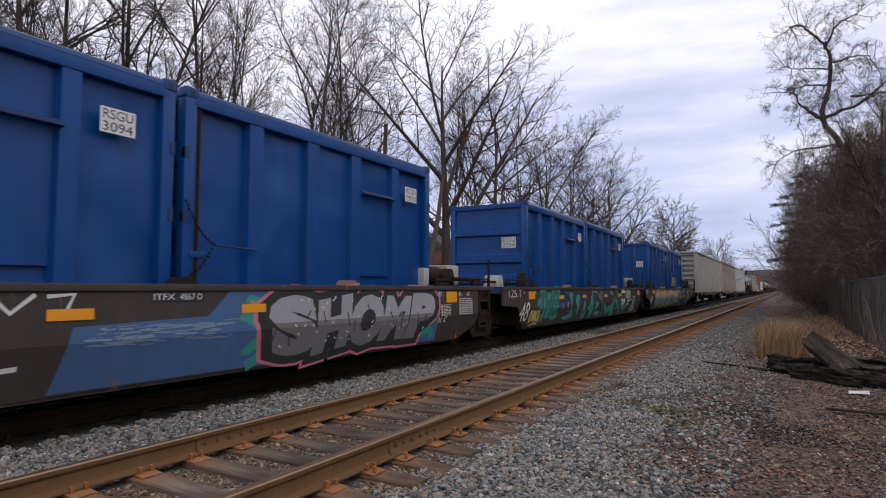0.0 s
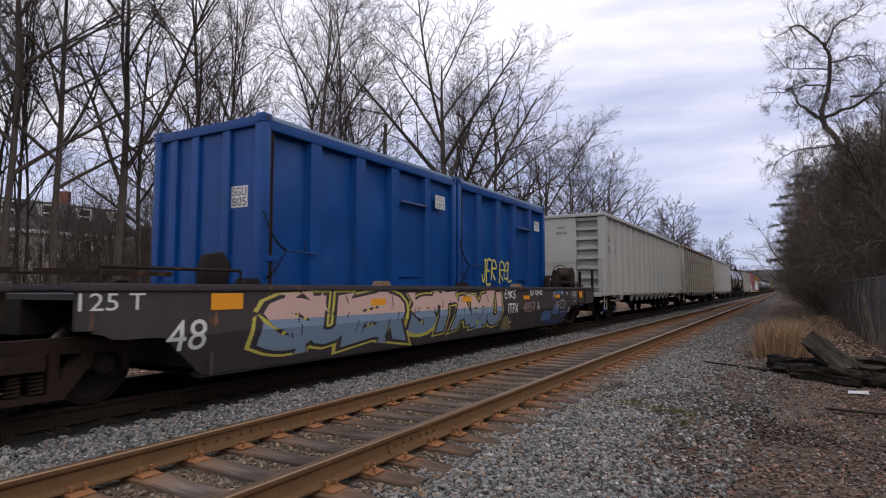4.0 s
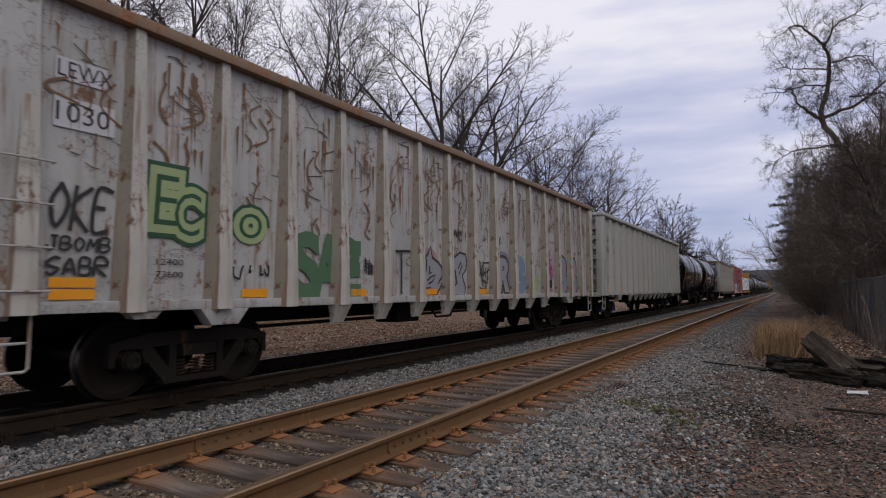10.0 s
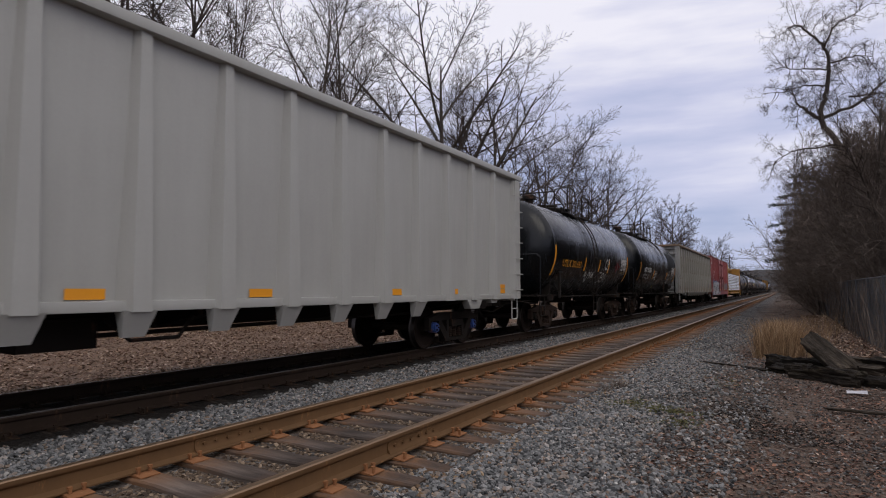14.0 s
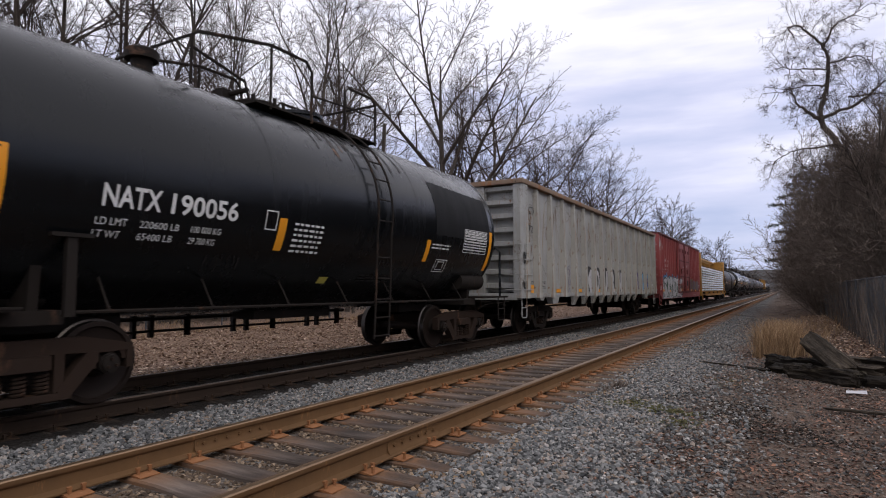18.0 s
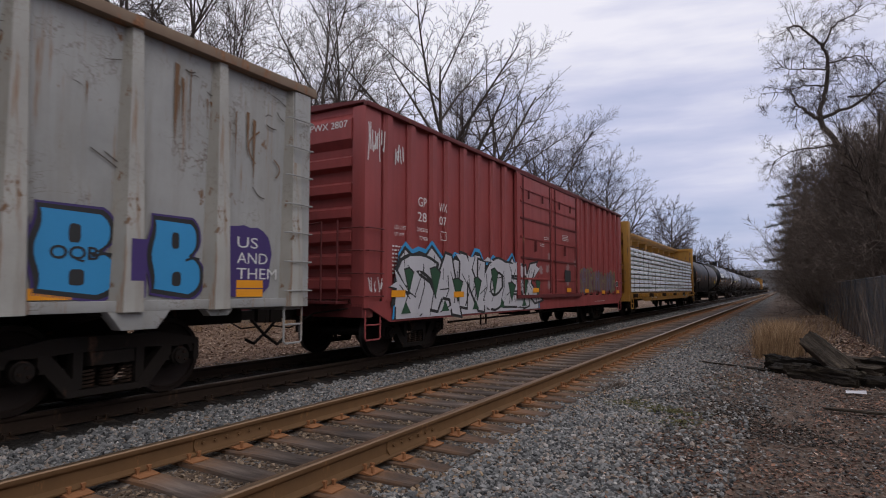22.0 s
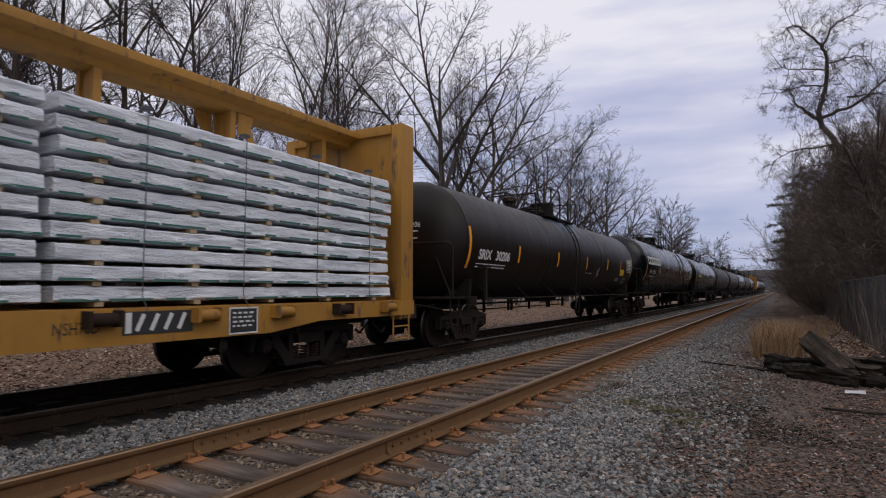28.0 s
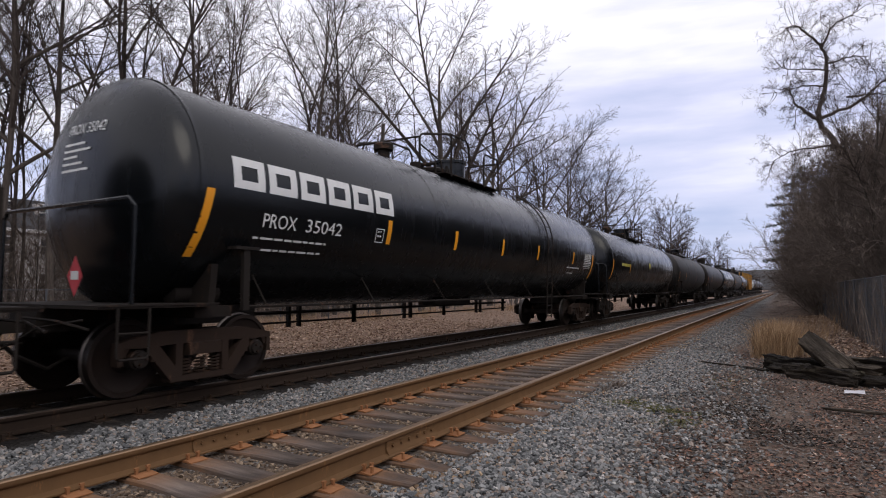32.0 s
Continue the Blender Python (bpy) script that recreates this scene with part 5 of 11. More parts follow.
for line, w in ((LETTER_A + LETTER_A[:1], 0.055), (LETTER_P + LETTER_P[:1], 0.05), ([(9.55, 1.88), (9.74, 1.9), (9.79, 1.69), (9.93, 1.87), (10.23, 1.89), (10.23, 1.72), (9.96, 1.63), (9.84, 1.48), (10.14, 1.41), (10.02, 1.25), (9.55, 1.18)], 0.045), ([(9.79, 1.68), (9.6, 1.44), (9.75, 1.29), (10.02, 1.25)], 0.045), ([(7.54, 1.72), (7.52, 1.56), (7.61, 1.61)], 0.05), ([(7.45, 1.43), (7.59, 1.51), (7.77, 1.55), (7.67, 1.43), (7.49, 1.37)], 0.04), ([(8.7, 1.7), (8.83, 1.85), (8.89, 1.79), (8.74, 1.58)], 0.04), ([(8.4, 2.01), (8.41, 2.13), (8.49, 2.14), (8.51, 2.05), (8.58, 2.14), (8.68, 2.13), (8.6, 2.0)], 0.025)):
    ribbon(g, line, w, SHEET - 0.0003)
decal(gon_b, "graffiti", g, SCORE, "dark sprayed outline of letters")
scrapes(gon_b, 201, 330, 260, 150)
decal(gon_b, "data_panel", patch(Geo(), 14.14, 14.53, 1.30, 1.53, SHEET - 0.004), BLACK, "black data panel")

gon_c = gondola(89.36, "clean pale grey tall-sided waste gondola", PALE, PALE, "blue", 3, pitch=1.12)
gon_letters(gon_c, "00421")


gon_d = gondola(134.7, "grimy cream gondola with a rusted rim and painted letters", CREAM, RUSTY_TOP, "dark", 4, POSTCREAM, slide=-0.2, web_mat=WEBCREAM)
g = Geo()
fitted(g, "WCTX", 0.46, 1.16, 3.33, 3.54, SHEET)
fitted(g, "572", 0.50, 1.02, 2.83, 3.02, SHEET)
fitted_end(g, "WCTX 572", 0.0, -0.55, 3.52, 3.66, 0.044)
fitted(g, "LD LMT", 0.66, 1.05, 1.43, 1.49, SHEET)
fitted(g, "LT WT", 0.66, 1.00, 1.30, 1.36, SHEET)
fitted(g, "213300", 1.62, 2.0, 1.42, 1.50, SHEET)
fitted(g, "72700", 1.66, 1.98, 1.28, 1.36, SHEET)
for ch, a, b in (("M", 5.98, 6.66), ("O", 7.14, 7.74), ("U", 8.27, 8.87), ("R", 9.42, 10.0), ("N", 10.58, 11.18)):
    blob(g, a - 0.02, b + 0.12, 1.16, 2.10, SHEET, rng, 30, 0.10)
rng = random.Random(9)
for i, x in enumerate(POSTS):
    x -= 0.2
    if 5 < x < 12:
        for k, ch in enumerate("LSEOS"):
            hand(g, ch, x - 0.07, x + 0.11, 1.78 - 0.15 * k, 1.90 - 0.15 * k, -1.632, 0.022, 300 + i * 7 + k, 0.0)
        hand(g, "DRUGSKILL"[i % 9], x - 0.08, x + 0.14, 0.80, 1.02, -1.592, 0.03, 380 + i, 0.0)
hand(g, "B", 4.85, 5.2, 1.4, 1.9, SHEET, 0.026, 399)
ribbon(g, [(11.65, 1.75), (11.82, 1.9), (11.85, 1.3), (12.3, 1.95)], 0.03, SHEET)
ribbon(g, [(12.85, 1.3), (12.95, 1.8), (13.1, 1.35), (13.35, 1.85)], 0.03, SHEET)
for (a, b, c, d) in ((0.07, 0.32, 1.9, 2.3), (0.05, 0.34, 1.2, 1.5)):
    scrawl(g, a, b, c, d, -1.608, rng, 4, 0.05)
decal(gon_d, "graffiti", g, BLACK, "black outlines and tags")
g = Geo()
hand(g, "SKEA", 3.62, 4.3, 1.62, 1.92, SHEET, 0.020, 396)
hand(g, "ONU", 3.62, 4.3, 1.40, 1.60, SHEET, 0.020, 397)
hand(g, "OED", 3.62, 4.2, 1.20, 1.36, SHEET, 0.020, 398)
ribbon(g, smooth_line([(3.6, 2.0), (3.85, 2.04), (3.95, 1.94), (4.2, 2.02), (4.25, 1.96)]), 0.020, SHEET)
decal(gon_d, "graffiti", g, PURPLE, "thin purple marker tag")
g = Geo()
for ch, a, b in (("M", 5.98, 6.66), ("O", 7.14, 7.74), ("U", 8.27, 8.87), ("R", 9.42, 10.0), ("N", 10.58, 11.18)):
    fitted(g, ch, a + 0.02, b, 1.20, 1.92, SHEET - 0.003, 0.045, like=ch)
decal(gon_d, "graffiti", g, PALESILVER, "white roller-painted block letters")
g = Geo()
blob(g, 13.9, 14.62, 1.17, 2.08, SHEET, rng, 28, 0.06)
blob(g, 14.60, 14.97, 1.17, 2.05, SHEET, rng, 28, 0.04)
blob(g, 16.98, 17.95, 1.17, 2.1, SHEET, rng, 28, 0.08)
patch(g, 15.87, 16.04, 1.18, 1.80, -1.645)
decal(gon_d, "graffiti", g, PURPLE, "purple painted panels")
g = Geo()
for k, s in enumerate(("I", "WISH", "YOU", "WERE", "HERE")):
    w = 0.06 if s == "I" else 0.5
    fitted(g, s, 14.26 - w / 2, 14.26 + w / 2, 1.90 - 0.175 * k, 2.03 - 0.175 * k, SHEET - 0.003)
for k, s in enumerate(("US", "AND", "THEM")):
    fitted(g, s, 17.36, 17.36 + 0.17 * len(s), 1.80 - 0.2 * k, 1.94 - 0.2 * k, SHEET - 0.003)
decal(gon_d, "graffiti", g, WHITE, "white hand-painted words")


def bubble_b(g, x0, x1, z0, z1, y, out):
    """A fat rounded B: one outline with two lobes, a waist between them, grown by out."""
    pts = []
    n = 44
    for i in range(n):
        t = i / n
        if t < 0.70:
            u = t / 0.70
            z = z0 + (z1 - z0) * u
            c, h = (0.26, 0.28) if u < 0.52 else (0.76, 0.26)
            lobe = math.sqrt(max(0.0, 1 - min(1, abs((u - c) / h)) ** 2.6))
            x = x0 + (x1 - x0) * ((0.55 + 0.45 * lobe) if u < 0.52 else (0.52 + 0.38 * lobe))
        else:
            u = 1 - (t - 0.70) / 0.30
            z = z0 + (z1 - z0) * u
            x = x0 + (x1 - x0) * 0.04 * math.sin(u * 9)
        cx, cz = (x0 + x1) / 2, (z0 + z1) / 2
        d = math.hypot(x - cx, z - cz) or 1
        pts.append((x + out * (x - cx) / d, y, z + out * (z - cz) / d))
    g.cut()
    return g.add(pts, [tuple(range(n))])


BS_ = ((15.02, 15.80), (16.20, 16.82))
for k, (out, m, lab) in enumerate(((0.075, PURPLE, "dark purple halo of a bubble letter"), (0.045, BLACK, "black outline of a bubble letter"), (-0.012, SKYBLUE, "bright blue bubble letter"))):
    g = Geo()
    for a, b in BS_:
        bubble_b(g, a, b, 1.20, 2.06, SHEET - 0.001 - 0.002 * k, out)
    decal(gon_d, "graffiti", g, m, lab)
g = Geo()
for a, b in BS_:
    w = b - a
    blob(g, a + w * 0.36, a + w * 0.52, 1.72, 1.92, SHEET - 0.007, rng, 18, 0.1)
    blob(g, a + w * 0.38, a + w * 0.58, 1.30, 1.47, SHEET - 0.007, rng, 18, 0.1)
    ribbon(g, smooth_line([(a + w * 0.66, 1.60), (a + w * 0.82, 1.63), (a + w * 0.97, 1.62)]), 0.028, SHEET - 0.007)
decal(gon_d, "graffiti", g, BLACK, "black eyes and seam of a bubble letter")
g = Geo()
fitted(g, "OQB", 15.14, 15.60, 1.54, 1.69, SHEET - 0.009, 0.02)
decal(gon_d, "graffiti", g, BLACK, "small black letters")
g = Geo()
g.add([(1.70, SHEET, 3.50), (1.66, SHEET, 3.22), (1.76, SHEET, 2.96), (1.84, SHEET, 3.10), (1.82, SHEET, 3.30), (1.90, SHEET, 3.40)], [(0, 1, 2, 3, 4, 5)])
g.cut().add([(5.98, SHEET, 2.95), (5.95, SHEET, 2.50), (6.02, SHEET, 2.46), (6.04, SHEET, 2.92)], [(0, 1, 2, 3)])
for a, z1, z0, n in ((0.62, 2.9, 1.9, 9), (2.75, 3.9, 2.4, 4), (4.78, 3.5, 2.7, 10), (5.05, 3.6, 2.2, 5), (7.3, 3.3, 2.6, 4), (9.6, 3.4, 2.4, 5), (12.0, 3.5, 2.6, 4), (14.3, 3.7, 2.5, 5), (16.4, 3.9, 2.7, 6), (17.3, 3.6, 2.6, 4)):
    # rust that breaks out at a dent and runs down the sheet
    rr = Geo()
    for k in range(n):
        x, w = a + 0.34 * rng.random() ** 2, rng.choice((0.005, 0.008, 0.012, 0.028))
        top, low = z1 - rng.uniform(0, 0.5) * (z1 - z0), z0 + rng.uniform(0, 0.45) * (z1 - z0)
        rr.add([(x - w, SHEET + 0.001, top), (x - w * 0.7, SHEET + 0.001, (top + low) / 2), (x, SHEET + 0.001, low), (x + w * 0.5, SHEET + 0.001, (top + low) / 2 + 0.1), (x + w, SHEET + 0.001, top + rng.uniform(-0.05, 0.05))], [(0, 1, 2, 3, 4)])
    tagged(part("rust_run", rr, RUSTRUN, gon_d, "orange-brown rust running from a dent", smooth=False), kind="stuff")
scrapes(gon_d, 202, 160, 75, 26)
decal(gon_d, "rust_hole", g, SCORE, "dark gash torn in the sheet")


# ---- containers and well cars ----
BOX_L, BOX_W, BOX_Z0, BOX_Z1 = 5.66, 1.22, 0.36, 3.76


def container(x0, x1, number, end_style, seed, label):
    """A tall steel waste container with a rib frame, corner castings, a hatch and a chained door."""
    rng = random.Random(seed)
    car = rolling("waste_container", label, "container", x0, "waste containers")
    L = x1 - x0
    W = BOX_W
    for s in (-1, 1):
        g = Geo()
        v, f = [], []
        for i in range(61):
            for j in range(21):
                x, z = 0.08 + (L - 0.16) * i / 60, BOX_Z0 + 0.1 + (BOX_Z1 - BOX_Z0 - 0.2) * j / 20
                dent = 0.050 * noise.noise((x * 0.9, z * 0.9, seed * 3.3 + s)) + 0.022 * noise.noise((x * 2.6, z * 2.2, seed * 5.1 + s))
                v.append((x, s * (W - 0.125 + dent), z))
        for i in range(60):
            for j in range(20):
                q = (i * 21 + j, (i + 1) * 21 + j, (i + 1) * 21 + j + 1, i * 21 + j + 1)
                f.append(q if s < 0 else q[::-1])
        part("side_sheet", g.add(v, f), BLUE, car)
        part("top_rail", Geo().box(0.10, L - 0.10, min(s * (W - 0.10), s * W), max(s * (W - 0.10), s * W), BOX_Z1 - 0.22, BOX_Z1 - 0.04), BLUE, car, bevel=0.012)
        part("bottom_rail", Geo().box(0.10, L - 0.10, min(s * (W - 0.10), s * W), max(s * (W - 0.10), s * W), BOX_Z0 + 0.02, BOX_Z0 + 0.2), BLUE, car, bevel=0.012)
        for k, w in ((0.20, 0.24), (0.40, 0.25), (0.585, 0.24), (0.79, 0.20)):
            x = L * k
            p = [(x - w / 2 - 0.035, s * (W - 0.16)), (x - w / 2, s * (W - 0.015)), (x + w / 2, s * (W - 0.015)), (x + w / 2 + 0.035, s * (W - 0.16))]
            part("side_rib", Geo().prism(p if s < 0 else p[::-1], "z", BOX_Z0 + 0.2, BOX_Z1 - 0.22), BLUE, car)
        for e in (0.0, L - 0.16):
            part("corner_post", Geo().box(e, e + 0.16, min(s * (W - 0.16), s * W), max(s * (W - 0.16), s * W), BOX_Z0, BOX_Z1 - 0.12), BLUE, car, bevel=0.015)
            g = Geo().box(e - 0.005, e + 0.175, min(s * (W - 0.165), s * (W + 0.005)), max(s * (W - 0.165), s * (W + 0.005)), BOX_Z1 - 0.12, BOX_Z1 + 0.01)
            part("corner_casting", g, BLUE, car, bevel=0.012)
            # thin black plate paints the dark inside of the casting's hole
            h = Geo().box(e + 0.05, e + 0.12, s * (W + 0.006) - 0.002, s * (W + 0.006) + 0.002, BOX_Z1 - 0.085, BOX_Z1 - 0.03)
            part("casting_hole", h, BLACK, car)
    part("floor", Geo().box(0.05, L - 0.05, -W + 0.05, W - 0.05, BOX_Z0, BOX_Z0 + 0.08), BLUE_DARK, car)
    # arched tarpaulin bows and the rim at the top
    part("load_cover", Geo().box(0.16, L - 0.16, -W + 0.1, W - 0.1, BOX_Z1 - 0.2, BOX_Z1 - 0.10), BLUE_DARK, car)
    g = Geo()
    g.box(0.02, L - 0.02, -W + 0.02, -W + 0.10, BOX_Z1 - 0.04, BOX_Z1 - 0.012)
    g.box(0.02, L - 0.02, W - 0.10, W - 0.02, BOX_Z1 - 0.04, BOX_Z1 - 0.012)
    part("rim", g, PALEBLUE, car, "worn pale edge of the rim")
    part("rim_edge", Geo().box(0.18, L - 0.18, -W - 0.004, -W + 0.02, BOX_Z1 - 0.075, BOX_Z1 - 0.030), PALEBLUE if seed > 2 else BLUE_WORN, car, "worn pale top edge")
    for e, sgn in ((0.0, 1), (L, -1)):
        X = lambda d: e + sgn * d
        part("end_sheet", Geo().box(min(X(0.07), X(0.10)), max(X(0.07), X(0.10)), -W + 0.12, W - 0.12, BOX_Z0, BOX_Z1 - 0.1), BLUE, car)
        part("end_beam", Geo().box(min(X(0.0), X(0.12)), max(X(0.0), X(0.12)), -W + 0.165, W - 0.165, BOX_Z1 - 0.16, BOX_Z1 - 0.02), BLUE, car, bevel=0.012)
        if end_style == "ribs":
            for z in (1.55, 2.15, 2.95):
                g = Geo().prism([(X(0.075), z - 0.16), (X(0.0), z - 0.11), (X(0.0), z + 0.11), (X(0.075), z + 0.16)][::sgn], "y", -W + 0.165, W - 0.165)
                part("end_rib", g, BLUE, car)
            for z in (2.95, 2.15):
                part("latch", Geo().box(min(X(0.0), X(0.06)), max(X(0.0), X(0.06)), -W - 0.010, -W + 0.06, z - 0.07, z + 0.07), BLUE_DARK, car)
        else:
            for y in (-0.45, 0.25, 0.75):
                part("end_rib", Geo().box(min(X(0.015), X(0.08)), max(X(0.015), X(0.08)), y - 0.08, y + 0.08, BOX_Z0 + 0.1, BOX_Z1 - 0.16), BLUE, car, bevel=0.01)
    part("hatch", Geo().box(L * 0.62 - 0.02, L * 0.62 + 0.84, -W + 0.088, -W + 0.115, 1.5, 2.92), BLUE, car)
    part("hatch_rail", Geo().prism([(-W - 0.05, 2.915), (-W - 0.05, 2.930), (-W + 0.03, 2.985), (-W + 0.03, 2.965), (-W - 0.02, 2.925), (-W + 0.03, 2.90)], "x", L * 0.62 - 0.05, L * 0.62 + 0.88), BLUE_DARK, car, "dark rail over the hatch")
    g = Geo()
    g.tube([(0.42, -W - 0.03, 1.83), (1.15, -W - 0.03, 1.80)], 0.013, 6)
    g.tube([(0.86, -W - 0.02, 1.80), (0.86, -W - 0.02, 2.05)], 0.011, 6)
    part("latch_bar", g, BLUE_DARK, car, "dark latch bar with its handle")
    part("door_seal", Geo().box(0.165, 0.20, -W + 0.02, -W + 0.10, BOX_Z0 + 0.2, BOX_Z1 - 0.22).box(0.215, 0.235, -W + 0.02, -W + 0.10, BOX_Z0 + 0.2, BOX_Z1 - 0.22), BROWN_STEEL, car, "grimy brown door seal")
    part("hinge_leaf", Geo().box(0.10, 0.36, -W - 0.012, -W + 0.02, 1.66, 1.74), BLUE, car, bevel=0.006)
    if end_style != "plain":
        g2 = Geo()
        for k in range(30):
            # two runs of chain: one to the corner above, one hanging down
            t = (k % 18) / 17 if k < 18 else (k - 18) / 11
            a = (0.02 + 0.42 * t, 2.34 - 0.50 * t - 0.10 * math.sin(math.pi * t)) if k < 18 else (0.44 - 0.34 * t, 1.83 - 0.40 * t - 0.06 * math.sin(math.pi * t))
            o = 0.012 if k % 2 else 0.0
            g2.tube([(a[0] - 0.010, -W - 0.030 - o, a[1] + 0.016), (a[0] + 0.010, -W - 0.030 - o, a[1] - 0.016)], 0.012, 5)
        tagged(part("door_chain", g2, STEEL, car, "dark steel door chain"), kind="stuff")
    y = -W - 0.010
    x = L - 0.90
    decal(car, "number_panel", patch(Geo(), x, x + 0.40, 2.96, 3.24, -W - 0.002), WHITE, "white painted number panel")
    g = Geo()
    fitted(g, "RSGU", x + 0.03, x + 0.37, 3.115, 3.22, -W - 0.004)
    fitted(g, number, x + 0.03, x + 0.37, 2.98, 3.085, -W - 0.004)
    fitted_end(g, "RSGU", -0.46, -0.84, 2.62, 2.745, 0.064)
    fitted_end(g, number, -0.46, -0.84, 2.47, 2.595, 0.064)
    decal(car, "lettering", g, BLACK, "black container number")
    g = Geo().add([(0.066, -0.43, 2.45), (0.066, -0.43, 2.765), (0.066, -0.87, 2.765), (0.066, -0.87, 2.45)], [(0, 1, 2, 3)])
    decal(car, "number_panel", g, WHITE, "white painted number panel")
    return car


container(-1.20, 4.46, "3094", "ribs", 1, "deep blue steel waste container, scuffed, in a well car")
container(4.60, 10.33, "2920", "ribs", 2, "deep blue steel waste container chained beside its neighbour")
container(15.56, 21.24, "2294", "ribs", 3, "deep blue steel waste container with a dented ribbed end")
container(21.33, 27.00, "2493", "ribs", 4, "deep blue steel waste container with a rusty latch bar")
container(32.80, 38.44, "2805", "posts", 5, "deep blue steel waste container with upright end ribs")
box_f = container(38.53, 44.05, "2337", "posts", 6, "deep blue steel waste container with yellow scrawls low down")
g = Geo()
hand(g, "JER", 1.15, 1.95, 1.40, 2.05, -BOX_W - 0.012, 0.055, 12, 0.15, 0.2, 0.15)
hand(g, "ReL", 2.15, 2.95, 1.45, 2.0, -BOX_W - 0.012, 0.045, 13, 0.15, 0.05, 0.15)
ribbon(g, [(2.12, 1.50), (2.22, 1.40)], 0.04, -BOX_W - 0.012)
decal(box_f, "graffiti", g, LEMON, "yellow sprayed tag")


CREASE, SLOPE = 0.74, 0.30


def creased(geo, s=-1):
    """Folds what lies on a well car's side inward below the crease."""
    bm = bmesh.new()
    vs = [bm.verts.new(p) for p in geo.v]
    for f in geo.f:
        bm.faces.new([vs[i] for i in f])
    bmesh.ops.bisect_plane(bm, geom=bm.verts[:] + bm.edges[:] + bm.faces[:], plane_co=(0, 0, CREASE), plane_no=(0, 0, 1))
    bmesh.ops.triangulate(bm, faces=bm.faces[:])
    bm.verts.index_update()
    out = Geo().add([(v.co.x, v.co.y - s * SLOPE * max(0, CREASE - v.co.z), v.co.z) for v in bm.verts], [tuple(v.index for v in f.verts) for f in bm.faces])
    bm.free()
    return out


def above(geo, z):
    """What lies above a height."""
    bm = bmesh.new()
    vs = [bm.verts.new(p) for p in geo.v]
    for f in geo.f:
        bm.faces.new([vs[i] for i in f])
    bmesh.ops.bisect_plane(bm, geom=bm.verts[:] + bm.edges[:] + bm.faces[:], plane_co=(0, 0, z), plane_no=(0, 0, 1), clear_inner=True)
    bm.verts.index_update()
    out = Geo().add([tuple(v.co) for v in bm.verts], [tuple(v.index for v in f.verts) for f in bm.faces])
    bm.free()
    return out


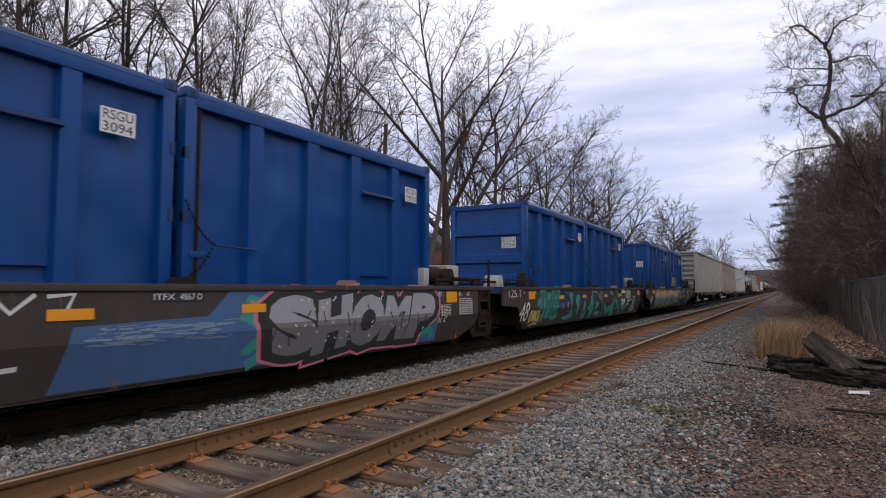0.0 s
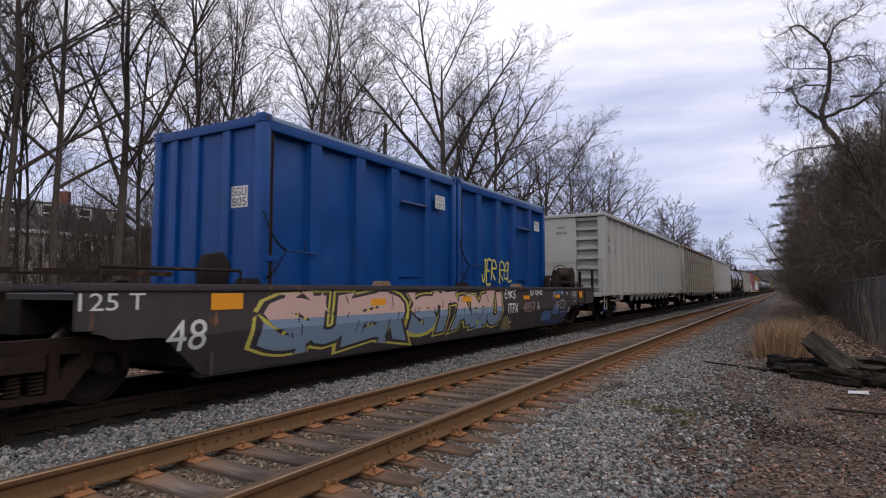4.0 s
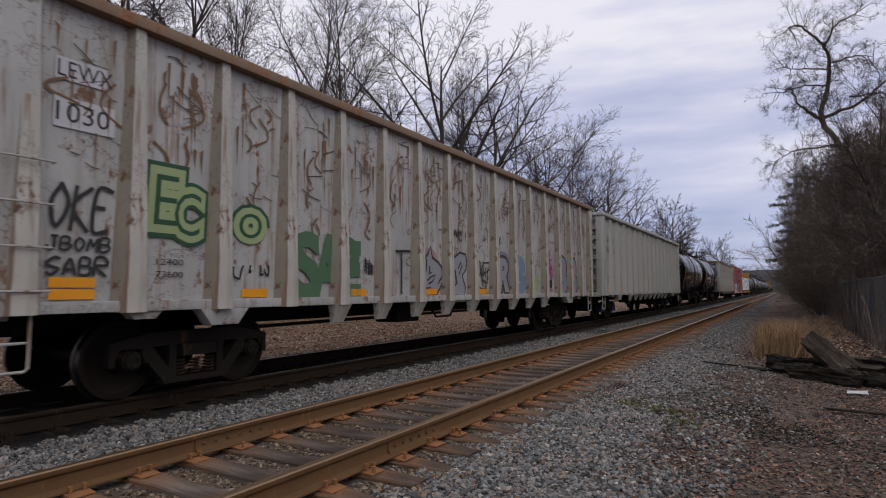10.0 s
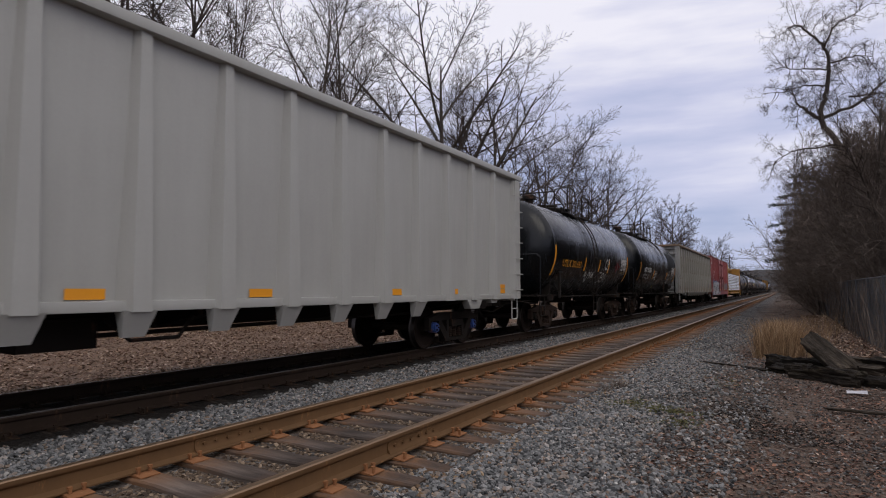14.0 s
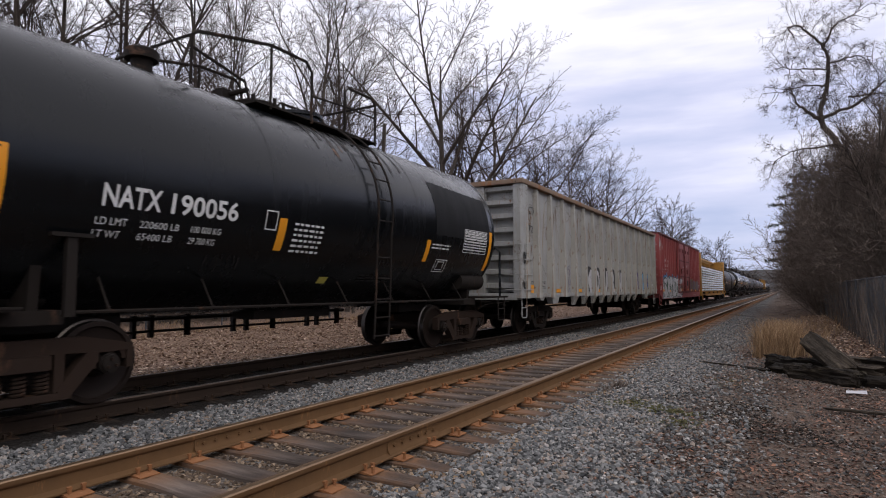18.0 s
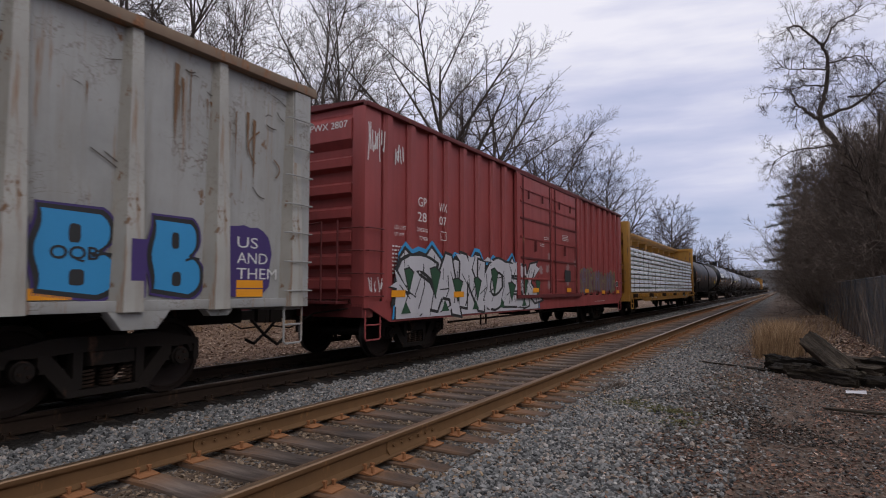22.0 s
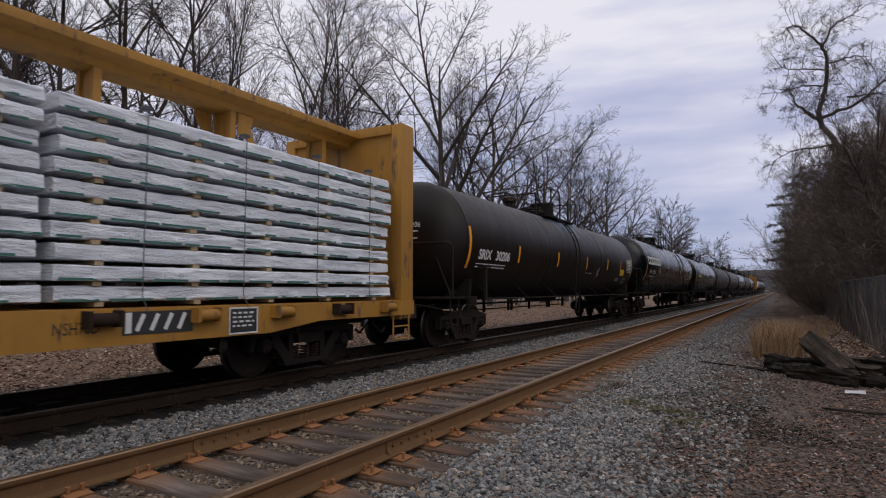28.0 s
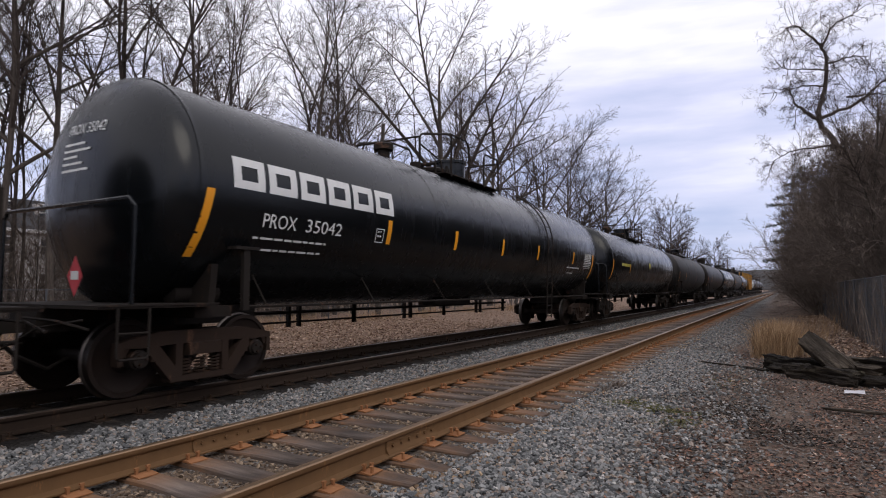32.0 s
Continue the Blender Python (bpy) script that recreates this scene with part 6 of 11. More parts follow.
def well_car(ta, tb, label, seed, main, front_bogie, rear_bogie, end_platform):
    """One unit of an articulated well car between the bogies at ta and tb: two deep plate sides, a floor, and platforms over the bogies."""
    car = rolling("well_car", label, "well car", ta, "well cars")
    L = tb - ta
    last = L + (1.25 if end_platform else -0.30)
    for s in (-1, 1):
        y0, y1 = min(s * 1.50, s * 1.545), max(s * 1.50, s * 1.545)
        lo = 0.24
        if end_platform:
            p = [(0.28, 1.29), (0.28, 0.86), (1.15, 0.82), (1.85, lo), (L - 1.95, lo), (L - 1.1, 0.74), (last, 0.80), (last, 1.29)]
        else:
            p = [(0.28, 1.29), (0.28, 0.86), (1.15, 0.82), (1.85, lo), (L - 1.75, lo), (L - 1.12, 0.48), (L - 1.05, 0.60), (L - 1.05, 1.29)]
        part("side_plate", creased(Geo().prism(p, "y", y0, y1), s), main, car, smooth=False)
        part("top_chord", Geo().box(0.22, last + 0.02, min(s * 1.46, s * 1.575), max(s * 1.46, s * 1.575), 1.25, 1.33), main, car, bevel=0.012)
        part("bottom_chord", Geo().box(1.85, L - 1.85, min(s * 1.20, s * 1.37), max(s * 1.20, s * 1.37), 0.20, 0.27), main, car, bevel=0.01)
        for k in range(5):
            x = 2.5 + (L - 5.0) * k / 4
            part("guide", Geo().prism([(x - 0.14, 1.33), (x + 0.14, 1.33), (x + 0.08, 1.41), (x - 0.08, 1.41)], "y", min(s * 1.32, s * 1.54), max(s * 1.32, s * 1.54)), RUSTY_TOP if k % 2 else STEEL, car, "bolted container guide")
    part("floor", Geo().box(1.9, L - 1.9, -1.3, 1.3, 0.22, 0.30), STEEL, car)
    for a, b in ((0.30, 1.9), (L - 1.9, last - 0.1)):
        part("end_deck", Geo().box(a, b, -1.48, 1.48, 1.16, 1.22), main, car)
        part("end_frame", Geo().box(a, b, -0.45, 0.45, 0.78, 1.16), STEEL, car)
    for a in (1.9, L - 2.0):
        part("bulkhead", Geo().box(a, a + 0.06, -1.48, 1.48, 0.24, 1.20), main, car)
    for k, (xa, xb) in enumerate(((0.5, 2.3), (L - 2.2, L - 0.5))):
        for y in (-1.52, 1.52):
            part("handrail", Geo().tube([(xa, y, 1.30), (xa, y, 1.50), (xb, y, 1.50), (xb, y, 1.30)], 0.022, 6), STEEL, car)
        part("latch_housing", Geo().prism([(xb - 0.42, 1.33), (xb - 0.05, 1.33), (xb - 0.02, 1.60), (xb - 0.14, 1.74), (xb - 0.36, 1.70), (xb - 0.44, 1.5)] if k == 0 else [(xa - 0.02, 1.33), (xa + 0.36, 1.33), (xa + 0.42, 1.5), (xa + 0.30, 1.70), (xa + 0.06, 1.70), (xa - 0.04, 1.55)], "y", -1.36, -1.22), STEEL, car, bevel=0.01)
    if end_platform:
        part("brake_box", Geo().box(L - 1.15, L - 0.72, -0.9, -0.25, 1.22, 1.72), BROWN_STEEL, car, "rust-brown equipment box", bevel=0.02)
    else:
        part("brake_box", Geo().box(L - 2.02, L - 1.52, -1.30, -0.75, 1.36, 1.78).box(L - 1.98, L - 1.90, -1.25, -1.18, 1.22, 1.36).box(L - 1.62, L - 1.54, -1.25, -1.18, 1.22, 1.36), PALE, car, "pale equipment box on legs", bevel=0.025)
        part("signal_box", Geo().prism([(0.72, 1.33), (1.10, 1.33), (1.02, 1.62), (0.80, 1.62)], "y", -1.2, -0.8), PALE, car, "small pale equipment box", bevel=0.015)
    if front_bogie:
        part("air_tank", Geo().lathe([(L - 2.62, 0.001), (L - 2.60, 0.18), (L - 2.06, 0.18), (L - 2.04, 0.001)], "x", 18, (0, -1.05, 1.56)), BROWN_STEEL, car, "rust-brown brake air tank")
        part("valve_box", Geo().box(L - 2.86, L - 2.66, -1.25, -0.85, 1.34, 1.70), PALE, car, "pale valve cover", bevel=0.04)
    part("guard_rail", Geo().box(L - 2.75, L - 1.06, -1.46, -1.40, 1.44, 1.49).box(L - 2.70, L - 2.64, -1.45, -1.41, 1.22, 1.44).box(L - 1.14, L - 1.08, -1.45, -1.41, 1.22, 1.44), BROWN_STEEL, car)
    for a, b in ((0.1, 1.6), (L - 1.6, L - 0.1)):
        part("platform_rail", Geo().box(a, b, -1.15, -1.08, 1.42, 1.48), BROWN_STEEL, car)
    g = Geo()
    for x, hi in ((L - 1.0, 1.52), (L - 0.50, 1.95)):
        g.box(x - 0.025, x + 0.025, -1.56, -1.52, 0.40, hi)
    for z in (0.44, 0.72, 1.0, 1.28, 1.50):
        g.tube([(L - 1.0, -1.54, z), (L - 0.50, -1.54, z)], 0.018, 6)
    if not end_platform:
        part("ladder", g, BROWN_STEEL, car)
    part("end_beam", Geo().box(L - 1.05, L - 0.28, -1.46, -1.36, 0.98, 1.24), BROWN_STEEL, car)
    if front_bogie:
        bogie(car, 0, "brown", "dark")
    if rear_bogie:
        bogie(car, L, "brown", "dark")
    if end_platform:
        g = Geo()
        g.lathe([(L - 1.15, 0.001), (L - 1.14, 0.12), (L - 1.10, 0.16), (L - 0.20, 0.16), (L - 0.16, 0.12), (L - 0.15, 0.001)], "x", 18, (0, -1.0, 1.75))
        part("air_tank", g, BROWN_STEEL, car, "rust-brown brake air tank")
        part("tank_saddle", Geo().box(L - 0.98, L - 0.90, -1.14, -0.86, 1.42, 1.62).box(L - 0.40, L - 0.32, -1.14, -0.86, 1.42, 1.62), BROWN_STEEL, car)
        part("valve_cover", Geo().prism([(L - 1.62, 1.42), (L - 1.18, 1.42), (L - 1.20, 1.52), (L - 1.50, 1.62)], "y", -1.15, -0.80), CREAM, car, "cream valve cover", bevel=0.015)
        part("running_board", Geo().box(L - 2.72, L - 0.12, -1.42, -1.08, 1.42, 1.445), BROWN_STEEL, car)
        part("end_bracket", Geo().prism([(L - 3.02, 1.24), (L - 2.70, 1.24), (L - 2.74, 1.52), (L - 2.90, 1.66), (L - 3.0, 1.62)], "y", -1.40, -1.28), BROWN_STEEL, car, bevel=0.012)
        part("platform_beam", Geo().box(L - 2.1, last, -1.2, -1.1, 1.36, 1.42).box(last - 0.08, last, -1.5, 1.5, 1.05, 1.30), BROWN_STEEL, car)
        for y, h in ((-1.5, 1.95), (-1.05, 1.9), (1.5, 1.9)):
            part("end_stanchion", Geo().box(last + 0.02, last + 0.10, y - 0.04, y + 0.04, 0.9, h), STEEL, car)
        brake_wheel(car, last - 0.35, -0.45, 1.85, STEEL)
        part("gear_housing", Geo().prism([(L - 0.10, 1.30), (L + 0.45, 1.30), (L + 0.42, 1.78), (L + 0.22, 2.02), (L + 0.02, 1.92)], "y", -1.15, -0.70), BROWN_STEEL, car, bevel=0.03)
        part("coupler", COUPLER, parent=car, at=pose(last + 0.02, 0, 0, 0, 0, 180))
        part("stirrup_step", stirrup_mesh(STEEL, 0.5), parent=car, at=pose(last - 0.2, -1.5, 0.35))
        part("brake_hose", Geo().tube([(last, -0.6, 0.9), (last + 0.3, -0.55, 0.5), (last + 0.7, -0.4, 0.42), (last + 1.1, -0.3, 0.7)], 0.025, 6), STEEL, car)
    return car


PL = -1.549      # just proud of a well car's side plate


def reflect(car, spots):
    for x, w, z0, z1 in spots:
        decal(car, "reflector", patch(Geo(), x, x + w, z0, z1, PL - 0.008), ORANGE, "amber reflective strip")


well_d = well_car(-4.05, 12.95, "weathered well car with blue panels and silver graffiti", 1, WELL, True, True, False)
D = 17.0
decal(well_d, "painted_panel", Geo().prism([(D - 9.9, 0.26), (D - 2.75, 0.26), (D - 2.75, 1.24), (D - 7.9, 1.24), (D - 8.2, 0.95), (D - 9.75, 0.90)], "y", PL - 0.001, PL + 0.001), WELL_BLUE, "faded blue painted-over panel")
g = Geo()
sr = random.Random(31)
for k in range(70):
    x, z = D - 9.65 + 1.75 * sr.random(), 0.68 + 0.22 * sr.random()
    ribbon(g, [(x, z), (x + sr.uniform(0.05, 0.35), z + sr.uniform(-0.015, 0.015))], sr.uniform(0.006, 0.024), PL - 0.004 - 0.00003 * k)
    g.hold = True
tagged(decal(well_d, "scuff", g, PALEBLUE, "pale scuffs scraped along the side"), kind="stuff")
g = Geo()
ribbon(g, [(D - 10.7, 1.18), (D - 10.5, 1.25), (D - 10.3, 1.05), (D - 10.1, 1.22)], 0.04, PL - 0.004)
ribbon(g, [(D - 10.0, 1.2), (D - 9.75, 1.22), (D - 9.85, 1.0)], 0.04, PL - 0.004)
ribbon(g, [(D - 11.2, 0.8), (D - 10.7, 1.0), (D - 10.4, 0.7), (D - 10.9, 0.5), (D - 10.2, 0.55)], 0.05, PL - 0.004)
decal(well_d, "graffiti", g, WHITE, "white chalky tag")
reflect(well_d, ((D - 10.0, 0.44, 0.97, 1.08), (D - 7.71, 0.40, 0.97, 1.08), (D - 2.5, 0.44, 1.0, 1.22)))
decal(well_d, "number_panel", patch(Geo(), D - 8.95, D - 8.27, 1.13, 1.24, PL - 0.003), BLACK, "black number panel")
g = Geo()
fitted(g, "ITFX", D - 8.92, D - 8.66, 1.15, 1.22, PL - 0.006)
fitted(g, "4857 D", D - 8.6, D - 8.30, 1.15, 1.22, PL - 0.006)
bars(g, D - 2.7, D - 2.3, 0.72, 0.96, PL - 0.004, 8, RNG, 0.55)
bars(g, D - 1.95, D - 1.35, 0.72, 1.08, PL - 0.004, 9, RNG, 0.55)
for x, word in ((D - 2.68, "40"), (D - 1.86, "45"), (D - 1.50, "48")):
    fitted(g, word, x - 0.14, x, 1.12, 1.22, PL - 0.004)
decal(well_d, "lettering", g, WHITE, "white stencilled marks")


def piece_letters(car, text, x0, x1, z0, z1, rim, line, fill, accent, seed, y=PL, fat=0.10, wild=2, steps=(1.0, 0.72, 0.34), splashes=5, crown=None):
    """Large graffiti letters: a coloured rim, a dark outline, a fill, and accents between."""
    rng = random.Random(seed)
    n = len(text)
    w = (x1 - x0) / n
    layers = [Geo() for _ in range(5)]
    for i, ch in enumerate(text):
        a, b = x0 + w * i - 0.02, x0 + w * (i + 1) + 0.02
        t, s = rng.uniform(-0.14, 0.14), rng.uniform(-0.15, 0.2)
        lo, hi = z0 + rng.uniform(0, 0.06), z1 - rng.uniform(0, 0.08)
        for k, o in enumerate([fat * q for q in steps]):
            fitted(layers[k], ch, a + 0.06, b - 0.06, lo + 0.05, hi - 0.05, y - 0.003 * k, o, s, t, like=ch)
        for _ in range(wild):
            # wedges and arrows that break out of the letter
            cx, cz = rng.uniform(a, b), rng.choice((lo, hi, (lo + hi) / 2)) + rng.uniform(-0.1, 0.1) * (hi - lo)
            q, l, wd = rng.uniform(0, 2 * math.pi), rng.uniform(0.3, 0.5) * (hi - lo), rng.uniform(0.10, 0.18) * (hi - lo)
            for k, grow_by in enumerate(steps):
                e = fat * 0.9 * grow_by * (hi - lo)
                c, s2 = math.cos(q), math.sin(q)
                tri = [(-l / 2 - e, -wd - e), (l / 2 + 1.8 * e, -0.0), (-l / 2 - e, wd + e), (-l / 4, 0.0)]
                tri = [(cx + u * c - w2 * s2, y - 0.003 * k, min(hi + 0.08, max(lo - 0.08, cz + u * s2 + w2 * c))) for u, w2 in tri]
                layers[k].cut().add(tri, [(0, 1, 3), (1, 2, 3)])
        for _ in range(3):
            u0, w0 = rng.uniform(a, b), rng.uniform(lo + 0.1, hi - 0.1)
            ribbon(layers[4], [(u0, w0), (u0 + rng.uniform(-0.1, 0.1), w0 + rng.uniform(0.1, 0.3) * (hi - lo))], 0.022, y - 0.0085)
            layers[4].hold = True
        for _ in range(splashes):
            xx, zz = rng.uniform(a, b), rng.uniform(lo, hi)
            blob(layers[3], xx - 0.05, xx + 0.06, zz - 0.05, zz + 0.08, y - 0.0095, rng, 9, 0.5)
            layers[3].hold = True
    for k, (gg, m, lab) in enumerate(zip(layers, (rim, line, fill, accent, line), ("coloured rim", "dark outline", "letter fill", "paint splashes", "dark inner strokes"))):
        if m:
            if k == 2 and crown:
                # the upper part of each letter in a second colour
                upper = Geo()
                for (va, fa), (vb, fb) in zip(gg.cuts, gg.cuts[1:] + [(len(gg.v), len(gg.f))]):
                    if fb > fa:
                        top = above(Geo().add([(p[0], p[1] - 0.001, p[2]) for p in gg.v[va:vb]], [tuple(i - va for i in f) for f in gg.f[fa:fb]]), (z0 + z1) / 2 + 0.05)
                        upper.cut().add(top.v, top.f)
                decal(car, "graffiti", upper, crown, "paler upper half of large sprayed letters")
            ob = decal(car, "graffiti", gg, m, lab + " of large sprayed letters")
            if k > 2 and ob:
                tagged(ob, kind="stuff")


g = Geo()
for pts in ([(9.95, 0.75), (9.70, 1.0), (9.46, 1.12), (9.42, 1.08)], [(9.9, 0.7), (9.62, 0.80), (9.38, 0.92), (9.34, 0.86)], [(9.9, 0.6), (9.66, 0.60), (9.46, 0.48), (9.44, 0.42)], [(9.9, 0.5), (9.7, 0.38), (9.48, 0.27)], [(13.7, 0.8), (13.98, 1.0), (14.14, 1.14)], [(13.7, 0.7), (13.98, 0.74), (14.12, 0.66)], [(13.7, 0.6), (13.96, 0.48), (14.10, 0.34)]):
    for k, w in ((0, 0.15), (1, 0.09)):
        ribbon(g, smooth_line(pts), w, PL - 0.0030 - 0.0004 * k)
blob(g, 9.72, 10.1, 0.30, 1.1, PL - 0.0028, random.Random(40), 20, 0.2)
blob(g, 13.5, 13.95, 0.35, 1.1, PL - 0.0028, random.Random(41), 20, 0.2)
decal(well_d, "graffiti", g, TEAL, "teal sprayed splash beside the letters")
decal(well_d, "graffiti", blob(Geo(), D - 7.12, D - 3.06, 0.36, 1.16, PL - 0.0055, random.Random(43), 60, 0.05), BLACK, "black ground of the letters")
# greyer fill low down: shade below the side's crease put into the paint
piece_letters(well_d, "SHOMP", D - 7.15, D - 3.02, 0.34, 1.18, PINKRIM, BLACK, SHADEFILL, None, 42, PL - 0.004, 0.10, 0, (2.25, 1.85, 0.75), crown=SILVER)
g = Geo()
rng = random.Random(49)
for i in range(46):
    u0, w0 = D - 7.0 + 4.0 * rng.random(), rng.uniform(0.45, 1.15)
    ribbon(g, [(u0, w0), (u0 + rng.uniform(-0.05, 0.05), w0 + rng.uniform(0.015, 0.05))], 0.02, PL - 0.0125)
    g.hold = True
hand(g, "N2K", D - 2.78, D - 2.45, 0.60, 0.72, PL - 0.006, 0.02, 57)
tagged(decal(well_d, "graffiti", g, WHITE, "white glints on the sprayed letters"), kind="stuff")

well_c = well_car(12.95, 29.90, "brown-grey well car with teal graffiti along its side", 2, WELL, False, True, False)
reflect(well_c, ((1.92, 0.46, 1.0, 1.21), (4.38, 0.44, 0.97, 1.08), (6.74, 0.44, 0.97, 1.08), (9.5, 0.44, 0.97, 1.08), (11.7, 0.44, 0.97, 1.08), (15.2, 0.46, 1.0, 1.2)))
# brush letters: broad teal strokes with brown strokes laid over them
WORD = (("T", 2.75, 3.3, 0.62, 1.10), ("H", 3.25, 3.72, 0.42, 1.18), ("e", 3.72, 4.5, 0.55, 1.16))


def splash(g, pts, y, k=5):
    """A sprayed shape with a soft closed outline through a few corners."""
    n = len(pts)
    out = []
    for i in range(n):
        a, b, c, d = pts[i - 1], pts[i], pts[(i + 1) % n], pts[(i + 2) % n]
        for j in range(k):
            t = j / k
            out.append(tuple(b[q] * (1 - t) + c[q] * t + 0.55 * (t - t * t) * ((b[q] - a[q]) * (1 - t) - (d[q] - c[q]) * t) for q in (0, 1)))
    g.cut()
    return g.add([(x, y, z) for x, z in out], [tuple(range(len(out)))])


g, g2, g3 = Geo(), Geo(), Geo()
for i, (ch, a, b, lo, hi) in enumerate(WORD):
    hand(g, ch, a, b, lo, hi, PL - 0.003, 0.40, 430 + i, 0.05, 0.18, 0.02)
    hand(g2, ch, a, b, lo, hi, PL - 0.006, 0.19, 430 + i, 0.05, 0.18, 0.02)
TEALS = (
    [(5.35, 1.12), (5.52, 1.16), (5.75, 1.13), (5.68, 0.93), (5.66, 0.70), (5.80, 0.50), (5.60, 0.36), (5.22, 0.30), (4.81, 0.40), (5.43, 0.46), (5.53, 0.60), (5.51, 0.83)],
    [(6.03, 0.95), (6.14, 1.02), (6.42, 0.77), (6.45, 0.60), (6.25, 0.42), (6.22, 0.60), (6.05, 0.83)], [(6.16, 1.07), (6.44, 1.08), (6.44, 0.93), (6.32, 0.86)], [(7.01, 0.95), (7.16, 0.54), (6.88, 0.58)],
    [(6.75, 0.62), (6.94, 0.44), (7.24, 0.50), (7.22, 0.33), (7.0, 0.26), (6.89, 0.30)], [(7.50, 0.70), (7.66, 0.80), (7.76, 1.0), (7.96, 1.12), (8.05, 0.81), (8.15, 0.56), (7.91, 0.31), (7.65, 0.31), (7.71, 0.50), (7.39, 0.62)],
    [(8.43, 0.85), (8.79, 0.67), (8.36, 0.54)], [(8.40, 0.45), (8.99, 0.47), (8.91, 0.33), (8.56, 0.33)], [(9.47, 0.75), (10.05, 0.62), (10.58, 0.70), (10.92, 0.90), (11.04, 0.67), (10.48, 0.42), (9.96, 0.33), (9.66, 0.50)],
    [(10.30, 1.20), (10.69, 1.20), (10.84, 1.08), (10.60, 1.05)], [(11.18, 0.98), (11.58, 0.71), (11.24, 0.68)], [(10.57, 0.28), (10.90, 0.92), (10.98, 0.63), (11.06, 0.28)],
    [(11.37, 0.45), (11.45, 0.60), (11.64, 0.66), (11.88, 0.58), (12.09, 0.42), (12.20, 0.28), (11.93, 0.28), (11.80, 0.42), (11.60, 0.53)], [(11.96, 0.65), (12.41, 0.43), (12.80, 0.41), (13.23, 0.56), (12.70, 0.55)],
    [(11.28, 1.24), (11.50, 1.20), (11.70, 1.02), (11.95, 0.88), (11.63, 0.92), (11.50, 1.05)])
SHADES = Geo()
for pts in TEALS:
    cx, cz = sum(q[0] for q in pts) / len(pts), sum(q[1] for q in pts) / len(pts)
    splash(SHADES, [(q[0] + 0.05 + 0.02 * (q[0] - cx), max(0.26, q[1] - 0.045)) for q in pts], PL - 0.0022)
    splash(g, pts, PL - 0.003)
    splash(g2, [(cx + 0.05 + (q[0] - cx) * 0.30, cz - 0.02 + (q[1] - cz) * 0.30) for q in pts], PL - 0.0042) if len(pts) > 8 else None
ribbon(g, smooth_line([(8.38, 1.24), (8.74, 1.05), (9.12, 0.82), (9.38, 0.58), (9.48, 0.30)]), 0.055, PL - 0.0034)
ribbon(g, smooth_line([(11.77, 0.66), (12.22, 0.64), (12.59, 0.55), (13.0, 0.58), (13.58, 0.78), (14.1, 0.79), (14.30, 0.62), (14.22, 0.34)]), 0.075, PL - 0.0034)
ribbon(g, smooth_line([(5.75, 0.28), (5.95, 0.50), (6.2, 0.66)]), 0.04, PL - 0.0034)
decal(well_c, "graffiti", SHADES, PURPLE, "dark purple edge under a teal shape")
rng = random.Random(439)
ribbon(g, smooth_line([(2.6, 0.80), (2.75, 0.95), (3.05, 1.0)]), 0.16, PL - 0.0035)
for i in range(26):
    u0, w0 = rng.uniform(2.8, 12.0), rng.uniform(0.4, 1.2)
    blob(g3, u0 - 0.022, u0 + 0.022, w0 - 0.018, w0 + 0.018, PL - 0.0105, rng, 8, 0.3)
    g3.hold = True
decal(well_c, "graffiti", g, TEAL, "teal glow round brush letters")
decal(well_c, "graffiti", g2, DKTEAL, "darker shading inside a teal shape")
tagged(decal(well_c, "graffiti", g3, LEMON, "pale yellow spray dots"), kind="stuff")
g = Geo()
blob(g, 4.3, 5.35, 0.66, 1.2, PL - 0.0062, random.Random(44))
blob(g, 6.5, 7.4, 0.86, 1.2, PL - 0.006, random.Random(45))
blob(g, 9.3, 10.1, 0.86, 1.2, PL - 0.006, random.Random(46))
decal(well_c, "painted_panel", g, DEEPBLUE, "deep blue patch round a reflector")
g = Geo()
blob(g, 2.2, 3.3, 0.3, 0.62, PL - 0.002, random.Random(47), 24, 0.5)
blob(g, 4.45, 4.95, 0.66, 0.86, PL - 0.0065, random.Random(48), 20, 0.4)
blob(g, 8.75, 9.5, 0.86, 1.23, PL - 0.0018, random.Random(55), 24, 0.35)
blob(g, 11.9, 14.0, 0.66, 1.23, PL - 0.0018, random.Random(56), 30, 0.30)
blob(g, 13.8, 14.6, 0.30, 0.66, PL - 0.0018, random.Random(58), 24, 0.45)
blob(g, 10.5, 11.2, 0.26, 0.40, PL - 0.0018, random.Random(59), 24, 0.35)
decal(well_c, "graffiti", g, HAZE, "dusty lilac haze")
g = Geo()
fitted(g, "125.T", 0.62, 1.46, 1.06, 1.26, PL - 0.004)
fitted(g, "48", 1.36, 2.02, 0.42, 0.92, PL - 0.004, 0.0, 0.3)
for x, s in ((1.68, "48"), (2.08, "45"), (2.48, "40")):
    fitted(g, s, x - 0.12, x, 1.13, 1.22, PL - 0.004)
fitted(g, "E", 5.15, 5.25, 0.72, 0.86, PL - 0.010)
fitted(g, "ITFX", 7.93, 8.13, 1.14, 1.21, PL - 0.010)
fitted(g, "4857", 8.2, 8.40, 1.14, 1.21, PL - 0.010)
bars(g, 13.1, 13.6, 0.55, 1.15, PL - 0.004, 10, RNG)
bars(g, 14.2, 14.7, 0.55, 0.95, PL - 0.004, 8, RNG)
hand(g, "DON'T PUSH", 13.95, 14.75, 0.40, 0.52, PL - 0.004, 0.018, 53)
